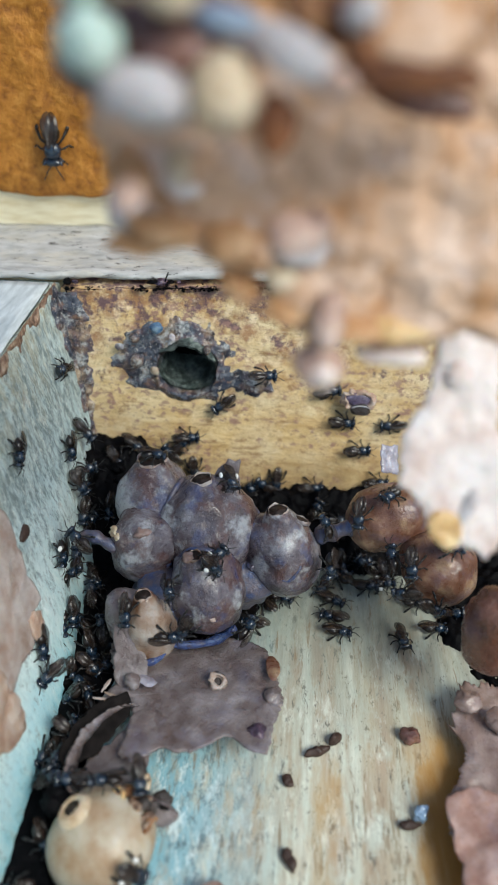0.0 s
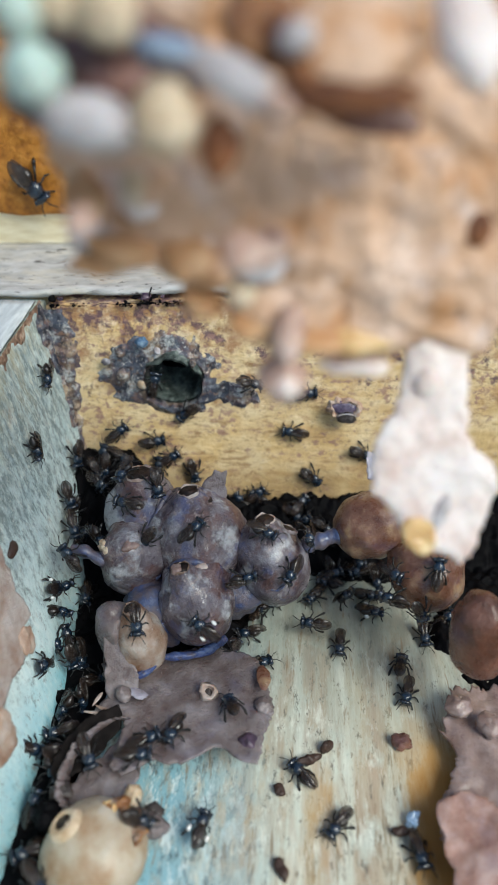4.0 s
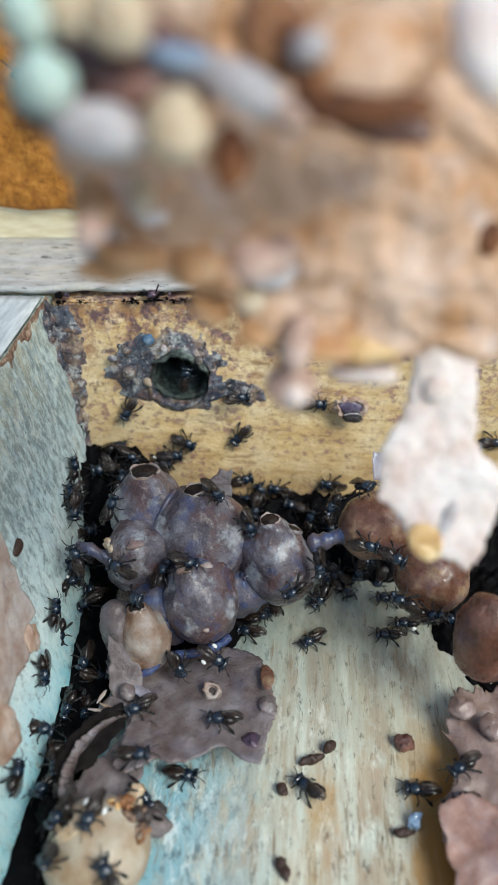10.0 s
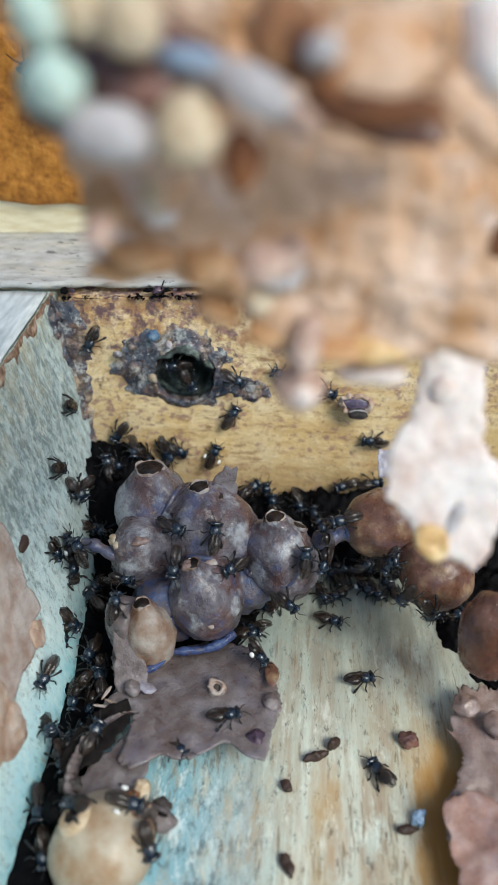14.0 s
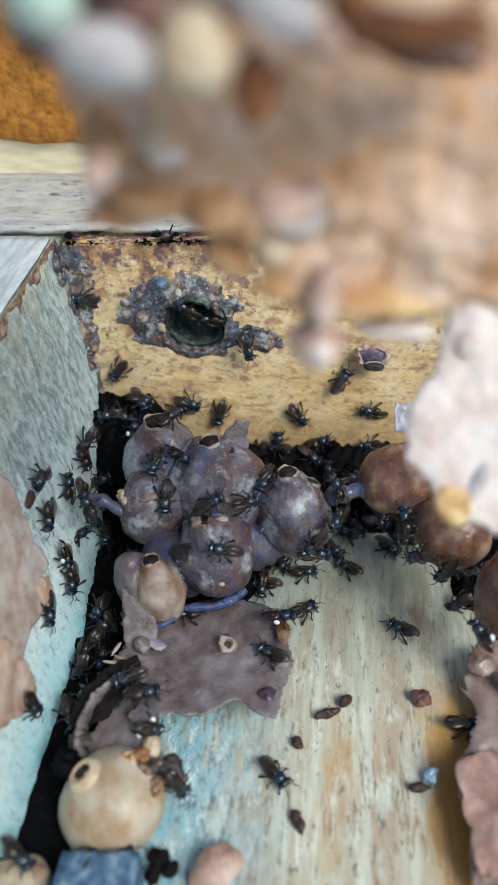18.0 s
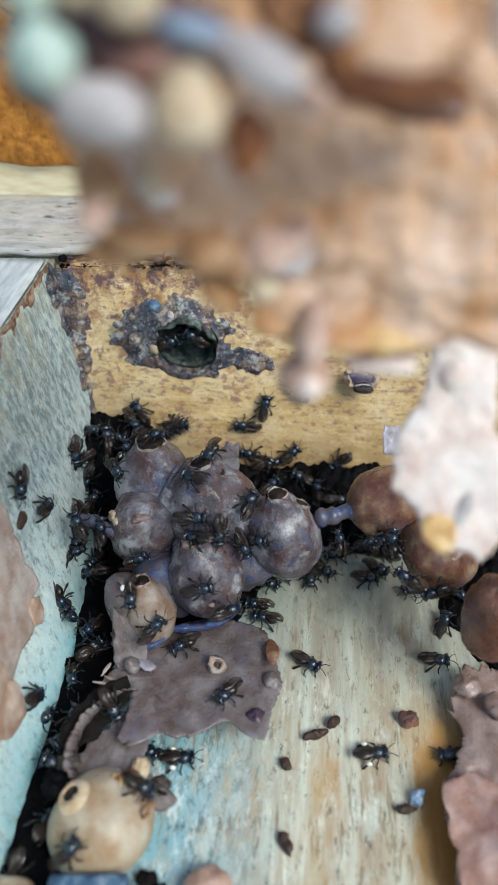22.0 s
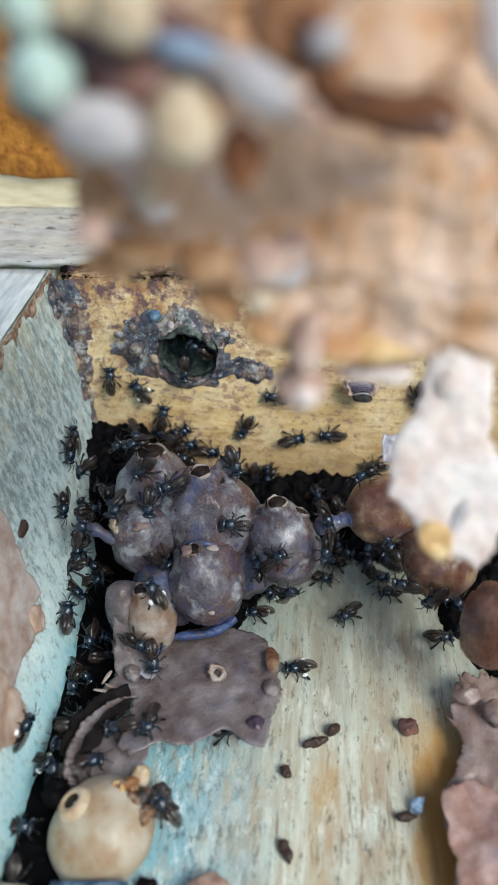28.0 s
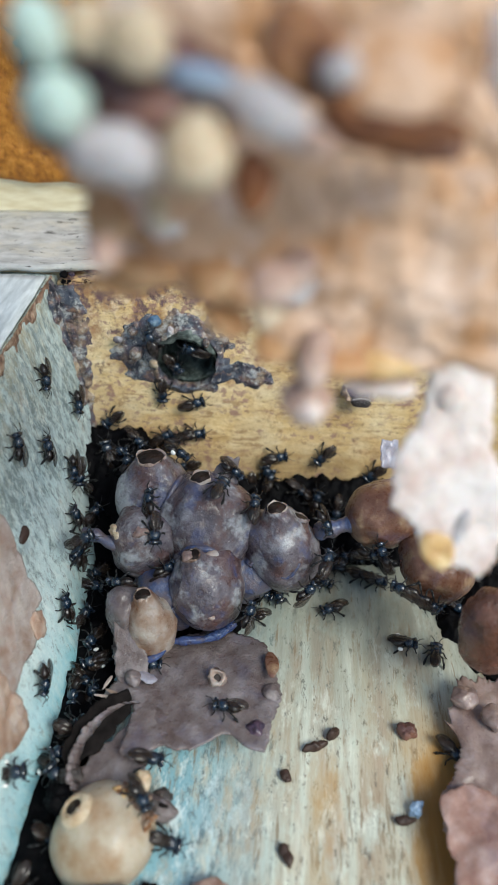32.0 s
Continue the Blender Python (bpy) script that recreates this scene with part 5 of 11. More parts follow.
v = slab([(-0.0580, -0.125, 0.0399), (-0.0369, -0.125, 0.0399), (-0.0369, 0.0100, 0.0399), (-0.0580, 0.0100, 0.0399)],
         [(-0.0580, -0.125, 0.0404), (-0.0369, -0.125, 0.0404), (-0.0369, 0.0100, 0.0404), (-0.0580, 0.0100, 0.0404)], 0.0016, 0.0002, 12)
thing("trim", mesh_of("trim", *v, M_BARE), "bare whitish top edge of the side board", "trim", kind="structure")

# crumbs on the floor
CRUMB = "dark brown resin crumb on the box floor"


def crumb(p, radii, turn, seed, label=CRUMB, material=None, rough=0.45):
    return thing("resin_crumb", mesh_of("resin_crumb", *blob(radii, rough, seed, 0.0009 if rough > 0.3 else 0.002), material or M_CRUMB), label, "resin crumb", pose(*p, 0, 0, turn), "crumbs on the floor")


crumb((0.0070, -0.0397, 0.0006), (0.0016, 0.0006, 0.0006), 18, 1)
crumb((0.0093, -0.0378, 0.0007), (0.0011, 0.0006, 0.0007), 55, 2)
crumb((0.0191, -0.0366, 0.0009), (0.0013, 0.0012, 0.0009), 10, 3, "rounded red-brown resin crumb on the box floor", M_REDBROWN)
crumb((0.0033, -0.0440, 0.0005), (0.0006, 0.0009, 0.0005), 20, 4)
crumb((0.0038, -0.0534, 0.0006), (0.0006, 0.0013, 0.0006), 30, 5)
crumb((0.0179, -0.0482, 0.0005), (0.0013, 0.0005, 0.0005), 8, 6)
thing("pale_flake", mesh_of("pale_flake", *blob((0.0007, 0.0012, 0.0005), 0.5, 7, 0.0008), M_GLINT), "small wax flake on the box floor, painted pale blue for its glint", "wax flake", pose(*(0.0193, -0.0468, 0.0008), 20, 0, -20))
crumb((-0.0046, -0.0592, 0.0016), (0.0026, 0.0022, 0.0013), 30, 8, "smooth pinkish wax lump on the box floor", M_PINK, 0.2)
crumb((-0.0063, -0.0603, 0.0012), (0.0016, 0.0014, 0.0010), 70, 9, "small pinkish wax lump on the box floor", M_PINK, 0.2)
blue_v = slab([(-0.0214, -0.0672, 0.0), (-0.0124, -0.0668, 0.0), (-0.0126, -0.0602, 0.0), (-0.0212, -0.0608, 0.0)],
              [(-0.0211, -0.0668, 0.0052), (-0.0127, -0.0664, 0.0053), (-0.0128, -0.0599, 0.0053), (-0.0209, -0.0604, 0.0051)], 0.0005, 0.00012, 4)
thing("wax_block", mesh_of("wax_block", *blue_v, M_CUP), "blue-grey speckled wax block before a tan pot", "wax block")
crumb((-0.0255, -0.0631, 0.0020), (0.0034, 0.0030, 0.0022), 10, 10, "cream wax lump in the corner of the box floor", M_TAN, 0.2)
for k, (q, r, mat) in enumerate((((-0.0212, -0.0207, 0.0179), 0.0012, M_CREAM), ((-0.0207, -0.0198, 0.0189), 0.0009, M_TAN), ((-0.0200, -0.0211, 0.0176), 0.0008, M_CRUMB), ((-0.0203, -0.0565, 0.0044), 0.0008, M_CREAM), ((-0.0227, -0.0516, 0.0057), 0.0018, M_RESIN), ((-0.0224, -0.0483, 0.0048), 0.0014, M_DARKWAX), ((-0.0143, -0.0505, 0.0068), 0.0010, M_AMBER))):
    thing("wax_crumb", mesh_of("wax_crumb", *blob((r, r * 0.8, r * 0.7), 0.5, k + 20, 0.0009), mat), "rough wax crumb stuck to a pot", "wax crumb", pose(*q, 0, 0, 40 * k), "wax crumbs on the pots")
heap = new("wax_debris")
heap.matrix_basis = pose(*(-0.0125, -0.0515, 0.0063))
tagged(heap, "amber and black wax debris heaped on a tan pot", "wax debris")
grit = [mesh_of("chip", *blob((0.0011, 0.0007, 0.0005), 0.55, 90 + k, 0.0008, 10, 14), (M_CRUST, M_AMBER, M_DARKWAX, M_HONEY, M_CRUST, M_AMBER)[k]) for k in range(6)]
corner_a, corner_b, corner_c = Vector((-0.0157, -0.0499, 0.0067)), Vector((-0.0122, -0.0512, 0.0060)), Vector((-0.0119, -0.0540, 0.0052))
for k in range(46):
    f, g = rng.random(), rng.random() ** 1.3
    q = corner_a.lerp(corner_b, f).lerp(corner_c, g * 0.9) + Vector([rng.gauss(0, 0.0005) for _ in range(3)])
    part("chip", grit[k % 6], heap, "", heap.matrix_basis.inverted() @ pose(*q, rng.uniform(0, 360), rng.uniform(0, 360), rng.uniform(0, 360)) @ Matrix.Scale(rng.uniform(0.4, 1.0), 4))
wedge = thing("wax_wedge", mesh_of("wax_wedge", *blob((0.0027, 0.0013, 0.0015), 0.22, 110, 0.0016, 24, 36), M_SHEET), "smooth mauve-brown wax wedge beside a tan pot", "wax wedge", pose(*(-0.0118, -0.0508, 0.0040), 0, 10, -12))
# no recess here: a dark strip paints the cleft's shade
part("cleft", mesh_of("cleft", *blob((0.0018, 0.00028, 0.0003), 0.3, 111, 0.001), M_CURL), wedge, "dark strip painting the shade of a cleft in the wax", pose(-0.0001, -0.0001, 0.0014, 0, 0, 2))
part("knob", mesh_of("wedge_knob", *blob((0.0012, 0.0008, 0.0009), 0.35, 112, 0.001), M_DARKWAX), wedge, "dark grey resin knob", pose(0.0004, 0.0015, 0.0002, 0, 0, 8))
part("shard", mesh_of("shard", *blob((0.0010, 0.0012, 0.0010), 0.5, 113, 0.0012), M_CREAM), wedge, "yellowish wax shard", pose(-0.0027, 0.0019, 0.0008, 0, 0, 30))
for k, (q, r) in enumerate((((-0.0112, -0.0587, 0.0010), 0.0011), ((-0.0098, -0.0598, 0.0008), 0.0009), ((-0.0116, -0.0604, 0.0009), 0.0010))):
    thing("resin_lump", mesh_of("resin_lump", *blob((r, r * 0.8, 0.0010), 0.5, k + 110, 0.0008, 20, 28), M_CURL), "dark brown sticky resin lump beside a tan pot", "resin lump", pose(*q, 0, 0, 50 * k), "dark lumps beside the tan pot")

# ---- the blurred nest mass near the eye ----
m, o = pose(0.0009, -0.0448, 0.0707, 76.9, 0.0, 5.8), [(10, 0.0182), (37, 0.0192), (53, 0.0199), (70, 0.0181), (98, 0.0172), (121, 0.0186), (138, 0.0190), (146, 0.0190), (149, 0.0173), (156, 0.0158), (169, 0.0133), (183, 0.0136), (188, 0.0109), (191, 0.0081), (207, 0.0067), (228, 0.0046), (245, 0.0053), (254, 0.0071), (270, 0.0075), (276, 0.0094), (278, 0.0111), (281, 0.0099), (290, 0.0082), (303, 0.0104), (315, 0.0117), (327, 0.0136), (331, 0.0176), (347, 0.0186)]
mass = thing("nest_mass", mesh_of("nest_mass", *sheet(o, 0.0028, 0.0009, 11, 0.05, 0.0042, rings=54, segments=300), M_FORE), "lumpy light brown wax mass of the opened brood nest", "wax mass", m)


def dome(p, rx, ry, rz, material, label, roll=0, seed=0):
    """A lump, cell or fold that grows out of the nest mass, as a part of it."""
    kind = "brood_cell" if "brood cell" in label else "fold" if "fold" in label else "wax_lump"
    return part(kind, mesh_of(kind, *blob((rx, ry, rz), 0.30 if rz < 0.0007 else 0.14, seed, 0.0016), material), mass, label, mass.matrix_basis.inverted() @ facing(p, 0, 0, roll))


# dark lumps among these put the shade of gaps and hollows into colour
dome((-0.0078, -0.0516, 0.0820), 0.00526, 0.00406, 0.0009, M_REDBROWN, "dark red-brown lump painting the shaded gap behind the brood cells", 0, 41)
dome((-0.0104, -0.0549, 0.0824), 0.00162, 0.00156, 0.0014, M_AQUA, "pale aqua round brood cell", 0, 1)
dome((-0.0111, -0.0540, 0.0852), 0.00131, 0.00150, 0.0014, M_AQUA, "pale aqua oval brood cell", 10, 2)
dome((-0.0066, -0.0538, 0.0849), 0.00158, 0.00158, 0.0014, M_CREAM, "cream oval brood cell", 0, 3)
dome((-0.0091, -0.0532, 0.0852), 0.00138, 0.00125, 0.0012, M_CREAM, "cream round brood cell", 0, 4)
dome((-0.0080, -0.0544, 0.0800), 0.00280, 0.00146, 0.0016, M_LAVENDER, "lavender-grey oblong brood cell", -14, 5)
dome((-0.0039, -0.0547, 0.0803), 0.00172, 0.00195, 0.0016, M_CREAM, "cream oval brood cell", 0, 6)
dome((-0.0038, -0.0530, 0.0832), 0.00188, 0.00068, 0.0008, M_PALEBLUE, "pale blue wax chip on the nest mass", -12, 7)
dome((-0.0005, -0.0536, 0.0820), 0.00270, 0.00119, 0.0010, M_LAVENDER, "lavender-pink wax chip on the nest mass", -32, 8)
dome((0.0017, -0.0543, 0.0809), 0.00108, 0.00080, 0.0010, M_PINK, "pink wax chip on the nest mass", -20, 9)
dome((-0.0013, -0.0541, 0.0789), 0.00115, 0.00165, 0.0006, M_RUST, "dark red-brown lump painting a shaded hollow in the nest mass", -8, 10)
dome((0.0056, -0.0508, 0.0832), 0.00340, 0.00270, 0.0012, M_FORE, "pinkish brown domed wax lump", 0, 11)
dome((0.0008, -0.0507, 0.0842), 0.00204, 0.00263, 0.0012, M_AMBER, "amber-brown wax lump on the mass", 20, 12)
dome((-0.0067, -0.0525, 0.0824), 0.00248, 0.00175, 0.0009, M_REDBROWN, "dark brown lump painting the shade between cells", 0, 13)
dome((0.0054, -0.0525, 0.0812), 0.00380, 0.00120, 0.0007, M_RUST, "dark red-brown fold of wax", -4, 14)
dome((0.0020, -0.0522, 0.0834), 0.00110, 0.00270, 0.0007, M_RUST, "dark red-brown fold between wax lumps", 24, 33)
dome((-0.0090, -0.0549, 0.0750), 0.00087, 0.00093, 0.0004, M_PINK, "small pinkish wax lump on the nest mass", 0, 15)
dome((-0.0002, -0.0524, 0.0724), 0.00140, 0.00120, 0.0006, M_PINK, "pinkish white wax lump", 30, 16)
dome((0.0026, -0.0536, 0.0839), 0.00099, 0.00082, 0.0009, M_LAVENDER, "small pale wax lump on the mass", 0, 17)
dome((0.0113, -0.0517, 0.0840), 0.00175, 0.00310, 0.0011, M_WHITE, "whitish oblong wax lump", 10, 18)
dome((0.0027, -0.0487, 0.0655), 0.00110, 0.00220, 0.0008, M_PINK, "pinkish wax stem on the edge of the nest mass", -10, 19)
dome((0.0024, -0.0483, 0.0617), 0.00185, 0.00175, 0.0010, M_PINK, "pinkish hanging wax drop", 0, 20)
dome((0.0026, -0.0491, 0.0614), 0.00090, 0.00085, 0.0008, M_WHITE, "white tip of the hanging wax drop", 0, 21)
for k, (p, rx, ry, rz, material, label, roll) in enumerate((
    ((-0.0074, -0.0463, 0.0734), 0.0013, 0.0015, 0.0009, M_WHITE, "small whitish wax lump on the nest mass", 20),
    ((-0.0110, -0.0470, 0.0720), 0.0013, 0.0014, 0.0009, M_LAVENDER, "pale lavender wax lump on the nest mass", 0),
    ((0.0003, -0.0463, 0.0700), 0.0023, 0.0017, 0.0010, M_LAVENDER, "pinkish white wax lump on the nest mass", -30),
    ((-0.0006, -0.0468, 0.0680), 0.0012, 0.0017, 0.0008, M_CREAM, "cream wax lump on the edge of the nest mass", -10),
    ((-0.0092, -0.0472, 0.0700), 0.0034, 0.0010, 0.0008, M_FOLD, "amber-brown fold on the lower edge of the nest mass", 6),
    ((-0.0044, -0.0466, 0.0702), 0.0015, 0.0019, 0.0008, M_FOLD, "amber-brown lump drawn as a hollow of the nest mass", 30),
    ((0.0001, -0.0472, 0.0656), 0.0017, 0.0013, 0.0009, M_FOLD, "amber wax lump on the edge of the nest mass", 20),
    ((0.0044, -0.0473, 0.0642), 0.0024, 0.0009, 0.0008, M_FOLD, "amber fold on the lower edge of the nest mass", -8),
    ((0.0078, -0.0468, 0.0640), 0.0027, 0.0010, 0.0008, M_HONEY, "honey-brown fold on the lower edge of the nest mass", 4),
    ((0.0152, -0.0442, 0.0716), 0.0010, 0.0016, 0.0007, M_RUST, "small dark lump painting a shaded hollow in the nest mass", 10),
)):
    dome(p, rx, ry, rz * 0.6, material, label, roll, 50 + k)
# amber-brown spots, which also paint brown shadows on the mass
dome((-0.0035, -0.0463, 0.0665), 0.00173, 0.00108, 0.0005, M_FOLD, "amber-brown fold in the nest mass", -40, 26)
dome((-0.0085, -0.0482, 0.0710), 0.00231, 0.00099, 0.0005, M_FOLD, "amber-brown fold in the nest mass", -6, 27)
dome((-0.0105, -0.0482, 0.0743), 0.00157, 0.00189, 0.0004, M_FOLD, "amber-brown lump drawn as a hollow of the nest mass", 10, 28)
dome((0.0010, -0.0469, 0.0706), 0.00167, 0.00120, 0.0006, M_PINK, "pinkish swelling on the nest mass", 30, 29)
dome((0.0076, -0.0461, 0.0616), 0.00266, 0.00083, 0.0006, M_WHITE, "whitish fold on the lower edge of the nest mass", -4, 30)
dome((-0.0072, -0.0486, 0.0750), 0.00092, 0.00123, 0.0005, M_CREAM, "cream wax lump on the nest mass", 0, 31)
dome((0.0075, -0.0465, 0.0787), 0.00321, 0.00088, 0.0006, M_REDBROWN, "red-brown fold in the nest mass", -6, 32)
# the white scrap hanging in front of the end board
m, o = pose(0.0154, -0.0411, 0.0508, 61.5, -0.9, 4.8), [(25, 0.0034), (53, 0.0049), (65, 0.0075), (71, 0.0100), (83, 0.0095), (92, 0.0100), (103, 0.0093), (108, 0.0078), (118, 0.0056), (134, 0.0045), (151, 0.0048), (173, 0.0051), (204, 0.0054), (213, 0.0063), (227, 0.0061), (242, 0.0065), (251, 0.0077), (258, 0.0088), (268, 0.0088), (277, 0.0094), (283, 0.0106), (291, 0.0101), (299, 0.0087), (313, 0.0073), (328, 0.0068), (346, 0.0055), (359, 0.0037)]
scrap = thing("wax_scrap", mesh_of("wax_scrap", *sheet(o, 0.0010, 0.0003, 12, 0.06, 0.0030, rings=34, segments=320), M_WHITE), "white torn wax scrap hanging from the nest mass", "wax scrap", m)
stain_o = [(0, 0.0013), (40, 0.0016), (80, 0.0019), (120, 0.0022), (170, 0.0015), (220, 0.0012), (270, 0.0016), (320, 0.0014)]
part("stain", mesh_of("stain", *sheet(stain_o, 0.0006, 0.0002, 8, 0.08, 0.001, rings=10, segments=60), M_HONEY), scrap, "amber resin stain", pose(-0.0011, -0.0078, 0.0006, 0, 0, 10))
# the fold's shade is put into its lavender colour
part("fold", mesh_of("fold", *blob((0.0006, 0.0017, 0.0004), 0.2, 5, 0.001), M_LAVENDER), scrap, "lavender fold with its shade painted in", pose(0.0007, -0.0056, 0.0005, 0, 0, -22))
part("knob", mesh_of("knob", *blob((0.0012, 0.0012, 0.0007), 0.1, 6, 0.001), M_WHITE), scrap, "small shiny white knob", pose(-0.0005, 0.0058, 0.0005))

# ---- the bees ----
def wing_shape(side):
    """A thin drop-shaped wing that lies back over the abdomen."""
    verts, faces = [], []
    n = 14
    for layer in (0.000015, -0.000015):
        for k in range(n + 1):
            s = k / n
            half = 0.00086 * math.sin(math.pi * min(1, s * 0.93 + 0.07)) ** 0.7 * (0.45 + 0.75 * s)
            x = -0.0035 * s
            mid = side * (0.00010 + 0.00004 * s)
            bow = 0.00010 * math.sin(math.pi * s)
            verts.append(Vector((x, mid - half, layer + bow)))
            verts.append(Vector((x, mid + half, layer + bow + 0.00006)))
    o = 2 * (n + 1)
    for k in range(n):
        a = 2 * k
        faces.append((a, a + 1, a + 3, a + 2))
        faces.append((o + a, o + a + 2, o + a + 3, o + a + 1))
        faces.append((a, a + 2, o + a + 2, o + a))
        faces.append((a + 1, o + a + 1, o + a + 3, a + 3))
    faces.append((0, o, o + 1, 1))
    faces.append((2 * n, 2 * n + 1, o + 2 * n + 1, o + 2 * n))
    return verts, faces


def limb(points, radii, sides=6):
    """A jointed leg or antenna: short tubes from joint to joint."""
    pieces = []
    for k in range(len(points) - 1):
        a, b = Vector(points[k]), Vector(points[k + 1])
        d = (b - a).normalized()
        u = d.orthogonal().normalized()
        w = d.cross(u)
        verts, faces = [], []
        for s, r in ((0, radii[k]), (0.5, radii[k] * 1.15), (1, radii[k + 1])):
            for j in range(sides):
                t = 2 * math.pi * j / sides
                verts.append(a.lerp(b, s) + (u * math.cos(t) + w * math.sin(t)) * r)
        for ring in range(2):
            for j in range(sides):
                t = (j + 1) % sides
                faces.append((ring * sides + j, ring * sides + t, (ring + 1) * sides + t, (ring + 1) * sides + j))
        faces.append(tuple(range(sides))[::-1])
        faces.append(tuple(2 * sides + j for j in range(sides)))
        pieces.append((verts, faces))
    return joined(*pieces)


def abdomen_shape():
    """A pointed abdomen with shallow rings."""
    prof = []
    for k in range(25):
        s = k / 24
        r = 0.00092 * math.sin(math.pi * (0.10 + 0.90 * s)) ** 0.75 * (1 - 0.15 * s)
        r *= 1 - 0.035 * (1 if (k % 5) == 0 else 0)
        prof.append((max(r, 0.00004), 0.0021 * s))
    v, f = lathe(prof, 18, 0, 0, (0.85, 1.0, 1))
    return moved((v, f), pose(-0.0002, 0, 0.00112, 0, -96, 0))


LEGS = {
    "fore": ((0.0009, 0.00035, 0.0008), (0.0014, 0.0009, 0.0010), (0.0017, 0.0012, 0.0004), (0.0019, 0.0013, 0.00003)),
    "middle": ((0.0005, 0.0004, 0.0008), (0.0003, 0.0012, 0.0012), (0.0000, 0.0016, 0.0006), (0.0002, 0.0020, 0.00003)),
    "hind": ((0.0001, 0.0004, 0.0008), (-0.0006, 0.0011, 0.0012), (-0.0015, 0.0015, 0.0006), (-0.0020, 0.0016, 0.00003)),
}
BEE = {
    "head": mesh_of("bee_head", *moved(blob((0.00046, 0.00098, 0.00070), 0.04, 1, 0.0006, 12, 18, 0.8), pose(0.00158, 0, 0.00098, 0, 20, 0)), M_BLACK),
    "thorax": mesh_of("bee_thorax", *moved(blob((0.00094, 0.00090, 0.00076), 0.05, 2, 0.0004, 14, 20, 0.75), pose(0.00052, 0, 0.00112)), M_THORAX),
    "abdomen": mesh_of("bee_abdomen", *abdomen_shape(), M_BROWN),
    "eye_l": mesh_of("bee_eye", *moved(blob((0.00034, 0.00020, 0.00048), 0.0, 3, 0.001, 10, 12), pose(0.00164, 0.00080, 0.00104, 0, 20, 18)), M_EYE),
    "eye_r": mesh_of("bee_eye", *moved(blob((0.00034, 0.00020, 0.00048), 0.0, 3, 0.001, 10, 12), pose(0.00164, -0.00080, 0.00104, 0, 20, -18)), M_EYE),
    "wing_l": mesh_of("bee_wing", *moved(wing_shape(1), pose(0.00035, 0.00012, 0.00176, 12, -4, 1)), M_WING),
    "wing_r": mesh_of("bee_wing", *moved(wing_shape(-1), pose(0.00035, -0.00012, 0.00184, -12, -4, -1)), M_WING),
}
for leg_name, joints in LEGS.items():
    for side in (1, -1):
        pts = [(x, y * side, z) for x, y, z in joints]
        thick = (0.00009, 0.00011, 0.00010, 0.00004) if leg_name != "hind" else (0.00010, 0.00013, 0.00019, 0.00005)
        BEE[leg_name + str(side)] = mesh_of("bee_leg", *limb(pts, thick), M_LEG)
for side in (1, -1):
    BEE["feeler" + str(side)] = mesh_of("bee_antenna", *limb([(0.0020, 0.00022 * side, 0.0012), (0.0025, 0.00055 * side, 0.0015), (0.0033, 0.0010 * side, 0.0011)], (0.00006, 0.00006, 0.00005), 5), M_LEG)
LOAD = mesh_of("bee_load", *blob((0.00042, 0.00026, 0.00034), 0.12, 5, 0.0005, 8, 12), M_LOAD)
PART_NAMES = {"head": "head", "thorax": "thorax", "abdomen": "abdomen", "eye": "eye", "wing": "wing", "fore": "leg", "middle": "leg", "hind": "leg", "feeler": "antenna"}
LABELS = {"wing": "smoky brown clear wing", "eye": "glossy dark eye tinted blue-grey for sky reflection", "abdomen": "dark brown ringed abdomen"}


SIZE = 0.9
for me in BEE.values():
    me.transform(Matrix.Scale(SIZE, 4))


def make_bee(scale=1.0):
    ob = new("stingless_bee")
    tagged(ob, "black stingless bee with smoky brown wings", "bee", "worker bees of the colony")
    head = part("head", BEE["head"], ob, "", Matrix.Scale(scale, 4))
    for key, me in BEE.items():
        kind = next(k for k in PART_NAMES if key.startswith(k))
        if kind in ("eye", "feeler"):
            part(PART_NAMES[kind], me, head, LABELS.get(kind, ""))
        elif kind != "head":
            part(PART_NAMES[kind], me, ob, LABELS.get(kind, ""), Matrix.Scale(scale, 4))
    return ob


def loaded(bee):
    """Two white resin loads on the hind legs."""
    bee["label"] = "black stingless bee carrying white resin loads"
    for side in (1, -1):
        part("resin_load", LOAD, bee, "white resin load", pose(-0.0009, 0.00125 * side, 0.0010, 0, 20, 0))


first_bee = make_bee()
bees = [first_bee] + [copy_thing(first_bee, pose(0, 0, 0)) for _ in range(99 - 1)]
big_bee = make_bee(1.8)
big_bee["label"] = "large dark bee on the orange resin crust"
for k in (12, 18, 31, 40, 47):
    loaded(bees[k])


def crawl(bee, rows):
    """Rows of seconds, place in tenths of a millimetre, turn in degrees."""
    walk(bee, [(t, pose(x / 10000, y / 10000, z / 10000, rx, ry, rz)) for t, x, y, z, rx, ry, rz in rows])


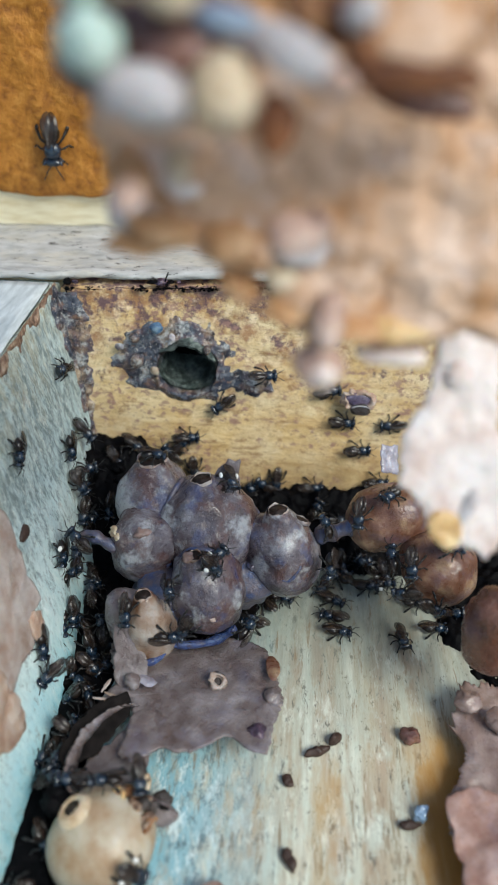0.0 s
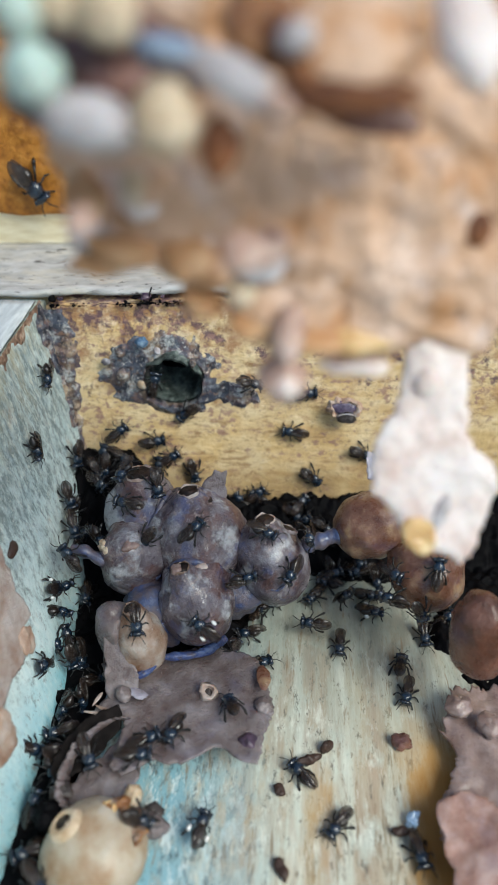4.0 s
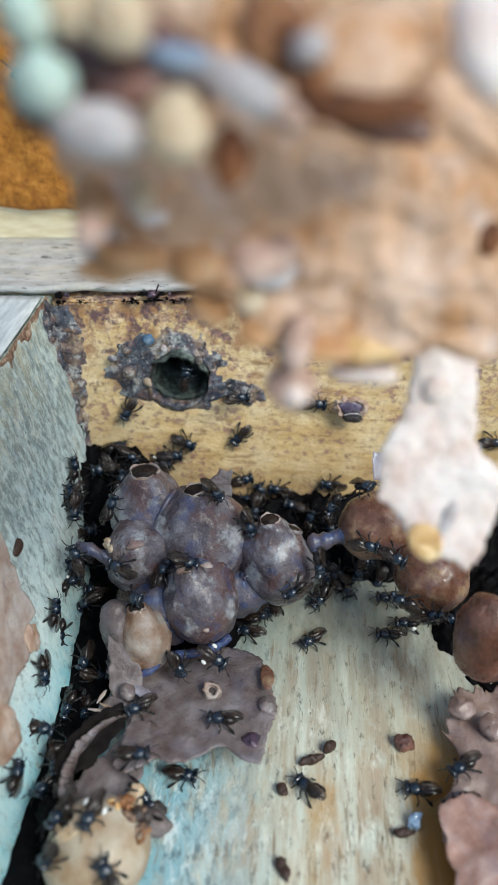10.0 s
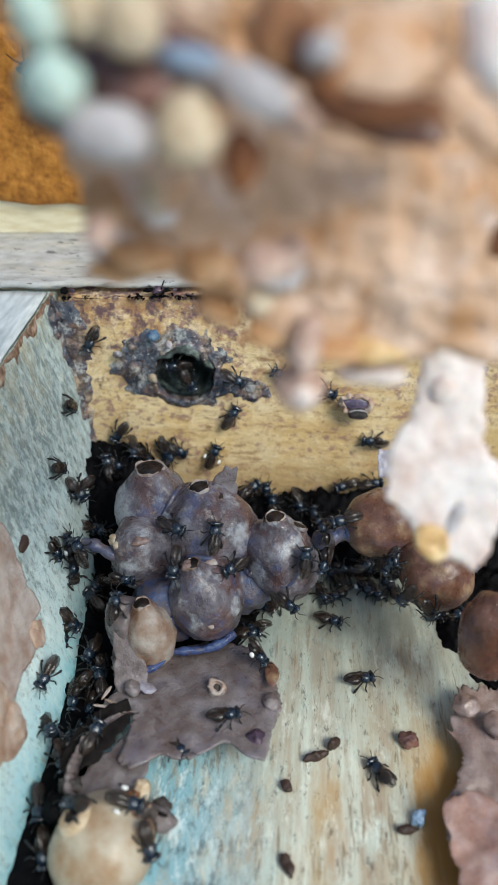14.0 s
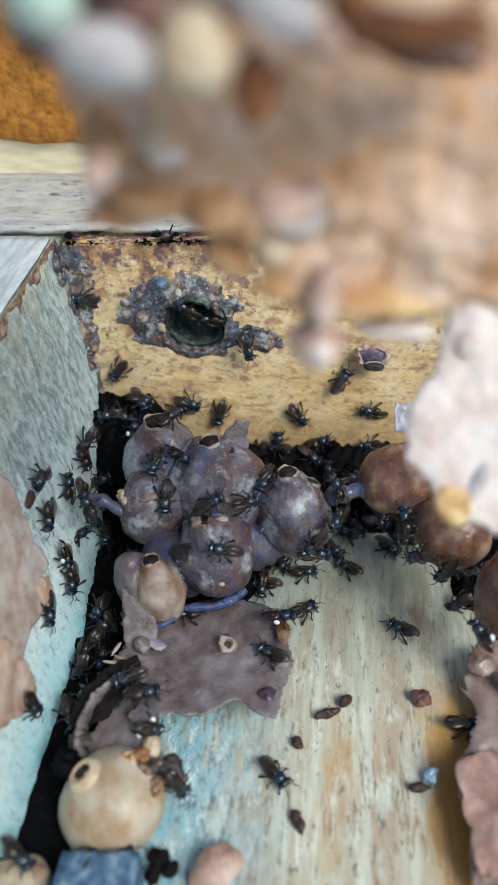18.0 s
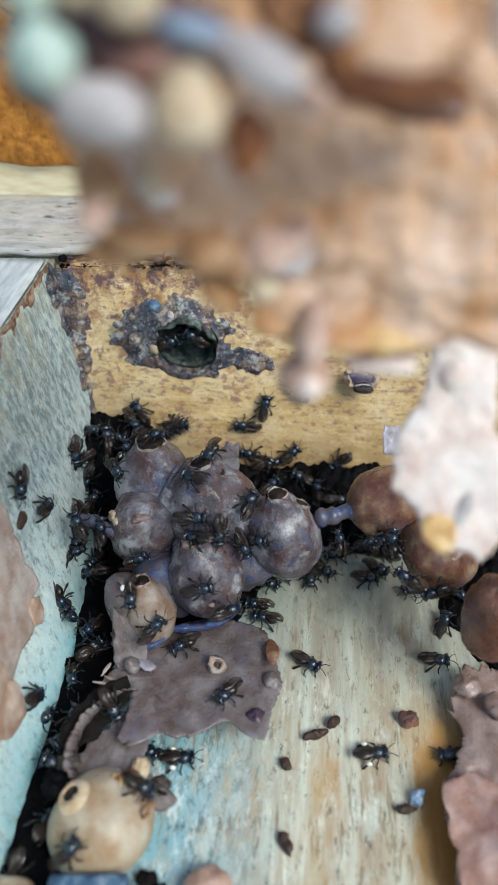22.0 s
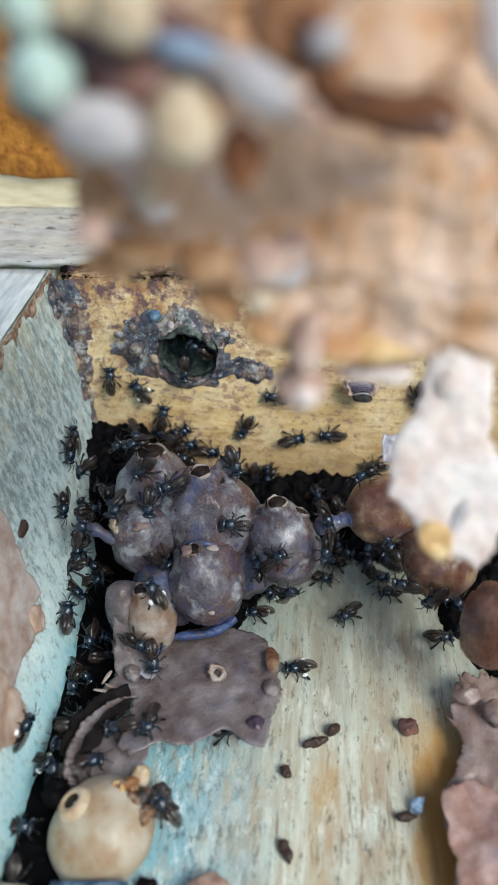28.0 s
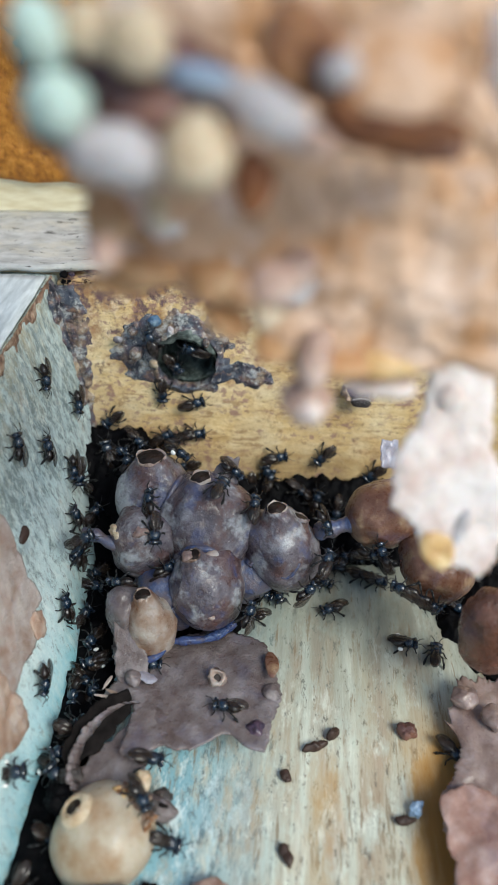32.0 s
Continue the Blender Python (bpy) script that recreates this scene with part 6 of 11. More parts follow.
def motions():
    crawl(bees[0], [(0,-32,68,279,54,-1,7), (1,-34,67,276,80,1,-3), (2,-32,68,278,48,0,9), (3,-32,70,281,41,11,17), (6,-33,68,279,47,12,-2), (7,-32,64,265,68,16,4), (7.35,-35,65,269,61,-44,19), (8,-39,67,276,-62,-69,146), (8.35,-42,69,280,-46,-32,157), (9,-48,72,286,-26,1,176), (9.23,-51,70,281,2,-40,131), (9.47,-55,68,275,64,-36,55), (10,-63,63,263,86,7,14), (10.35,-66,63,265,62,-47,28), (11,-71,64,268,-48,-60,132), (12,-131,90,292,-105,-69,-166), (12.35,-133,90,290,-96,-15,-179), (13,-135,91,287,-97,40,176), (14.05,-153,84,266,84,65,6), (16,-187,70,229,74,-9,9), (16.35,-189,68,219,72,39,-5), (17,-194,63,202,0,77,-86), (17.35,-241,71,241,-66,45,-159), (18,-327,86,313,-70,4,-174), (18.35,-336,31,317,-84,24,-130), (19,-347,-82,331,-79,47,-80), (19.23,-325,-88,292,-32,23,-18), (19.47,-297,-104,261,-24,-22,17), (20,-233,-142,189,-58,-59,75), (21,-184,-115,242,-6,-1,7), (22,-179,-111,242,-6,0,20), (23,-172,-118,243,-6,-1,5), (24,-224,26,150,6,-9,15), (25,-198,47,145,72,-7,6), (26.05,-198,47,146,25,-72,66), (28,-197,48,148,-74,-23,177), (29,-253,53,175,-64,-47,156), (29.35,-271,60,203,-75,0,179), (30,-306,71,255,-67,47,-160), (31,-280,47,160,-73,22,-168), (32,-279,52,178,-72,38,-169)])
    crawl(bees[1], [(0,-101,72,221,-68,36,-160), (1,-99,71,217,-39,69,-128), (1.35,-101,72,221,-72,-1,-176), (2,-106,74,228,-31,-69,128), (2.35,-117,72,221,-76,-18,179), (3,-139,67,208,-78,40,-166), (6,-132,91,287,-99,51,173), (7,-130,91,287,-113,76,158), (8,-146,66,201,68,31,-6), (9,-130,90,299,98,48,6), (9.35,-105,81,259,14,85,-78), (10,-59,65,185,-68,48,-161), (11,-58,65,186,-75,12,-174), (12,6,60,154,-19,75,-102), (13,31,12,75,-7,29,-59), (16,31,12,75,-8,29,-63), (17,31,12,75,5,30,-35), (18,31,12,75,16,26,-13), (18.35,27,8,76,21,41,-84), (19,21,-1,79,3,48,-172), (19.35,13,-1,78,-4,21,116), (20,-1,0,75,20,5,54), (20.35,6,11,78,19,7,120), (21,19,30,82,20,8,-173), (21.23,13,29,82,-7,22,130), (21.47,7,28,82,-34,7,72), (22,-7,27,83,-38,-23,22), (22.35,15,33,84,17,-28,20), (23,55,45,85,73,-30,13), (23.35,15,48,105,73,34,-5), (24,-60,54,142,-35,73,-123), (25,-69,65,187,76,47,-8), (28,-62,59,161,-56,56,-152), (29,-86,71,214,69,41,-12), (30,-142,62,191,68,34,-13), (30.35,-169,50,176,83,-5,35), (31,-220,29,148,61,-42,89), (31.23,-214,39,167,93,-2,53), (31.47,-208,48,186,104,47,35), (32,-195,69,228,-29,81,-118)])
    crawl(bees[2], [(0,-153,55,165,74,1,1), (1,-156,57,174,78,3,3), (1.35,-161,57,176,53,-64,39), (2,-171,58,180,-68,-37,167), (2.35,-178,57,179,42,-64,47), (3,-191,57,179,72,-2,5), (6,-189,59,184,71,-11,8), (7,-219,62,209,77,-4,8), (7.35,-222,62,209,41,-71,53), (8,-230,62,211,-75,-29,176), (8.35,-233,63,243,-59,24,-158), (9,-239,64,304,5,50,-89), (10,-240,66,225,-51,52,-149), (10.35,-247,70,253,48,48,-45), (11,-260,76,305,70,-8,-16), (11.23,-234,79,305,55,50,-31), (11.47,-208,82,304,-71,63,-156), (12,-149,89,302,-95,6,179), (13,-171,90,296,-96,31,177), (16,-169,90,294,-96,-17,-178), (17,-180,74,314,-75,-12,-176), (18,-170,89,307,-96,-25,-177), (18.23,-171,89,306,-122,-80,-148), (18.47,-173,89,305,97,-42,-5), (19,-175,89,302,96,14,1), (20,-154,90,294,95,-1,0), (20.23,-153,90,296,99,54,8), (20.47,-151,90,299,-105,69,166), (21,-147,89,306,-96,14,179), (21.23,-157,89,301,-98,-43,-175), (21.47,-166,90,295,121,-79,-30), (22,-186,91,284,97,-23,-3), (22.35,-179,90,290,97,36,4), (23,-165,89,303,-135,82,135), (23.35,-167,91,287,-97,29,177), (24,-169,94,257,-97,-26,-177), (24.35,-192,87,282,-110,27,-175), (25,-235,74,328,-161,76,142), (25.7,-226,70,293,82,39,34), (26.4,-217,65,258,67,-17,33), (28,-197,56,178,27,-69,66), (28.35,-191,67,221,83,-41,11), (29,-181,89,303,95,-2,0), (29.35,-172,89,304,103,65,12), (30,-156,89,307,-98,47,174), (31,-168,91,282,-130,81,140), (32,-178,93,268,104,64,12)])
    crawl(bees[3], [(0,73,89,249,74,-8,3), (1,70,88,245,71,7,1), (2,68,89,250,74,-11,3), (3,58,91,256,78,-2,5), (6,55,92,263,79,6,3), (7,57,87,244,71,12,1), (8,59,88,247,71,-9,9), (9,58,91,258,79,-13,6), (10,62,86,241,71,11,0), (11,60,90,252,71,-8,8), (12,61,89,248,71,2,3), (13,64,91,257,78,8,-2), (16,81,78,207,66,45,-13), (17,16,60,148,68,32,-9), (17.35,37,64,165,72,-10,7), (18,75,74,196,60,-51,28), (19,70,78,211,73,12,1), (20,63,72,193,14,71,-71), (20.35,102,72,183,-69,39,-161), (21,174,71,163,-76,-11,-179), (22,96,49,91,-66,48,-159), (23,151,56,114,-72,-3,-179), (23.23,156,60,127,-58,-54,155), (23.47,160,64,140,50,-61,38), (24,169,72,169,72,-12,6), (25,163,79,194,74,-14,8), (26.05,180,82,204,70,36,-8), (28,212,88,222,4,74,-82), (28.35,170,81,204,77,15,-2), (29,90,69,170,73,-56,18), (30,190,87,220,76,4,2), (30.35,188,84,210,60,53,-22), (31,185,79,189,-46,62,-134), (32,156,53,95,-71,42,-164)])
    crawl(bees[4], [(0,99,76,199,73,11,0), (1,87,78,208,69,-34,15), (1.35,78,78,208,75,27,-2), (2,61,77,208,-7,79,-95), (2.35,55,75,204,-67,45,-164), (3,42,72,195,-68,4,-178), (6,30,74,202,-70,-9,-179), (7,9,78,220,-82,-12,-177), (8,2,75,208,-70,10,-171), (9,8,76,213,-79,-5,-175), (9.23,38,32,215,-44,15,-132), (9.47,68,-12,217,-6,4,-85), (10,136,-114,223,16,-29,-50), (11,164,-160,221,32,19,-20), (11.35,169,-173,210,19,37,-75), (12,179,-196,190,-6,36,-140), (13,163,-195,165,67,20,-72), (14.05,168,-204,166,-11,57,-169), (16,177,-220,170,-54,0,125), (16.35,182,-227,160,-82,44,143), (17,189,-242,142,150,82,47), (17.35,183,-248,92,-36,45,177), (18,172,-260,0,-1,2,148), (19,130,-256,-2,2,-5,-176), (19.35,140,-260,-1,2,-3,-131), (20,159,-268,-1,3,-1,-87), (21,175,-272,-1,0,1,-77), (21.35,196,-272,0,1,2,-35), (22,236,-272,0,2,3,7), (23,252,-193,0,-1,-1,6), (23.35,255,-218,0,0,-1,53), (24,260,-264,-1,0,-2,100), (24.35,257,-239,0,0,0,176), (25,251,-194,0,2,0,-107), (26.05,251,-203,0,1,-2,-50), (28,250,-219,0,0,-3,7), (29,247,-210,0,-2,-5,24), (29.35,246,-214,0,1,-4,-40), (30,244,-222,0,0,0,-103), (30.23,244,-252,7,2,-3,-44), (30.47,243,-283,14,0,-6,16), (31,243,-353,29,-4,-5,75), (32,242,-242,0,-1,0,79)])
    crawl(bees[5], [(0,175,80,195,-71,7,-173), (1,110,67,158,-17,71,-106), (1.35,114,70,169,71,27,-7), (2,123,75,190,69,-37,16), (3,155,75,182,72,28,-5), (6,148,55,111,73,-1,2), (6.35,136,54,109,54,-68,33), (7,113,53,104,-78,-39,174), (7.35,113,50,95,-43,-13,-157), (8,113,44,79,-1,-9,-119), (9,108,20,77,40,24,-100), (10,144,-65,21,-22,61,-110), (10.23,144,-65,21,-61,18,-166), (10.47,144,-65,21,-57,-33,165), (11,144,-65,21,12,-62,82), (11.35,145,-26,45,-19,-6,140), (12,147,46,90,10,48,-169), (12.35,147,49,94,82,46,-55), (13,147,53,101,83,-1,3), (16,184,56,102,81,-3,5), (17,104,47,82,75,-4,4), (17.23,110,48,83,66,50,-16), (17.47,116,48,83,-51,65,-141), (18,130,49,85,-74,13,-173), (18.35,108,38,85,-66,-8,146), (19,66,17,85,-46,-18,101), (19.35,2,25,92,26,-40,46), (20,-117,41,104,85,-3,5), (20.35,-86,39,95,61,16,-63), (21,-28,36,79,34,0,-133), (21.23,-25,26,77,47,-9,-80), (21.47,-21,17,76,47,-25,-26), (22,-14,-4,72,32,-34,35), (22.35,-7,1,77,-12,-22,119), (23,5,11,86,-13,18,-178), (23.23,-7,12,84,9,39,-115), (23.47,-19,12,82,42,29,-44), (24,-46,14,78,46,1,10), (24.23,-32,15,79,17,-32,57), (24.47,-17,16,81,-33,-27,122), (25,16,18,83,-54,11,164), (26.05,6,20,81,-21,40,180), (28,-11,25,78,37,51,-136), (28.35,-18,20,77,-24,26,-166), (29,-29,11,76,-65,-6,-162), (30,-42,1,74,-45,2,-165), (31,-30,11,76,-59,-29,153), (31.35,-70,25,104,33,-57,55), (32,-144,53,158,74,1,6)])
    crawl(bees[6], [(0,129,66,152,75,2,2), (1,78,52,107,35,76,-51), (1.35,67,51,110,75,36,-4), (2,48,51,116,78,-7,7), (3,43,12,70,35,14,-3), (6,56,9,63,54,32,-69), (6.35,47,10,68,59,-5,3), (7,31,12,75,23,-19,82), (7.35,34,24,81,-35,-32,142), (8,40,45,91,-77,5,-174), (8.23,39,46,93,-69,-50,167), (8.47,38,46,95,51,-66,38), (9,36,47,99,73,-13,6), (9.35,34,35,91,37,-53,81), (10,31,12,75,-17,-25,171), (10.23,25,13,78,7,-10,110), (10.47,20,13,80,7,17,56), (11,7,15,86,-18,31,-9), (11.35,54,32,107,34,19,5), (12,143,65,147,79,1,4), (12.35,147,68,157,73,-46,16), (13,154,73,176,-22,-78,114), (13.7,152,73,175,-77,-27,176), (14.4,149,73,174,-77,29,-171), (16,143,72,173,-15,78,-103), (16.35,158,75,180,76,26,-5), (17,186,81,195,75,-38,10), (17.35,165,75,177,-59,-70,153), (18,125,64,144,-79,-5,-176), (19,103,65,155,-65,-42,165), (20,76,60,140,-75,4,-177), (20.35,71,56,124,-69,-44,169), (21,60,48,95,23,-75,71), (22,15,48,104,67,-39,17), (23,55,63,155,75,-8,4), (24,125,79,201,73,11,0), (25,54,70,187,31,81,-56), (26.05,62,68,175,-72,50,-165), (28,77,64,153,-75,7,-176), (28.35,49,41,126,-37,24,178), (29,-5,-1,76,7,41,-173), (29.35,-5,0,76,-28,8,176), (30,-4,2,76,-60,-24,-174), (30.35,-5,0,75,-56,-37,142), (31,-6,-5,73,-39,-44,89), (32,-9,24,82,-41,-19,85)])
    crawl(bees[7], [(0,56,45,84,75,7,3), (1,15,56,138,70,0,3), (1.35,1,56,142,46,-68,40), (2,-24,57,149,-79,-34,176), (2.35,-23,54,135,20,-82,73), (3,-21,48,111,84,-29,6), (6,-22,34,75,13,-44,89), (6.35,-12,45,111,-54,-42,155), (7,5,66,177,-86,-4,-174), (7.23,-6,61,160,-81,-60,178), (7.47,-17,57,143,77,-64,17), (8,-42,45,105,83,-9,7), (8.35,-46,45,104,76,-48,15), (9,-55,44,103,2,-81,90), (10,-53,45,111,80,-10,5), (11,-62,44,107,81,8,0), (12,-54,44,102,78,-38,9), (13,-9,8,86,-1,-58,39), (14.05,-5,7,83,-43,-63,122), (16,3,5,79,-61,-44,-178), (17,-21,35,76,-46,3,-160), (17.35,-18,27,77,-23,7,168), (18,-13,14,80,-5,21,139), (18.35,-58,30,138,-27,42,-170), (19,-143,59,247,-8,68,-91), (20,-104,67,204,70,46,-14), (21,-119,63,262,60,32,-9), (21.35,-88,64,236,68,-22,10), (22,-31,66,186,37,-73,54), (22.35,-45,69,198,-66,-47,166), (23,-71,73,219,-71,2,-177), (23.35,-69,74,222,-51,-67,147), (24,-65,76,227,76,-35,7), (24.35,-52,74,219,74,20,-7), (25,-28,71,203,36,69,-51), (26.05,-12,67,182,68,32,-9), (28,18,58,144,70,-10,6), (28.23,11,58,143,50,-58,38), (28.47,5,57,142,-55,-56,151), (29,-10,55,139,-72,-7,179), (29.35,-16,54,136,-39,-66,133), (30,-28,52,131,66,-37,16), (31,-32,50,126,74,-10,4), (32,-7,50,122,79,-4,6)])
    crawl(bees[8], [(0,-4,44,93,-8,72,-96), (0.35,-6,42,87,69,48,-15), (1,-9,40,76,80,8,1), (1.35,-11,31,77,38,30,-40), (2,-16,15,80,-9,18,-87), (2.35,0,14,78,21,17,-7), (3,31,12,75,28,-11,63), (6,59,49,99,76,-8,7), (7,46,48,99,73,6,0), (7.23,47,49,104,52,60,-32), (7.47,47,50,110,-59,51,-151), (8,48,53,122,-72,-4,-176), (8.35,55,54,123,-64,-46,165), (9,68,56,125,10,-72,85), (9.35,77,54,117,-68,-45,167), (10,95,52,103,-78,-2,-177), (10.23,82,51,105,-69,56,-160), (10.47,69,51,108,69,60,-17), (11,38,51,113,81,2,2), (12,74,56,125,71,-12,9), (12.35,86,54,114,56,64,-25), (13,109,51,95,-76,32,-169), (14.05,110,44,92,-31,6,-161), (16,112,31,86,13,-18,-174), (17,49,21,75,-48,-21,178), (17.35,50,27,78,-24,-41,97), (18,51,39,81,1,-23,14), (18.23,36,41,89,16,16,-22), (18.47,20,43,96,-1,56,-68), (19,-15,48,113,-77,53,-169), (20,-24,52,132,-70,15,-174), (20.35,-27,55,142,-67,-34,166), (21,-32,60,161,-8,-70,97), (21.35,-39,54,140,-70,-46,164), (22,-51,44,102,-80,-8,-179), (22.35,-78,43,107,-10,-78,103), (23,-130,42,116,77,-12,8), (23.23,-127,42,116,49,-67,43), (23.47,-125,43,116,-69,-45,167), (24,-120,43,116,-76,13,-176), (24.23,-119,43,116,-59,64,-151), (24.47,-117,43,117,65,57,-21), (25,-114,43,118,77,6,-1), (28,-122,44,121,78,10,0), (28.23,-101,44,117,72,-44,20), (28.47,-80,45,112,-33,-69,134), (29,-32,46,102,-67,-19,178), (30,-122,48,138,-63,56,-152), (31,-138,39,104,-79,5,-173), (32,-158,37,102,-78,18,-172)])
    crawl(bees[9], [(0,-143,40,111,26,76,-58), (0.35,-140,42,117,72,40,-7), (1,-135,45,129,76,-2,3), (2,-133,44,122,77,5,4), (2.35,-132,44,124,55,70,-30), (3,-130,45,126,-75,38,-169), (4.05,-126,45,127,45,69,-39), (6,-119,45,128,73,7,0), (7,-159,52,156,71,11,-2), (7.35,-153,52,157,58,-60,32), (8,-142,54,158,-69,-39,172), (8.35,-155,56,191,19,-78,79), (9,-179,61,251,82,-34,10), (10,-148,57,174,76,31,-7), (10.35,-148,57,171,72,-44,16), (11,-147,55,166,-63,-53,160), (12,-70,66,191,-79,-29,177), (13,-75,75,224,-18,-72,114), (14.05,-82,71,213,70,-52,22), (16,-96,64,193,81,-12,5), (17,-90,65,192,85,-10,4), (17.35,-84,63,214,81,29,-8), (18,-72,61,254,53,65,-41), (19,-112,73,301,11,39,-62), (19.35,-117,72,305,73,31,-20), (20,-125,70,312,115,0,-3), (20.23,-124,74,309,129,-55,-27), (20.47,-123,79,305,-112,-58,-154), (21,-121,90,297,-95,-3,-180), (22,-145,90,297,-96,-25,-177), (23,-139,90,294,-96,-14,-179), (24,-145,90,298,-96,-29,-177), (25,-142,89,305,-97,-39,-176), (28,-141,90,294,-96,-31,-177), (29,-140,88,311,-96,-30,-177), (30,-129,90,298,-96,-34,-176), (31,-140,90,290,-96,-13,-179), (32,-145,90,299,-95,-8,-179)])
    crawl(bees[10], [(0,165,54,98,83,5,2), (1,156,57,118,71,-12,6), (2,168,56,108,81,0,5), (2.35,135,53,104,67,62,-17), (3,75,49,96,-72,50,-162), (3.7,73,53,111,52,69,-32), (4.4,70,57,126,75,16,-1), (6,65,65,161,71,-38,14), (6.35,69,66,162,-44,-68,140), (7,76,67,163,-73,-8,-179), (7.35,66,67,166,-52,-68,149), (8,46,67,171,75,-44,12), (9,-8,57,146,79,-8,6), (9.23,-4,54,133,62,-59,31), (9.47,0,51,120,-56,-59,155), (10,9,44,92,-72,-8,179), (10.23,-7,51,124,-59,-60,156), (10.47,-24,59,155,64,-60,25), (11,-63,76,228,78,-9,1), (11.35,-38,75,219,70,32,-11), (12,8,73,202,33,66,-50), (12.35,-13,71,227,59,29,-12), (13,-52,67,274,59,-11,5), (14.05,-74,68,282,56,24,-22), (16,-115,71,299,28,51,-67), (17,-137,94,255,-111,73,160), (18,-136,91,288,-95,-2,-180), (18.35,-153,91,287,-98,49,174), (19,-185,91,286,118,78,27), (19.35,-174,80,249,-84,36,178), (20,-152,59,181,-74,-29,174), (21,-156,55,167,-74,29,-168), (22,-233,52,170,-54,-41,153), (22.35,-219,56,181,18,-68,76), (23,-194,63,201,74,-34,14), (24,-190,62,195,66,-43,20), (24.35,-192,61,212,76,21,-1), (25,-194,58,243,7,79,-82), (26.05,-182,51,195,-76,33,-171), (28,-160,38,105,-78,-23,178), (29,-214,34,140,-73,-18,-137), (29.35,-219,28,145,-30,-29,-150), (30,-229,17,153,17,-28,-169), (30.35,-244,0,154,-23,-37,164), (31,-271,-34,154,-64,-59,146), (32,-278,-11,157,4,-50,118)])
    crawl(bees[11], [(0,-176,-119,243,-6,-2,-3), (1,-178,-106,242,-6,-2,-3), (1.35,-177,-111,242,-4,5,72), (2,-173,-121,243,4,5,147), (3,-205,-128,240,4,29,-155), (6,-173,-110,242,1,-6,-84), (7,-169,-147,231,-16,46,-104), (8,-222,-168,191,58,45,-85), (8.35,-230,-184,187,0,32,-139), (9,-244,-214,179,-28,-7,-161), (9.35,-217,-234,169,15,12,-96), (10,-167,-273,151,50,-20,-36), (10.23,-173,-272,147,46,-15,-91), (10.47,-179,-270,143,39,-15,-145), (11,-194,-266,132,35,-21,161), (11.35,-206,-248,149,26,23,-152), (12,-228,-214,179,69,53,-76), (13,-224,-227,155,65,14,-47), (14.05,-203,-224,138,100,7,1), (16,-164,-220,107,120,-23,39), (16.35,-180,-221,135,80,-12,20), (17,-210,-222,186,39,-15,0), (17.35,-193,-219,186,23,24,-32), (18,-161,-212,186,-22,41,-88), (18.35,-153,-214,175,-47,42,-158), (19,-139,-219,153,-58,25,143), (20,-166,-234,155,-86,-14,-159), (21,-167,-235,150,-88,-4,-167), (21.35,-173,-237,151,-109,-78,-140), (22,-184,-242,152,104,-25,11), (22.23,-179,-239,155,84,31,6), (22.47,-175,-237,158,0,68,-69), (23,-165,-231,165,-69,25,-129), (23.23,-170,-234,161,-88,-28,-133), (23.47,-175,-236,157,-152,-74,-82), (24,-186,-242,149,106,-39,7), (24.35,-179,-236,158,-131,-72,-91), (25,-167,-226,176,-73,-18,-122), (26.05,-183,-215,184,-33,1,-124), (28,-213,-195,199,9,17,-113), (28.35,-216,-206,187,-52,19,180), (29,-221,-227,165,-85,-29,136), (29.35,-234,-219,170,-21,-52,57), (30,-257,-206,179,20,-12,-1), (30.35,-234,-211,184,-14,-37,68), (31,-192,-220,193,-51,-15,140), (31.35,-247,-206,230,-5,-43,142), (32,-343,-192,310,73,-58,104)])
    crawl(bees[12], [(0,-70,-141,224,-20,6,-65), (0.35,-111,-57,230,-2,15,14), (1,-187,100,243,10,0,91), (1.35,-175,97,252,3,-48,91), (2,-153,93,268,-136,-82,-135), (2.35,-188,50,227,61,-56,56), (3,-252,-28,150,78,-17,74), (4.05,-225,-1,149,84,11,37), (6,-176,49,148,72,36,-4), (6.35,-186,52,159,-52,66,-142), (7,-206,56,180,-71,-2,180), (7.23,-204,56,179,-62,51,-156), (7.47,-202,56,178,50,63,-34), (8,-198,56,177,71,11,1), (9,-220,56,182,73,8,-2), (10,-191,44,134,72,3,1), (11,-128,45,127,73,-3,3), (12,-112,49,136,72,-8,9), (13,-112,54,157,70,1,-2), (14.05,-109,51,146,44,-68,42), (16,-103,45,126,-74,-30,174), (17,-158,44,129,-73,6,179), (17.35,-191,19,136,-24,-46,159), (18,-252,-28,150,74,-40,80), (18.35,-249,-17,153,-7,-40,150), (19,-242,4,160,-48,7,175), (20,-246,-1,157,-58,20,-125), (21,-260,-27,160,-27,-15,-131), (21.35,-257,-28,156,-3,-56,179), (22,-252,-28,150,73,-46,83), (23,-239,61,211,9,-71,90), (23.35,-251,61,224,84,-48,-1), (24,-273,61,250,87,-8,-25), (24.35,-268,67,277,67,29,-26), (25,-258,79,329,25,61,-55), (26.05,-249,74,291,-66,27,-164), (28,-233,65,220,-60,-39,159), (28.35,-239,66,226,42,-61,50), (29,-250,69,237,76,-5,8), (30,-235,66,269,78,0,6), (31,-173,-140,241,42,-32,17), (31.35,-166,-122,234,15,2,18), (32,-152,-89,221,-17,33,1)])
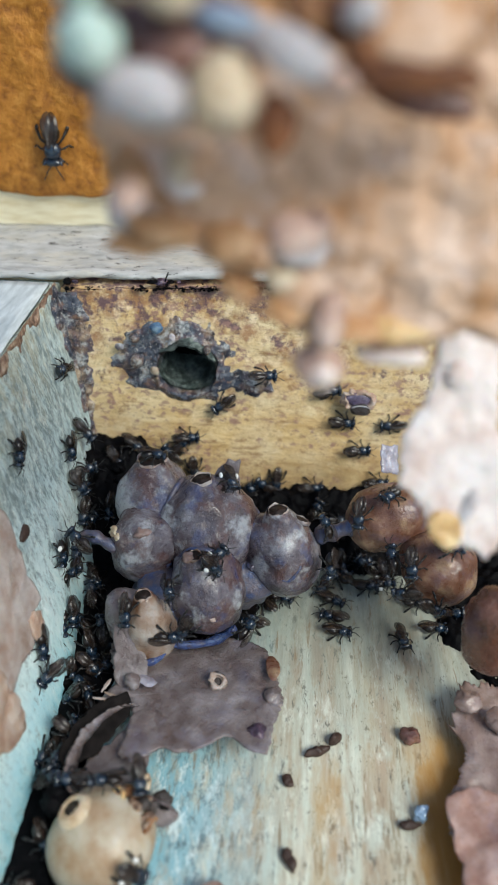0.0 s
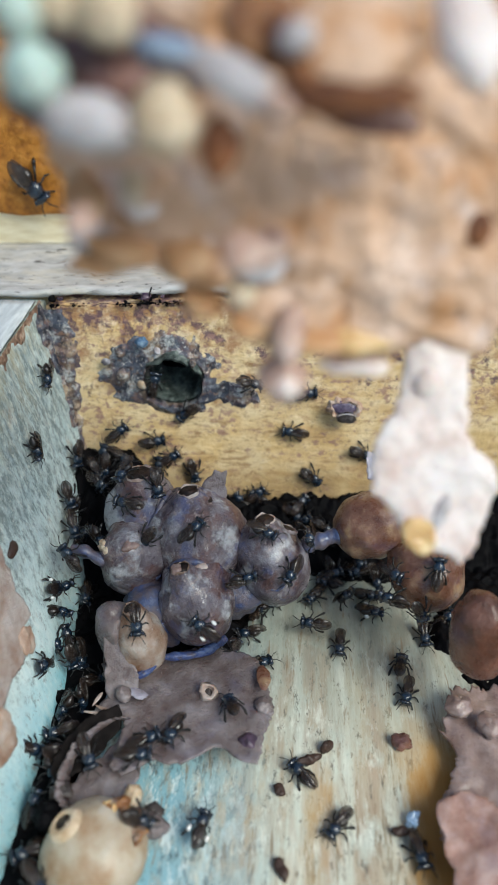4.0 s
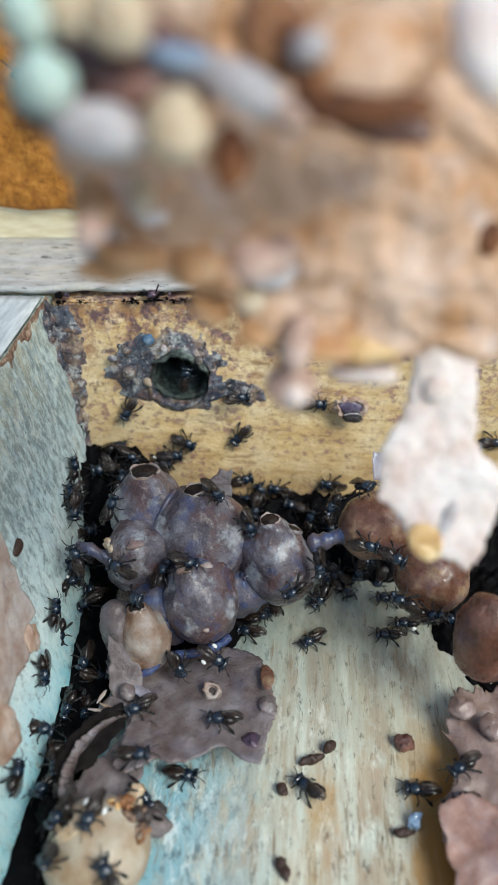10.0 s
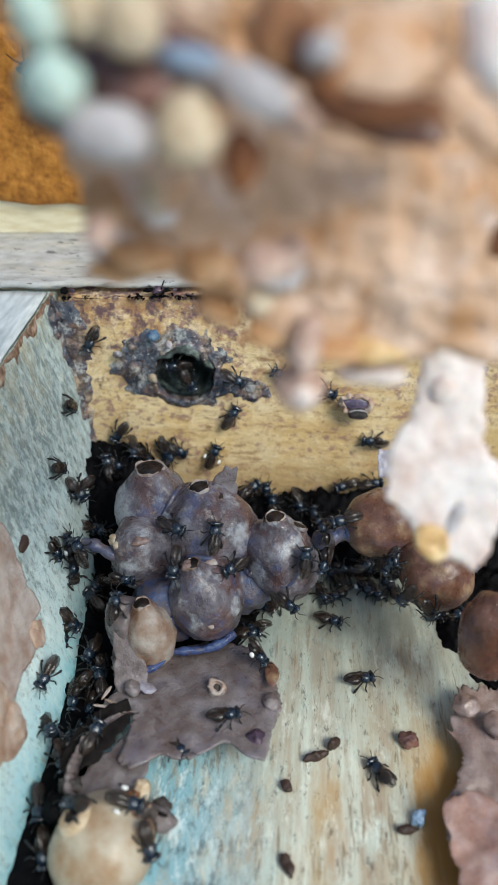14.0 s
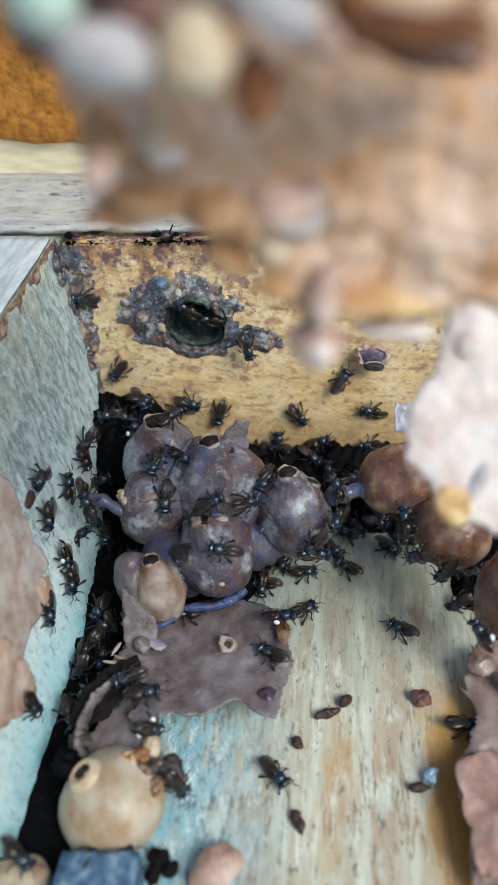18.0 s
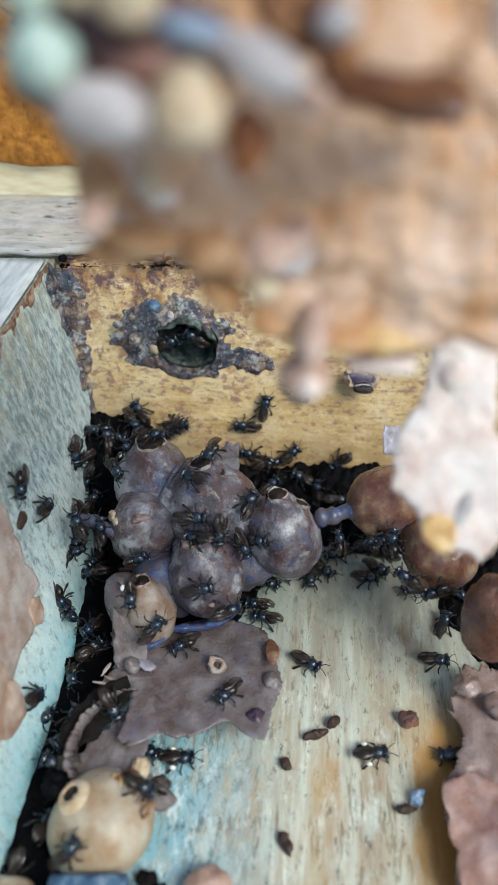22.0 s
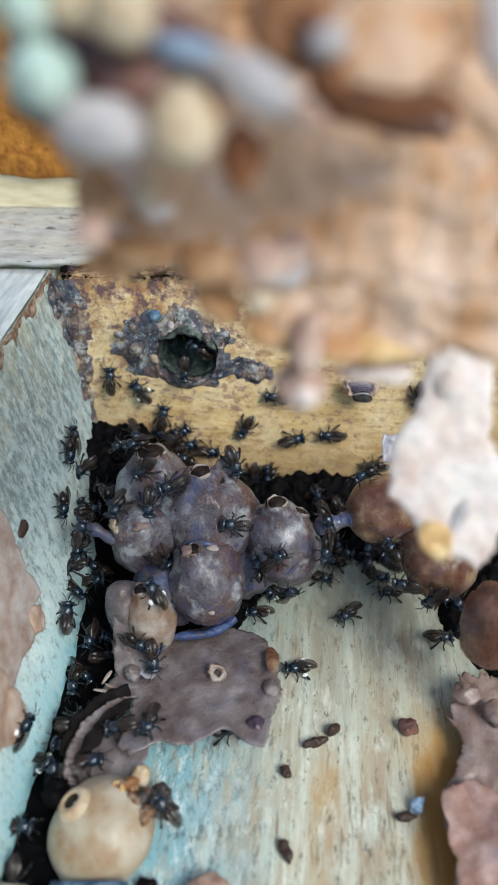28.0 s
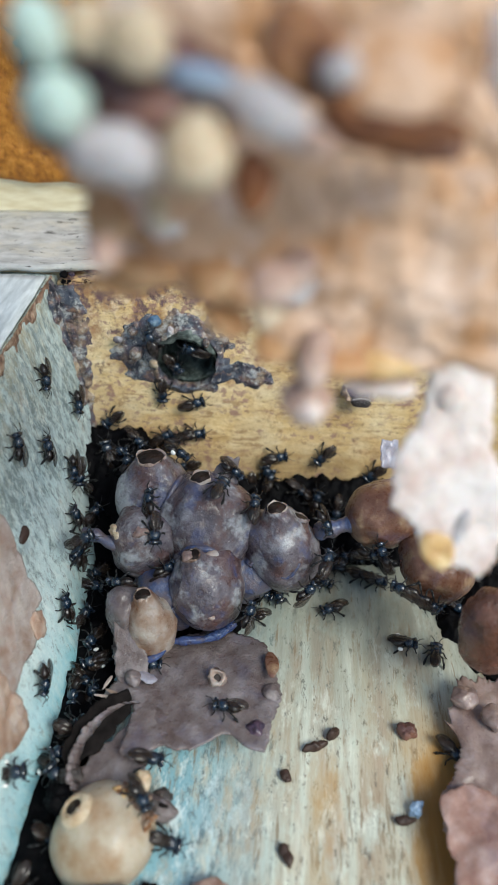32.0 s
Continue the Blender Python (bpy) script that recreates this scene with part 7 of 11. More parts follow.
    crawl(bees[13], [(0,152,-153,227,-6,-2,-134), (0.23,147,-152,225,-19,-6,173), (0.47,142,-151,224,-25,-18,120), (1,131,-150,220,-17,-30,63), (1.35,67,-144,218,7,-17,99), (2,-52,-132,214,33,-19,136), (2.35,-27,-156,206,33,-22,88), (3,18,-200,190,34,-23,40), (4.05,-1,-184,195,6,14,-18), (6,-36,-155,205,-40,4,-86), (7,-43,-138,210,-35,2,-77), (7.35,-51,-162,201,-47,-33,-143), (8,-66,-206,184,-1,-50,116), (8.35,-54,-203,172,67,-40,40), (9,-32,-196,150,89,3,9), (9.35,4,-197,132,81,59,27), (10,71,-197,99,-123,63,-159), (11,62,-210,100,-102,15,-129), (12,31,-229,111,-96,15,-168), (12.23,28,-229,111,-85,71,-174), (12.47,25,-229,111,97,53,-6), (13,18,-229,110,108,-3,-15), (14.05,27,-228,112,86,43,-19), (16,43,-225,116,-6,71,-98), (17,37,-226,106,-111,83,170), (17.35,37,-231,69,39,43,6), (18,36,-239,0,6,-1,41), (19,54,-259,-1,4,-2,-3), (20,32,-285,0,-3,4,10), (21,29,-291,0,-3,3,1), (22,58,-292,-2,-2,0,-22), (23,-4,-194,0,-6,2,-3), (23.35,58,-212,0,-3,2,-66), (24,173,-244,0,-1,4,-130), (25,155,-199,0,-1,0,160), (28,114,-191,1,2,0,-140), (28.35,113,-221,0,0,-2,-65), (29,109,-276,0,-3,-1,9), (30,187,-325,1,0,3,-25), (31,249,-399,0,-3,-1,-47), (32,247,-392,0,-2,2,-42)])
    crawl(bees[14], [(0,116,-162,201,11,50,-103), (1,106,-153,200,6,55,-136), (2,75,-160,169,-44,41,-179), (2.35,70,-163,172,-42,13,-134), (3,61,-167,180,-59,-10,-92), (6,52,-186,186,-33,37,-88), (6.35,80,-160,198,0,19,-123), (7,132,-112,219,35,23,-161), (7.35,136,-130,217,-13,14,165), (8,143,-165,213,-49,-15,147), (8.35,144,-88,176,15,-59,77), (9,145,54,106,83,-16,5), (10,355,85,181,75,9,2), (11,21,69,187,82,12,0), (12,46,69,184,80,30,-3), (12.35,60,45,143,27,29,-35), (13,86,1,67,-15,7,-54), (14.05,92,-19,44,6,32,-87), (16,102,-56,2,10,64,-125), (16.23,100,-62,2,37,40,-56), (16.47,97,-68,1,26,14,-14), (17,92,-81,0,1,1,30), (18,34,-170,-1,-3,0,18), (19,73,-143,0,2,1,37), (20,62,-151,0,0,0,45), (21,70,-145,0,1,-1,70), (21.23,67,-143,0,2,0,16), (21.47,64,-142,0,1,2,-38), (22,58,-140,1,0,2,-92), (23,59,-173,0,0,1,-64), (23.35,71,-173,0,0,0,-121), (24,92,-173,-1,1,-1,-178), (24.23,74,-172,-1,3,-1,124), (24.47,56,-170,-1,4,0,65), (25,15,-168,-2,4,2,7), (26.05,41,-116,16,-1,43,-36), (28,90,-19,50,-64,57,-128), (28.35,83,-56,33,13,45,-4), (29,71,-124,1,2,-1,52), (30,95,-49,5,43,-30,-21), (31,144,-65,21,62,-15,13), (32,144,-65,21,62,9,0)])
    crawl(bees[15], [(0,187,-225,173,26,40,-96), (1,185,-226,171,43,4,-48), (1.35,205,-253,173,57,23,-79), (2,244,-302,177,59,47,-113), (2.35,241,-258,115,36,15,-79), (3,236,-177,0,0,2,-38), (4.05,245,-185,2,11,20,-85), (6,261,-201,5,3,40,-139), (7,226,-231,0,5,2,167), (7.35,237,-216,1,-18,-24,106), (8,256,-187,3,2,-54,28), (8.35,286,-155,14,35,-40,-73), (9,342,-97,34,21,-16,-142), (10,261,-158,3,42,10,-168), (11,261,-158,3,42,10,-168), (12,261,-158,3,42,12,-170), (13,261,-158,3,42,10,-168), (16,261,-158,3,43,9,-167), (17,261,-158,3,43,9,-167), (18,261,-158,3,43,9,-167), (19,261,-158,3,43,9,-167), (20,261,-158,3,43,9,-167), (21,261,-158,3,43,8,-166), (22,215,-148,0,0,1,-165), (23,188,-162,0,1,0,-92), (24,153,-130,0,1,-1,-14), (25,179,-147,-1,0,1,-89), (26.05,180,-145,-1,0,1,-134), (28,181,-140,-1,-1,0,-178), (28.35,183,-124,0,-1,1,136), (29,188,-95,1,-1,1,90), (29.23,187,-60,23,-33,14,136), (29.47,185,-25,46,-49,45,177), (30,182,55,97,-8,73,-96), (30.35,182,9,63,-15,36,-132), (31,181,-77,0,0,2,-156), (32,92,-173,-1,1,-1,-158)])
    crawl(bees[16], [(0,229,-211,195,20,11,9), (1,176,-189,192,37,-13,-43), (2,194,-209,186,23,46,-96), (2.35,206,-212,188,37,25,-36), (3,228,-217,193,27,4,13), (3.7,231,-222,185,25,-37,49), (4.4,234,-228,177,-30,-60,129), (6,240,-240,158,-73,-30,-163), (6.35,215,-227,161,-69,-28,151), (7,167,-202,167,-68,-24,107), (8,167,-202,167,-70,-14,111), (9,167,-202,167,-70,6,118), (9.23,169,-202,171,-67,61,145), (9.47,171,-201,174,63,59,-65), (10,176,-200,183,65,5,-39), (11,229,-230,182,46,2,14), (12,167,-202,167,58,-51,-38), (13,167,-202,167,59,-49,-39), (16,167,-202,167,45,-62,-22), (17,167,-202,167,-21,-69,49), (18,167,-202,167,-67,-32,103), (18.35,155,-192,178,6,-47,29), (19,134,-173,198,48,-5,-16), (20,190,-196,194,14,24,-87), (20.35,193,-212,180,-48,17,-163), (21,200,-243,155,-69,-38,149), (22,167,-202,167,-63,-42,97), (22.35,167,-202,167,48,-59,-27), (23,167,-202,167,70,3,-65), (23.35,199,-212,159,38,43,-52), (24,259,-229,146,-56,77,-114), (24.35,250,-233,136,-112,33,-164), (25,234,-241,119,-123,-16,-166), (26.05,210,-227,136,-93,-17,152), (28,167,-202,167,-70,1,116), (29,167,-202,167,-70,3,117), (30,167,-202,167,-70,-2,115), (31,167,-202,167,-69,19,123), (32,160,-191,158,-93,-35,116)])
    crawl(bees[17], [(0,-80,-229,173,47,-17,44), (0.35,-68,-240,166,24,-42,93), (1,-46,-261,153,-18,-39,159), (2,-30,-256,130,61,-16,79), (2.35,-18,-244,139,76,-12,21), (3,4,-220,156,81,2,-34), (4.05,-29,-229,163,90,-2,21), (6,-89,-245,175,91,-11,75), (6.35,-90,-240,176,39,-9,92), (7,-93,-232,177,-11,4,101), (7.35,-109,-225,174,32,-15,54), (8,-140,-212,169,75,4,8), (9,-111,-223,176,13,-15,-11), (10,-112,-231,176,19,23,9), (10.35,-114,-236,176,20,30,-43), (11,-117,-246,176,13,35,-98), (12,-114,-223,176,-10,18,-179), (12.23,-126,-223,175,-16,41,-131), (12.47,-137,-223,175,11,59,-60), (13,-164,-224,174,45,46,18), (13.7,-142,-233,171,-4,48,-64), (14.4,-120,-242,169,-20,18,-120), (16,-69,-262,164,-6,-12,-165), (17,-68,-280,156,-29,-7,-168), (18,-78,-273,163,-39,-17,-170), (18.23,-81,-276,161,-10,-57,131), (18.47,-85,-279,159,56,-41,37), (19,-92,-286,155,60,4,-5), (20,-99,-276,165,53,32,-13), (20.35,-95,-271,167,-17,30,-106), (21,-87,-262,172,-33,-28,-158), (22,-100,-235,175,-3,12,154), (22.35,-106,-229,176,-25,-21,141), (23,-117,-217,176,-48,-56,141), (23.23,-119,-214,181,62,-62,16), (23.47,-122,-211,186,78,-13,-18), (24,-128,-204,197,65,36,-44), (24.35,-120,-210,190,3,56,-146), (25,-106,-222,178,-21,15,143), (26.05,-129,-208,187,-26,34,-161), (28,-173,-183,202,-5,46,-90), (28.35,-168,-193,197,45,29,-6), (29,-161,-211,187,44,-13,46), (30,-66,-128,221,7,39,21), (31,-71,-140,224,2,29,11), (32,-70,-122,224,-2,40,1)])
    crawl(bees[18], [(0,-88,-255,177,23,53,15), (0.35,-93,-261,174,11,39,-35), (1,-101,-271,170,16,22,-74), (2,-109,-287,151,4,43,-88), (2.35,-94,-291,147,-50,11,-151), (3,-66,-299,139,-60,-45,176), (6,-95,-294,142,-49,9,173), (6.35,-79,-280,147,-37,35,-108), (7,-49,-255,156,-6,26,-18), (7.35,-48,-259,154,25,15,34), (8,-46,-265,150,37,-14,74), (8.35,-72,-265,153,40,-24,27), (9,-121,-264,159,50,-29,-23), (10,-64,-307,82,34,26,-20), (10.35,-54,-298,67,15,24,-102), (11,-37,-281,39,13,6,-175), (11.35,-39,-282,39,13,-5,-128), (12,-43,-284,39,4,-12,-81), (12.35,-33,-291,41,-5,-8,-35), (13,-16,-304,44,-9,2,9), (14.05,-19,-292,64,-22,45,-31), (16,-26,-270,102,-92,54,-121), (16.35,-42,-285,106,50,56,5), (17,-73,-311,114,79,-5,12), (17.35,-45,-306,93,33,-2,13), (18,5,-296,54,-13,0,12), (18.35,9,-324,35,-7,-4,-38), (19,16,-377,-1,1,-2,-87), (19.35,33,-407,-1,0,-2,-44), (20,63,-461,0,1,-1,0), (21,98,-457,0,-1,-1,0), (22,-98,-447,1,-4,-1,9), (23,-80,-473,0,1,0,43), (23.35,-130,-465,19,12,-19,115), (24,-222,-450,56,-7,-34,-162), (24.35,-240,-442,43,-15,4,-109), (25,-274,-427,19,13,32,-48), (28,-254,-469,16,-11,-8,-12), (29,-254,-469,16,-12,-5,0), (30,-254,-469,16,-11,-7,-8), (31,-254,-469,16,-9,-10,-22), (32,-254,-469,16,-6,-12,-38)])
    crawl(bees[19], [(0,-127,-274,147,56,0,-78), (0.35,-149,-241,169,53,-14,-35), (1,-191,-180,209,40,-21,13), (2,-151,-165,219,10,-47,44), (2.35,-156,-158,224,39,9,-4), (3,-166,-144,234,6,66,-64), (6,-127,-126,227,-31,11,-51), (6.35,-131,-132,228,-37,-8,-109), (7,-138,-144,230,-23,-23,-171), (7.35,-148,-144,231,-26,18,-130), (8,-167,-145,233,10,47,-69), (8.35,-171,-132,236,-5,25,-130), (9,-177,-106,242,6,2,-179), (9.35,-191,-123,228,-21,-16,128), (10,-218,-154,203,-22,-49,71), (10.35,-217,-150,209,40,-29,-23), (11,-214,-142,221,38,21,-74), (12,-181,-205,201,-8,23,-82), (13,-150,-184,194,47,-12,-27), (16,-124,-202,202,20,51,-72), (17,-154,-194,190,-9,38,-101), (17.35,-152,-184,197,-23,23,-56), (18,-148,-166,211,-44,21,-12), (18.35,-134,-181,205,8,8,4), (19,-108,-209,195,55,-13,5), (20,-131,-242,156,-26,-44,57), (21,-108,-209,194,-46,-36,147), (21.35,-108,-209,195,29,-50,50), (22,-107,-208,196,56,-1,-3), (23,-95,-201,205,55,-2,7), (23.35,-95,-196,212,39,-30,48), (24,-95,-186,225,1,-35,105), (24.35,-88,-188,222,33,-14,47), (25,-75,-191,214,34,21,2), (25.7,-71,-193,209,-3,42,-60), (26.4,-67,-194,203,-41,21,-123), (28,-58,-198,189,-45,-16,-166), (28.35,-57,-203,181,-53,7,-119), (29,-53,-213,166,-41,28,-69), (29.35,-55,-235,162,19,34,10), (30,-58,-275,154,44,-11,62), (30.35,-79,-255,162,9,-13,99), (31,-116,-217,176,-21,4,130), (32,-168,-168,204,-59,-22,102)])
    crawl(bees[20], [(0,-181,-301,129,33,42,-93), (1,-198,-286,133,-7,26,-57), (2,-118,-174,228,10,25,-100), (2.23,-110,-177,227,-17,7,-154), (2.47,-101,-180,225,-20,-24,161), (3,-83,-188,220,8,-46,98), (4.05,-91,-198,205,-3,-26,46), (6,-108,-217,178,-26,-21,-3), (6.35,-102,-212,186,-23,-33,67), (7,-92,-203,202,-37,-38,146), (8,-109,-200,206,-54,11,177), (8.35,-125,-192,206,-16,-51,121), (9,-155,-178,205,68,-21,23), (10,-85,-149,233,19,43,8), (11,-87,-164,231,27,-6,71), (11.35,-76,-167,225,30,24,11), (12,-57,-173,212,-1,37,-65), (13,-76,-224,175,-31,44,-97), (14.05,-56,-219,158,-60,1,-135), (16,-20,-210,125,-63,-48,-159), (17,-65,-248,164,-14,-21,-172), (17.35,-62,-232,170,37,-31,103), (18,-56,-203,182,58,12,38), (19,-54,-185,202,42,4,19), (20,-60,-232,164,15,18,5), (20.23,-58,-226,165,-23,36,-51), (20.47,-56,-220,167,-60,16,-107), (21,-52,-206,170,-69,-21,-145), (21.35,-60,-210,174,-58,25,-128), (22,-76,-217,180,-11,59,-79), (22.35,-77,-216,183,-54,11,-146), (23,-79,-214,188,-36,-45,168), (24,35,-226,140,-91,-51,-151), (25,-38,-179,191,-66,-9,-133), (26.05,-22,-194,180,-92,-66,-165), (28,9,-221,160,59,-52,-1), (29,37,-197,185,37,10,22), (30,53,-222,122,78,-29,24), (31,57,-218,108,97,-35,38), (32,46,-225,115,83,-37,29)])
    crawl(bees[21], [(0,-105,-304,117,-44,62,-171), (0.35,-92,-306,115,113,41,6), (1,-68,-309,112,96,-33,30), (1.35,-66,-323,93,42,-59,51), (2,-63,-348,57,-42,-53,105), (2.35,-58,-361,56,-10,-27,55), (3,-47,-386,54,-6,8,26), (3.7,-35,-372,55,-8,15,83), (4.4,-23,-359,56,-2,20,143), (6,4,-329,58,6,18,-157), (7,-47,-386,54,5,-9,-147), (8,-47,-386,54,5,-9,-143), (9,-47,-386,54,7,-7,-159), (10,-47,-386,54,9,-4,180), (10.35,-71,-380,53,1,-8,-100), (11,-118,-371,51,-4,-1,-21), (12,-78,-381,54,-2,1,-22), (12.35,-88,-374,53,-1,-4,-63), (13,-108,-360,50,2,-7,-104), (14.05,-101,-438,42,-10,-13,-34), (16,-88,-584,27,-19,-5,36), (16.35,-93,-561,38,29,11,-18), (17,-103,-518,60,55,58,-59), (18,-103,-519,51,33,61,-22), (19,-160,-535,83,-11,14,-56), (19.35,-167,-551,75,-36,19,-125), (20,-178,-581,62,-50,-1,170), (20.35,-185,-573,67,-40,32,-142), (21,-197,-557,77,2,41,-70), (21.35,-195,-565,71,35,2,-15), (22,-190,-580,59,23,-46,32), (22.35,-185,-576,64,-30,-34,121), (23,-176,-569,73,-32,8,174), (23.35,-176,-568,74,-8,30,-119), (24,-176,-565,75,22,15,-49), (24.35,-165,-573,65,52,1,3), (25,-146,-588,47,62,-30,48), (28,-107,-519,54,2,-39,145), (28.35,-111,-520,61,18,-6,74), (29,-118,-520,73,-6,21,6), (30,-134,-524,71,-5,41,3), (31,-133,-518,69,-19,35,-6), (32,-136,-460,50,0,22,11)])
    crawl(bees[22], [(0,-131,-306,105,86,4,8), (0.35,-138,-301,118,37,40,-19), (1,-151,-291,144,-36,34,-74), (2,-127,-300,122,-45,46,-95), (3,-41,-290,97,-117,58,-149), (4.05,-40,-288,99,102,53,66), (6,-37,-285,103,93,-11,50), (6.35,-5,-261,115,101,43,39), (7,56,-218,136,-51,82,-126), (8,35,-226,140,127,89,65), (9,35,-226,140,-93,80,-155), (10,35,-226,140,-91,26,-152), (10.23,20,-237,133,-73,-29,-166), (10.47,5,-249,125,5,-63,119), (11,-29,-275,109,66,-20,61), (11.35,-57,-249,142,74,32,12), (12,-108,-202,203,5,57,-90), (12.35,-102,-204,201,60,14,-12), (13,-92,-208,195,47,-44,34), (16,-70,-183,216,20,-41,117), (17,-85,-230,174,-7,-46,117), (18,-93,-213,188,38,-35,17), (18.35,-89,-209,193,39,23,-28), (19,-82,-203,202,-27,51,-117), (19.35,-85,-211,194,-26,18,-145), (20,-91,-225,180,-9,-10,-173), (20.35,-82,-201,195,-19,-3,-123), (21,-65,-157,222,-21,9,-73), (21.35,-56,-164,214,29,15,2), (22,-41,-177,198,51,-29,63), (23,-53,-168,213,30,12,7), (24,5,-149,206,-5,-10,3), (24.35,-14,-145,209,18,-12,76), (25,-50,-137,214,22,-34,151), (25.7,-53,-132,218,-8,-10,-156), (26.4,-56,-128,222,-11,26,-114), (28,-63,-117,231,24,51,-50), (29,-54,-127,214,-31,20,-27), (29.35,-53,-132,215,-41,-8,-76), (30,-53,-140,217,-25,-33,-131), (30.35,-76,-161,214,10,-62,132), (31,-118,-200,207,46,-33,35), (32,-81,-164,229,22,-3,72)])
    crawl(bees[23], [(0,17,-141,-1,0,0,-18), (0.35,7,-140,-1,-1,3,-58), (1,-11,-139,-1,-4,5,-99), (2,25,-158,-2,1,4,-99), (2.35,49,-163,-1,0,2,-150), (3,92,-173,-1,1,0,160), (4.05,74,-189,32,-59,2,178), (6,41,-219,92,-117,19,-175), (7,77,-193,117,-90,11,-127), (8,72,-195,101,-102,68,-142), (9,38,-202,182,19,29,-21), (10,63,-202,161,-31,69,-60), (10.23,63,-202,161,66,41,46), (10.47,63,-202,161,72,-13,67), (11,63,-202,161,46,-64,104), (12,37,-169,206,9,-40,83), (13,61,-167,180,53,-33,116), (16,61,-167,180,50,-38,121), (17,61,-167,180,46,-43,127), (18,61,-167,180,43,-47,132), (19,61,-167,180,41,-48,135), (19.35,61,-174,179,63,3,80), (20,62,-186,178,29,49,19), (20.35,93,-184,171,72,30,14), (21,151,-180,159,111,19,-2), (21.23,153,-181,156,84,-27,-21), (21.47,155,-182,153,43,-77,-7), (22,159,-184,147,-106,-49,117), (22.23,157,-179,163,-113,7,134), (22.47,156,-175,180,-100,62,155), (23,152,-165,217,32,57,-66), (24,162,-191,171,68,54,-79), (25,162,-188,176,65,31,-67), (28,124,-122,219,30,20,-149), (28.35,113,-131,203,25,-22,-87), (29,92,-147,174,-20,-30,-5), (29.35,123,-178,166,35,-7,-36), (30,180,-235,151,79,29,-38), (31,183,-237,151,82,27,-31), (32,196,-243,141,85,45,-9)])
    crawl(bees[24], [(0,-342,5,307,-77,-16,-97), (1,-342,6,306,3,-78,173), (1.35,-343,5,310,-77,-50,-105), (2,-344,6,318,-84,-10,-93), (3,-346,13,323,-80,55,-82), (6,-340,-4,297,-78,57,-85), (6.35,-326,3,267,29,38,-3), (7,-313,49,185,71,-16,-3), (7.35,-312,48,178,90,48,18), (8,-311,46,166,-150,53,139), (9,-311,26,196,85,53,28), (9.35,-308,-15,203,103,0,63), (10,-315,-55,192,87,-54,97), (10.35,-311,-35,194,83,-22,64), (11,-308,21,182,63,3,33), (12,-329,49,175,76,-1,8), (12.35,-302,50,176,67,61,-11), (13,-253,54,178,-75,54,-160), (16,-309,49,185,-35,55,-121), (16.35,-305,50,185,53,51,-27), (17,-299,52,186,76,5,3), (17.23,-297,39,179,42,48,-36), (17.47,-295,26,173,-34,41,-115), (18,-290,-4,157,-60,-5,-146), (18.35,-299,-10,160,-24,31,-108), (19,-309,-42,180,34,28,-49), (19.35,-301,-46,170,5,46,-108), (20,-294,-38,137,-29,33,-173), (21,-306,-87,167,49,46,-73), (22,-311,-71,178,-26,63,-79), (23,-312,-77,179,-83,52,-86), (23.35,-311,-87,173,14,61,21), (24,-309,-103,163,41,16,59), (24.35,-297,-73,153,48,44,-4), (25,-268,-35,152,7,55,-103), (26.05,-270,-44,141,-48,22,-151), (28,-275,-60,119,-70,-25,-161), (29,-297,-59,126,-62,11,142), (30,-297,-59,126,-59,27,152), (31,-297,-59,126,-62,-7,133), (32,-297,-59,126,-62,11,142)])
    crawl(bees[25], [(0,-308,-8,204,34,44,-18), (1,-324,3,229,-72,39,-82), (1.35,-323,11,230,-96,1,-137), (2,-333,57,210,-79,-40,171), (2.35,-313,26,206,13,-72,69), (3,-292,16,164,60,-26,11), (4.05,-269,30,169,25,-67,59), (6,-227,56,179,-67,-48,162), (6.35,-246,35,170,36,-57,43), (7,-280,-2,155,53,-1,3), (8,-137,45,129,76,-1,3), (8.35,-137,45,131,68,49,-14), (9,-136,46,133,-43,70,-133), (10,-27,10,74,-5,48,-108), (11,-41,17,81,-6,27,-90), (12,-47,16,82,-25,52,-98), (12.35,-45,17,81,30,29,-6), (13,-43,18,81,23,-16,47), (16,-57,48,122,75,-13,8), (16.23,-54,47,120,50,-68,40), (16.47,-52,47,118,-72,-47,169), (17,-46,46,113,-80,11,-175), (17.35,-26,49,120,-54,64,-141), (18,11,54,133,58,49,-22), (19,-23,66,185,74,-10,1), (19.35,-21,64,177,68,35,-13), (20,-17,60,162,16,71,-70), (20.35,-3,63,169,-73,41,-164), (21,22,68,182,-82,-10,-180), (22,18,78,215,-73,-42,169), (22.35,28,78,217,55,-61,31), (23,46,80,221,72,6,1), (23.23,52,80,221,63,-49,24), (23.47,57,80,220,-49,-63,145), (24,69,80,218,-72,-10,-179), (24.35,44,88,253,-72,35,-167), (25,-3,101,317,-34,76,-121), (26.05,-7,92,281,-73,41,-167), (28,-14,75,216,-76,2,-179), (29,0,76,216,-78,11,-172), (29.35,-3,75,212,-49,66,-134), (30,-9,72,204,62,45,-15), (31,71,67,166,79,29,-1), (31.35,71,63,151,36,72,-50), (32,70,55,124,-63,46,-155)])
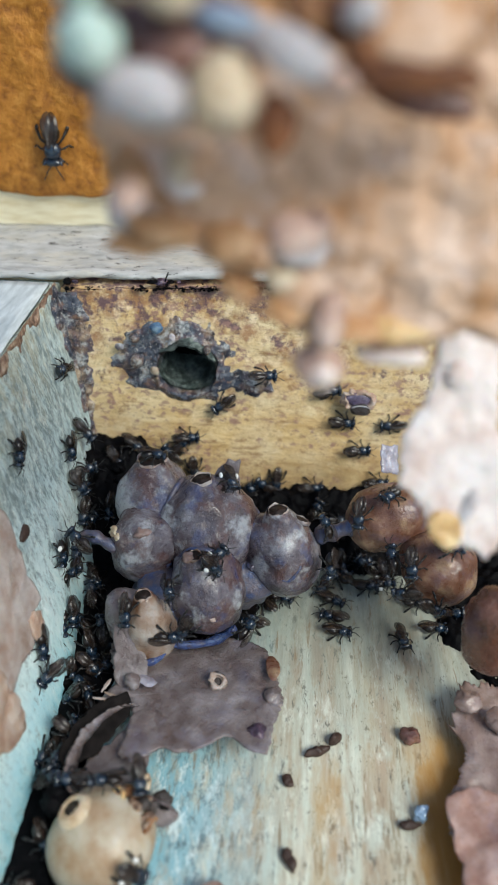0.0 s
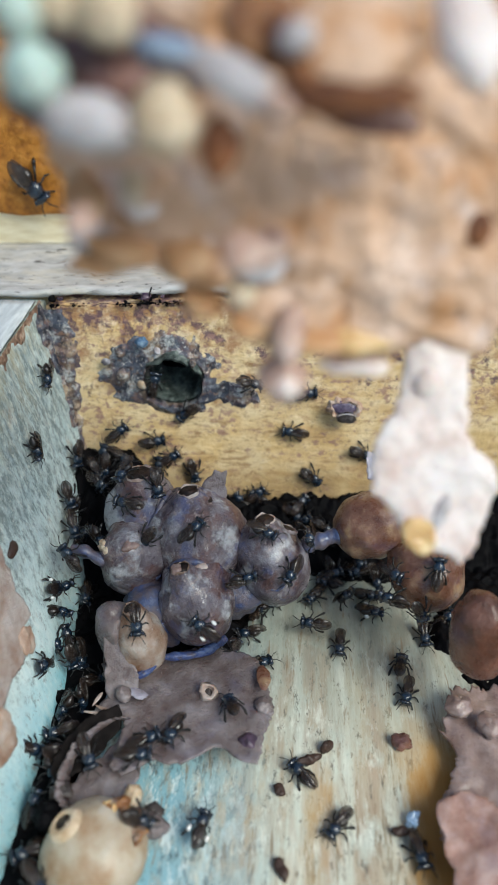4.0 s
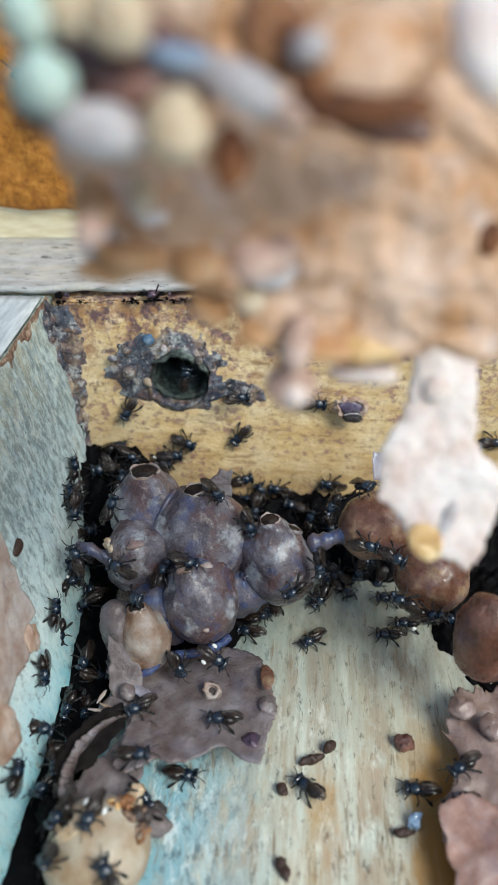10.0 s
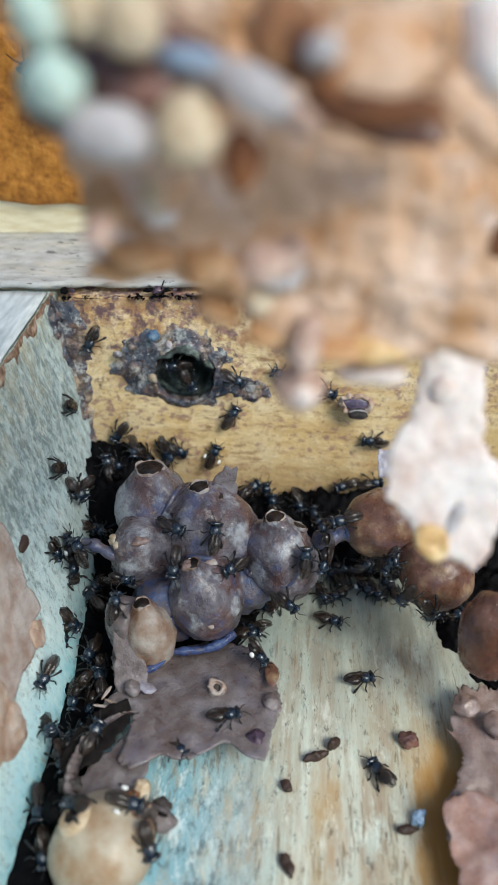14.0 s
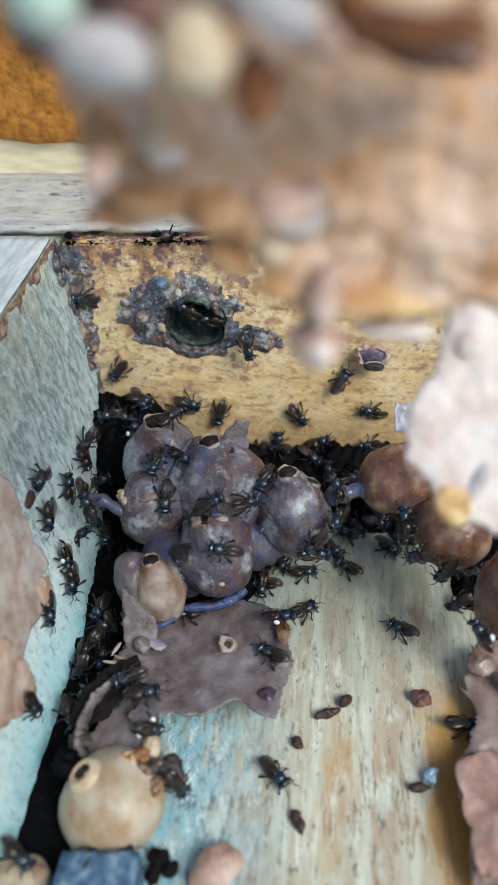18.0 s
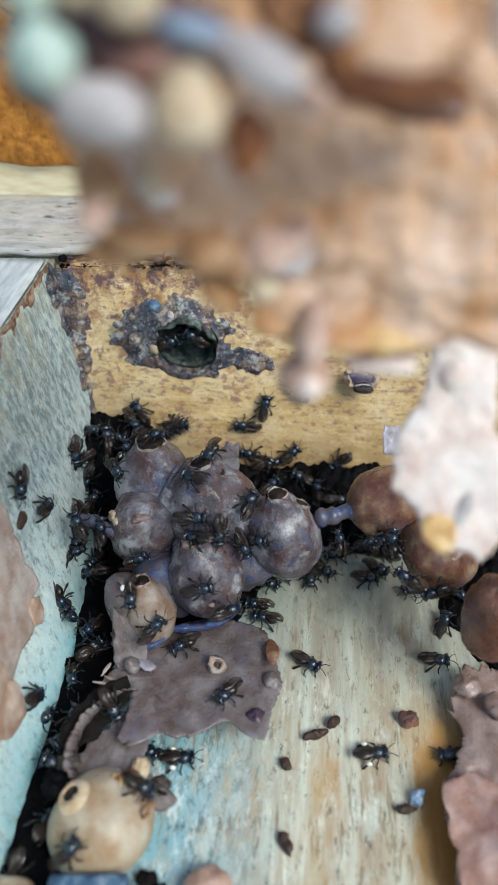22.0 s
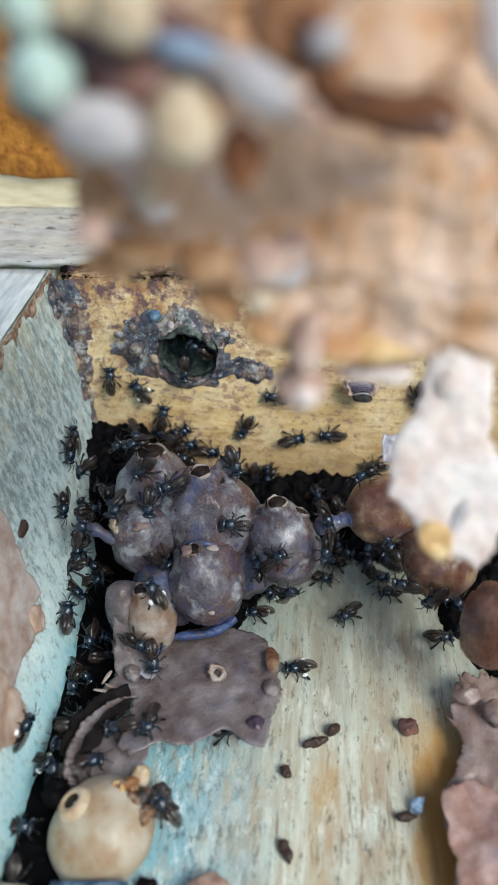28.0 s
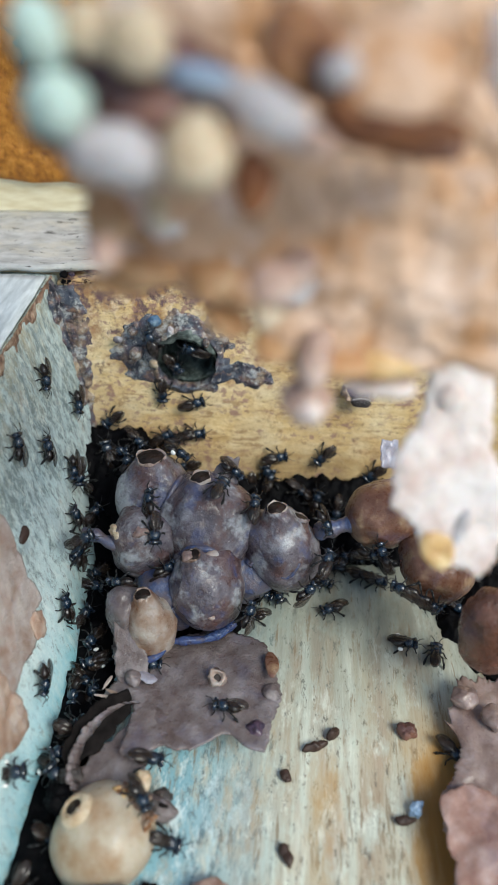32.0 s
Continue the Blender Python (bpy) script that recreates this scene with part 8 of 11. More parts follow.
    crawl(bees[26], [(0,-320,-73,218,-66,67,-70), (1,-327,-73,242,-72,54,-75), (2,-332,-52,261,-72,55,-76), (3,-317,-46,202,-86,55,-87), (4.05,-309,-7,190,-46,66,-87), (6,-288,52,178,16,72,-65), (7,-276,51,174,-26,74,-109), (8,-231,55,176,-65,9,-174), (9,-266,60,211,-72,13,-176), (9.23,-264,54,200,-70,-17,135), (9.47,-262,47,189,-41,-33,74), (10,-258,31,164,-12,-18,12), (10.23,-241,38,171,-2,16,-32), (10.47,-223,45,178,-24,45,-87), (11,-184,62,194,-71,40,-164), (11.23,-202,54,187,-53,-6,171), (11.47,-221,47,180,-10,-33,125), (12,-263,30,164,41,-18,70), (12.23,-252,35,164,-13,-31,127), (12.47,-241,40,164,-55,1,172), (13,-215,51,165,-71,50,-162), (14.05,-228,23,159,111,65,56), (16,-252,-28,150,78,5,69), (16.35,-226,-57,182,35,14,39), (17,-177,-109,242,-6,-1,11), (18,-165,-122,244,-4,5,73), (19,-101,-131,237,-4,-8,-3), (19.35,-111,-151,230,34,-15,-25), (20,-129,-186,217,71,-6,-48), (20.35,-118,-167,225,41,5,-78), (21,-98,-132,238,9,-1,-109), (22,-92,-136,239,9,-1,-111), (23,-97,-149,239,8,-3,-96), (23.35,-107,-153,236,22,-18,-51), (24,-126,-161,231,21,-38,-3), (24.23,-122,-161,232,34,-20,-61), (24.47,-118,-160,234,27,0,-111), (25,-109,-159,238,6,7,-164), (28,-147,-163,222,-48,9,-153), (28.35,-151,-159,222,-55,-11,133), (29,-157,-152,222,-36,-22,54), (29.35,-163,-155,221,-1,7,-15), (30,-173,-159,218,-17,49,-86), (31,-169,-224,183,-34,58,-80), (32,-165,-212,188,-21,30,-79)])
    crawl(bees[27], [(0,-302,-48,164,63,3,29), (0.35,-299,-39,167,43,41,-11), (1,-299,-1,158,-17,46,-85), (2,-305,18,166,57,23,-52), (3,-278,-11,157,8,50,-47), (6,-278,-11,157,31,42,-16), (7,-278,-11,157,39,34,-2), (8,-278,-11,157,34,39,-10), (9,-278,-11,157,29,43,-19), (9.35,-278,-11,157,-35,39,-105), (10,-278,-11,157,-50,-6,-152), (10.23,-283,-13,157,-56,39,-117), (10.47,-289,-15,156,13,68,-20), (11,-302,-19,156,54,29,52), (12,-278,-11,157,50,4,29), (13,-278,-11,157,50,0,33), (13.7,-278,-11,157,35,-39,75), (14.4,-278,-11,157,-20,-47,150), (16,-278,-11,157,-49,-14,-159), (17,-301,-34,174,-19,1,-90), (17.35,-305,-58,163,-31,42,-61), (18,-307,-112,157,27,78,25), (19,-303,-113,152,25,32,5), (19.35,-307,-125,163,72,-8,64), (20,-313,-150,183,68,-68,116), (21,-299,-95,133,-21,-36,-155), (21.35,-295,-90,133,-22,5,-141), (22,-294,-67,118,-10,46,-122), (22.35,-289,-94,130,-15,6,172), (23,-296,-106,120,19,-15,105), (24,-295,-82,135,16,-26,64), (24.23,-294,-81,137,50,-12,10), (24.47,-292,-80,139,62,21,-31), (25,-297,-59,126,41,53,-86), (26.05,-297,-70,116,-35,28,-177), (28,-289,-111,117,-41,-32,146), (28.35,-299,-110,131,-85,-1,-141), (29,-311,-129,173,-72,50,-75), (29.35,-296,-104,149,-56,28,-110), (30,-260,-69,117,-32,18,-146), (31,-292,-112,117,-34,0,-164), (31.35,-297,-119,120,-25,-40,-163), (32,-303,-143,139,8,-79,171)])
    crawl(bees[28], [(0,-342,-205,305,-81,50,-79), (1,-341,-213,302,-81,54,-78), (1.35,-291,-183,268,4,33,32), (2,-185,-151,226,0,-28,78), (2.23,-187,-150,226,-30,-10,136), (2.47,-189,-149,226,-33,23,-176), (3,-194,-147,225,-1,45,-110), (3.7,-192,-156,221,-33,15,-170), (4.4,-190,-164,216,-29,-25,147), (6,-186,-184,205,15,-44,78), (6.23,-180,-182,205,60,-17,16), (6.47,-175,-180,205,65,30,-22), (7,-162,-176,204,13,62,-100), (7.35,-161,-191,193,-34,2,-171), (8,-158,-218,173,4,-60,126), (8.23,-161,-214,179,38,-29,62), (8.47,-164,-209,184,30,9,25), (9,-171,-199,197,-3,31,-26), (9.35,-159,-209,180,-8,-2,21), (10,-137,-228,149,-37,-19,75), (11,-183,-123,243,-4,5,70), (11.35,-190,-125,243,-12,9,119), (12,-201,-129,241,-14,18,169), (13,-276,85,335,-6,47,-132), (16,-310,75,268,-76,0,-177), (16.35,-298,68,243,-61,-66,153), (17,-275,56,196,72,-42,9), (17.23,-276,56,197,76,14,-6), (17.47,-277,57,199,54,67,-36), (18,-279,58,202,-69,50,-167), (19,-258,58,202,62,53,-16), (19.35,-265,58,200,-66,59,-157), (20,-277,56,197,-77,0,177), (20.35,-275,53,185,-69,42,-165), (21,-272,48,163,-2,71,-90), (21.35,-282,29,162,22,24,-38), (22,-299,-7,159,4,-22,-6), (22.35,-305,-14,186,33,9,35), (23,-320,-11,218,76,9,86), (23.35,-326,-31,242,61,62,63), (24,-337,-68,285,-67,58,-72), (25,-353,72,327,-71,49,-72), (25.7,-348,48,295,59,65,62), (26.4,-334,2,277,80,8,88), (28,-319,-62,213,78,-51,100), (29,-323,-29,225,78,-52,99), (29.23,-324,-26,234,-64,-66,-113), (29.47,-326,-23,241,-77,-8,-93), (30,-331,-16,260,-70,50,-79), (31,-324,-65,231,-75,52,-81), (32,-315,-91,188,-78,47,-82)])
    crawl(bees[29], [(0,-293,-105,120,-14,43,-96), (0.35,-300,-90,136,12,31,-36), (1,-308,-76,176,16,7,9), (2,-310,-61,185,41,-10,-10), (2.35,-306,-57,162,45,42,-59), (3,-297,-59,126,-36,55,-175), (6,-304,-112,152,-29,44,-96), (7,-293,-89,132,14,34,-116), (8,-297,-59,126,44,50,-82), (9,-297,-59,126,33,57,-95), (10,-297,-59,126,46,48,-79), (10.35,-297,-59,126,62,6,-47), (11,-297,-59,126,55,-37,-20), (11.35,-288,-57,128,54,5,-33), (12,-271,-54,131,39,46,-54), (13,-255,-75,105,-54,30,-125), (14.05,-273,-90,88,-60,-26,-171), (16,-287,-165,106,9,-55,94), (16.35,-288,-149,119,42,-41,29), (17,-299,-101,129,46,-16,-12), (17.35,-291,-128,138,49,23,-27), (18,-290,-144,125,36,61,-53), (18.23,-287,-151,119,-25,32,-134), (18.47,-285,-158,113,-26,-16,-168), (19,-287,-151,74,15,-52,134), (19.23,-284,-173,109,-62,-42,-141), (19.47,-289,-172,118,-82,6,-109), (20,-302,-167,139,-74,57,-79), (20.35,-301,-161,131,-20,52,-68), (21,-295,-153,114,27,44,-67), (21.35,-296,-151,117,13,61,-32), (22,-298,-147,122,32,78,32), (22.35,-292,-146,123,-36,78,-83), (23,-290,-124,103,-40,64,-136), (24,-292,-176,97,-44,18,-106), (25,-292,-176,97,-47,7,-118), (28,-292,-175,97,-43,22,-102), (29,-292,-176,97,-40,27,-96), (30,-293,-176,97,-43,21,-104), (31,-293,-176,98,-47,1,-123), (32,-293,-176,99,-46,10,-114)])
    crawl(bees[30], [(0,-266,-75,109,-31,56,-82), (1,-266,-48,146,-165,61,93), (1.35,-282,-5,189,-94,35,163), (2,-311,75,270,-76,-12,180), (2.35,-293,39,231,-61,18,-138), (3,-260,-29,159,-27,27,-84), (4.05,-261,-36,155,53,8,-44), (6,-263,-50,147,123,-34,-51), (6.35,-259,-42,148,94,-38,16), (7,-252,-28,150,77,-19,74), (7.23,-252,-28,150,75,37,61), (7.47,-252,-28,150,-26,77,-47), (8,-252,-28,150,-77,26,-104), (8.23,-257,-31,147,-24,58,-43), (8.47,-262,-35,143,38,32,27), (9,-274,-42,136,49,-16,52), (10,-252,-28,150,77,-25,76), (10.35,-235,-2,148,81,-5,37), (11,-204,47,146,71,12,-1), (12,-197,50,154,73,-30,12), (13,-192,50,155,76,-4,7), (13.7,-191,50,154,69,50,-15), (14.4,-189,50,153,-46,66,-141), (16,-186,49,150,-68,13,-175), (17,-199,47,146,-72,-7,-180), (17.23,-209,42,150,-40,-33,126), (17.47,-219,36,154,2,-19,65), (18,-241,22,163,15,18,22), (19,-196,46,142,71,-13,4), (19.23,-199,47,144,45,-67,41), (19.47,-202,47,146,-68,-47,165), (20,-210,48,151,-75,9,-175), (20.35,-193,-5,182,-59,31,-115), (21,-162,-104,241,-29,27,-47), (21.23,-150,-121,238,-37,19,-103), (21.47,-138,-137,236,-34,8,-156), (22,-110,-174,230,-24,3,151), (23,-140,-147,229,-15,-35,150), (23.35,-148,-142,234,25,-8,69), (24,-161,-132,244,11,35,1), (24.23,-164,-134,242,-26,53,-71), (24.47,-167,-137,241,-60,33,-141), (25,-174,-141,238,-57,1,174), (28,-203,-112,241,6,0,-159), (28.35,-223,-90,210,7,-26,130), (29,-260,-49,151,36,-30,46), (30,-252,-28,150,75,-36,79), (31,-252,-28,150,72,-48,84), (32,-252,-28,150,75,-37,79)])
    crawl(bees[31], [(0,-303,-215,141,-81,54,-80), (1,-304,-213,145,-81,54,-80), (2,-311,-234,175,-77,61,-81), (3,-299,-242,127,-84,54,-81), (3.7,-299,-236,123,71,67,77), (4.4,-299,-230,121,81,10,89), (6,-297,-217,114,80,-47,95), (7,-292,-208,95,65,-54,112), (8,-291,-178,96,33,-36,98), (9,-291,-177,97,24,-42,112), (10,-291,-177,97,17,-45,122), (10.23,-296,-181,113,-62,-48,-149), (10.47,-300,-184,130,-89,0,-110), (11,-309,-193,171,-83,52,-80), (12,-306,-176,153,-76,54,-78), (12.23,-307,-174,155,-83,-5,-87), (12.47,-308,-173,160,-81,-64,-94), (13,-310,-169,169,87,-56,95), (16,-283,-246,62,-39,-54,171), (17,-298,-279,127,37,-70,140), (17.35,-298,-275,125,81,3,94), (18,-297,-268,123,79,81,78), (18.35,-278,-254,96,36,36,-2), (19,-210,-295,125,59,-7,-35), (20,-219,-288,121,55,-18,-51), (21,-220,-282,130,45,-22,-40), (21.35,-208,-287,129,12,13,-48), (22,-186,-295,129,-35,35,-79), (23,-154,-278,146,-48,28,-40), (23.35,-158,-293,131,-8,49,-54), (24,-165,-321,102,60,71,-34), (24.35,-168,-314,117,-93,38,150), (25,-173,-300,143,-73,-29,125), (26.05,-167,-297,146,-30,-36,135), (28,-156,-293,151,17,-47,137), (29,-155,-303,135,-61,-15,-168), (30,-248,-298,11,-37,-13,-161), (31,-248,-298,11,-38,-9,-155), (32,-248,-298,11,-39,-1,-145)])
    crawl(bees[32], [(0,-280,-360,75,-53,28,-131), (0.35,-279,-361,75,-9,14,-146), (1,-278,-364,73,36,13,-167), (1.35,-278,-362,74,-3,22,-149), (2,-279,-357,76,-42,39,-139), (2.35,-280,-356,76,23,55,-53), (3,-283,-352,78,56,18,4), (4.05,-259,-285,56,-8,83,-67), (6,-176,-231,116,-108,22,-173), (6.35,-208,-224,85,-67,-29,-172), (7,-267,-210,27,20,-55,126), (7.35,-278,-206,84,60,3,85), (8,-308,-174,158,67,70,69), (9,-310,-100,170,-67,54,-73), (9.23,-310,-100,171,57,65,58), (9.47,-310,-100,172,76,13,85), (10,-310,-99,172,72,-41,100), (10.23,-314,-95,185,76,14,86), (10.47,-317,-94,200,56,68,59), (11,-325,-87,234,-73,51,-77), (12,-318,-120,205,-81,53,-84), (13,-328,-82,245,-72,54,-75), (13.7,-325,-103,234,65,64,67), (14.4,-323,-125,222,80,8,88), (16,-316,-171,196,77,-50,100), (16.23,-318,-179,202,-74,-69,-107), (16.47,-319,-185,208,-88,-11,-91), (17,-322,-199,220,-87,48,-85), (18,-324,-232,227,-79,-12,-88), (18.35,-326,-224,236,-67,-69,-109), (19,-330,-208,255,76,-51,101), (19.23,-329,-217,252,-67,-68,-108), (19.47,-329,-226,249,-79,-10,-87), (20,-327,-244,243,-70,47,-71), (20.35,-324,-241,229,70,56,74), (21,-317,-235,204,83,-15,94), (22,-317,-214,197,80,24,87), (22.35,-314,-211,188,61,75,60), (23,-309,-206,175,-77,50,-85), (24,-306,-160,153,80,61,80), (25,-309,-125,165,-80,49,-81), (28,-310,-170,177,-83,50,-85), (28.23,-311,-163,181,82,71,84), (28.47,-314,-154,186,87,12,94), (29,-317,-138,197,81,-47,102), (30,-319,-96,209,81,-53,98), (31,-325,-105,231,77,-61,100), (32,-331,-130,256,74,-69,107)])
    crawl(bees[33], [(0,-296,-348,109,-67,52,-70), (1,-294,-347,101,-76,52,-77), (2,-295,-350,106,-68,50,-71), (2.23,-293,-346,100,-76,-8,-86), (2.47,-292,-344,96,-66,-65,-105), (3,-290,-336,85,79,-54,104), (3.7,-290,-335,86,-72,-67,-101), (4.4,-290,-335,86,-82,-10,-85), (6,-291,-333,89,-77,47,-75), (7,-290,-329,85,-73,27,-84), (7.35,-291,-335,89,-69,-46,-102), (8,-292,-344,98,72,-56,109), (8.23,-292,-347,98,-67,-62,-107), (8.47,-293,-350,99,-80,-4,-89), (9,-292,-357,99,-76,54,-77), (10,-290,-351,89,-73,53,-76), (11,-295,-355,107,-68,49,-72), (12,-297,-355,115,-89,54,-83), (13,-290,-346,90,-80,9,-88), (14.05,-284,-364,84,-23,14,-108), (16,-283,-377,49,36,33,-115), (16.35,-277,-378,42,-16,32,-155), (17,-273,-367,8,-55,6,-179), (18,-259,-361,12,-35,53,-132), (18.35,-268,-400,11,-27,-2,-162), (19,-285,-473,9,16,-41,147), (19.35,-277,-500,41,36,-22,75), (20,-280,-522,48,25,1,14), (21,-247,-543,12,23,46,35), (22,-247,-543,12,45,25,73), (23,-247,-543,12,47,21,76), (24,-247,-543,12,24,46,37), (24.35,-247,-543,12,50,-4,99), (25,-247,-543,12,13,-49,168), (25.7,-251,-543,13,28,-34,102), (26.4,-256,-542,14,21,-17,50), (28,-267,-542,16,2,-12,-1), (28.23,-232,-547,16,23,-24,-58), (28.47,-196,-551,15,45,-14,-116), (29,-115,-562,15,49,9,-167), (29.23,-146,-566,14,45,23,140), (29.47,-177,-571,13,30,27,81), (30,-248,-582,12,18,18,23), (31,-141,-580,55,52,20,28), (32,-104,-538,24,22,34,-1)])
    crawl(bees[34], [(0,96,-141,0,0,1,-18), (0.35,100,-141,0,2,-1,-64), (1,109,-140,0,5,-1,-110), (2,104,-159,-1,4,-2,-44), (3,110,-115,0,-1,1,-62), (4.05,134,-155,45,7,-63,-19), (6,178,-229,130,-121,-45,145), (6.35,175,-226,140,99,-66,-80), (7,169,-220,157,72,-4,-62), (8,237,-243,154,62,12,8), (8.23,220,-250,118,44,33,-50), (8.47,204,-257,82,14,27,-116), (9,166,-272,0,5,2,-170), (10,183,-188,0,0,-2,177), (10.35,182,-192,0,-1,-2,-134), (11,181,-200,0,-2,-2,-85), (12,182,-210,0,-2,-2,-96), (13,163,-110,0,-2,4,-65), (16,163,-110,0,-2,4,-56), (17,163,-110,0,-1,5,-46), (18,163,-110,0,1,5,-30), (19,163,-110,0,2,4,-12), (20,163,-110,0,1,5,-19), (21,163,-110,0,2,4,-14), (22,163,-110,0,2,4,-17), (23,163,-110,0,0,5,-37), (24,163,-110,0,1,5,-19), (25,163,-110,0,2,4,-15), (28,163,-110,0,3,4,-1), (29,163,-110,0,2,4,-14), (30,163,-110,0,2,4,-12), (31,163,-110,0,2,4,-14), (32,163,-110,0,3,4,-4)])
    crawl(bees[35], [(0,103,-202,1,0,4,1), (1,154,-198,0,1,0,-26), (2,145,-201,0,0,-1,-4), (3,120,-200,1,2,4,-26), (4.05,116,-215,0,0,1,-99), (6,110,-243,-1,2,-1,-172), (7,92,-173,-1,1,-1,-173), (8,92,-173,-1,1,-1,-170), (8.23,83,-175,0,0,-3,-111), (8.47,74,-178,0,-2,-4,-52), (9,53,-185,0,-4,-3,7), (9.35,58,-193,1,-2,-3,-68), (10,68,-208,1,-1,-1,-142), (10.35,59,-214,1,1,-2,-72), (11,42,-225,1,0,-4,-1), (12,-24,-223,1,3,-3,-7), (13,-30,-213,1,1,-4,12), (16,-32,-208,1,2,-4,7), (17,-36,-213,0,2,-4,4), (17.35,-35,-208,1,-2,13,-41), (18,-32,-200,2,-18,22,-92), (19,-47,-261,153,-16,39,-74), (19.35,-44,-269,132,-67,32,-110), (20,-40,-286,92,-102,6,-128), (20.35,-52,-282,116,-37,57,-69), (21,-74,-275,160,43,15,6), (22,-86,-289,150,56,-21,-2), (23,-115,-290,147,35,-29,16), (23.23,-115,-287,149,-6,-31,84), (23.47,-116,-283,151,-26,-1,136), (24,-118,-276,156,-15,33,-174), (24.35,-124,-272,150,-44,12,136), (25,-135,-265,140,-49,-23,97), (25.7,-140,-256,142,7,-19,49), (26.4,-145,-248,145,45,17,21), (28,-156,-227,150,81,62,20), (28.35,-138,-253,143,-76,64,-151), (29,-104,-300,131,-74,12,-165), (30,-35,-282,108,-86,-34,-125), (30.23,-53,-285,116,-148,-76,-100), (30.47,-72,-287,124,82,-49,-5), (31,-114,-293,144,49,-7,-19), (31.35,-86,-289,135,65,-15,26), (32,-35,-280,120,71,-32,71)])
    crawl(bees[36], [(0,195,-209,0,-3,-2,-77), (1,199,-214,0,-3,-2,-84), (1.35,187,-228,0,-2,-2,-140), (2,166,-255,-1,-2,0,163), (2.23,174,-258,0,-1,1,-137), (2.47,182,-262,0,1,1,-78), (3,200,-270,0,2,-1,-18), (3.7,204,-286,0,1,1,-77), (4.4,208,-302,0,0,1,-137), (6,217,-337,0,-1,0,164), (7,196,-327,0,3,-1,156), (8,281,-371,90,5,-23,-174), (9,150,-485,1,3,-4,154), (10,241,-460,29,-6,5,-166), (11,268,-445,31,1,13,-169), (12,244,-392,0,1,-3,-179), (13,247,-358,-1,0,0,-167), (14.05,140,-418,-1,-2,0,121), (16,-58,-529,-1,-4,-2,50), (17,-64,-423,1,0,-1,81), (18,-6,-350,48,6,3,145), (18.35,-5,-350,49,32,25,-154), (19,-2,-350,52,65,13,-89), (19.35,-6,-334,49,31,-8,-61), (20,-15,-302,44,-9,-7,-25), (20.23,-18,-294,60,24,-9,15), (20.47,-20,-286,76,50,-32,51), (21,-27,-268,113,60,-64,88), (21.23,-32,-258,124,66,-15,60), (21.47,-37,-248,135,47,31,33), (22,-48,-225,159,-16,50,-35), (23,-26,-207,112,63,24,17), (24,37,-227,112,96,-2,16), (24.35,15,-238,85,43,-1,30), (25,-26,-257,35,-9,10,37), (26.05,-9,-247,59,35,-35,32), (28,23,-228,105,121,-51,-28), (29,35,-226,140,91,-55,27), (30,35,-226,140,-95,-84,-147), (30.35,27,-217,157,46,-56,47), (31,13,-201,189,33,-19,30), (32,67,-207,149,51,-18,67)])
    crawl(bees[37], [(0,248,-183,0,-1,-1,3), (1,243,-369,0,-1,2,-29), (1.35,243,-372,0,-2,-1,-100), (2,244,-378,0,0,-2,-172), (3,213,-515,-1,1,0,-140), (4.05,195,-509,0,-2,-2,-70), (6,163,-498,0,-5,1,1), (7,204,-389,1,2,3,-3), (7.35,199,-389,1,1,1,72), (8,190,-387,1,-1,2,147), (9,172,-423,0,-1,4,-178), (10,202,-429,0,-2,-2,176), (10.35,212,-402,0,3,0,113), (11,232,-351,-1,3,4,50), (11.35,243,-315,0,3,1,99), (12,263,-248,0,1,-2,148), (13,196,-128,0,-2,0,123), (16,186,-94,0,-1,1,93), (17,181,-96,0,-3,2,114), (18,192,-95,1,1,1,-178), (18.35,185,-94,0,-1,0,116), (19,171,-93,0,-1,-1,50), (19.35,174,-85,0,-1,0,104), (20,179,-69,0,1,1,158), (21,78,-20,51,-58,-44,174), (22,31,12,75,-15,-27,165), (23,31,12,75,-25,-18,-169), (23.35,29,7,77,-10,-46,114), (24,25,-3,81,28,-35,19), (25,85,49,93,78,-13,6), (28,60,7,68,40,-52,-17), (28.35,55,10,69,43,-18,7), (29,46,15,72,59,12,32), (30,42,13,71,52,15,-2), (31,31,12,75,16,26,-12), (32,31,12,75,15,26,-14)])
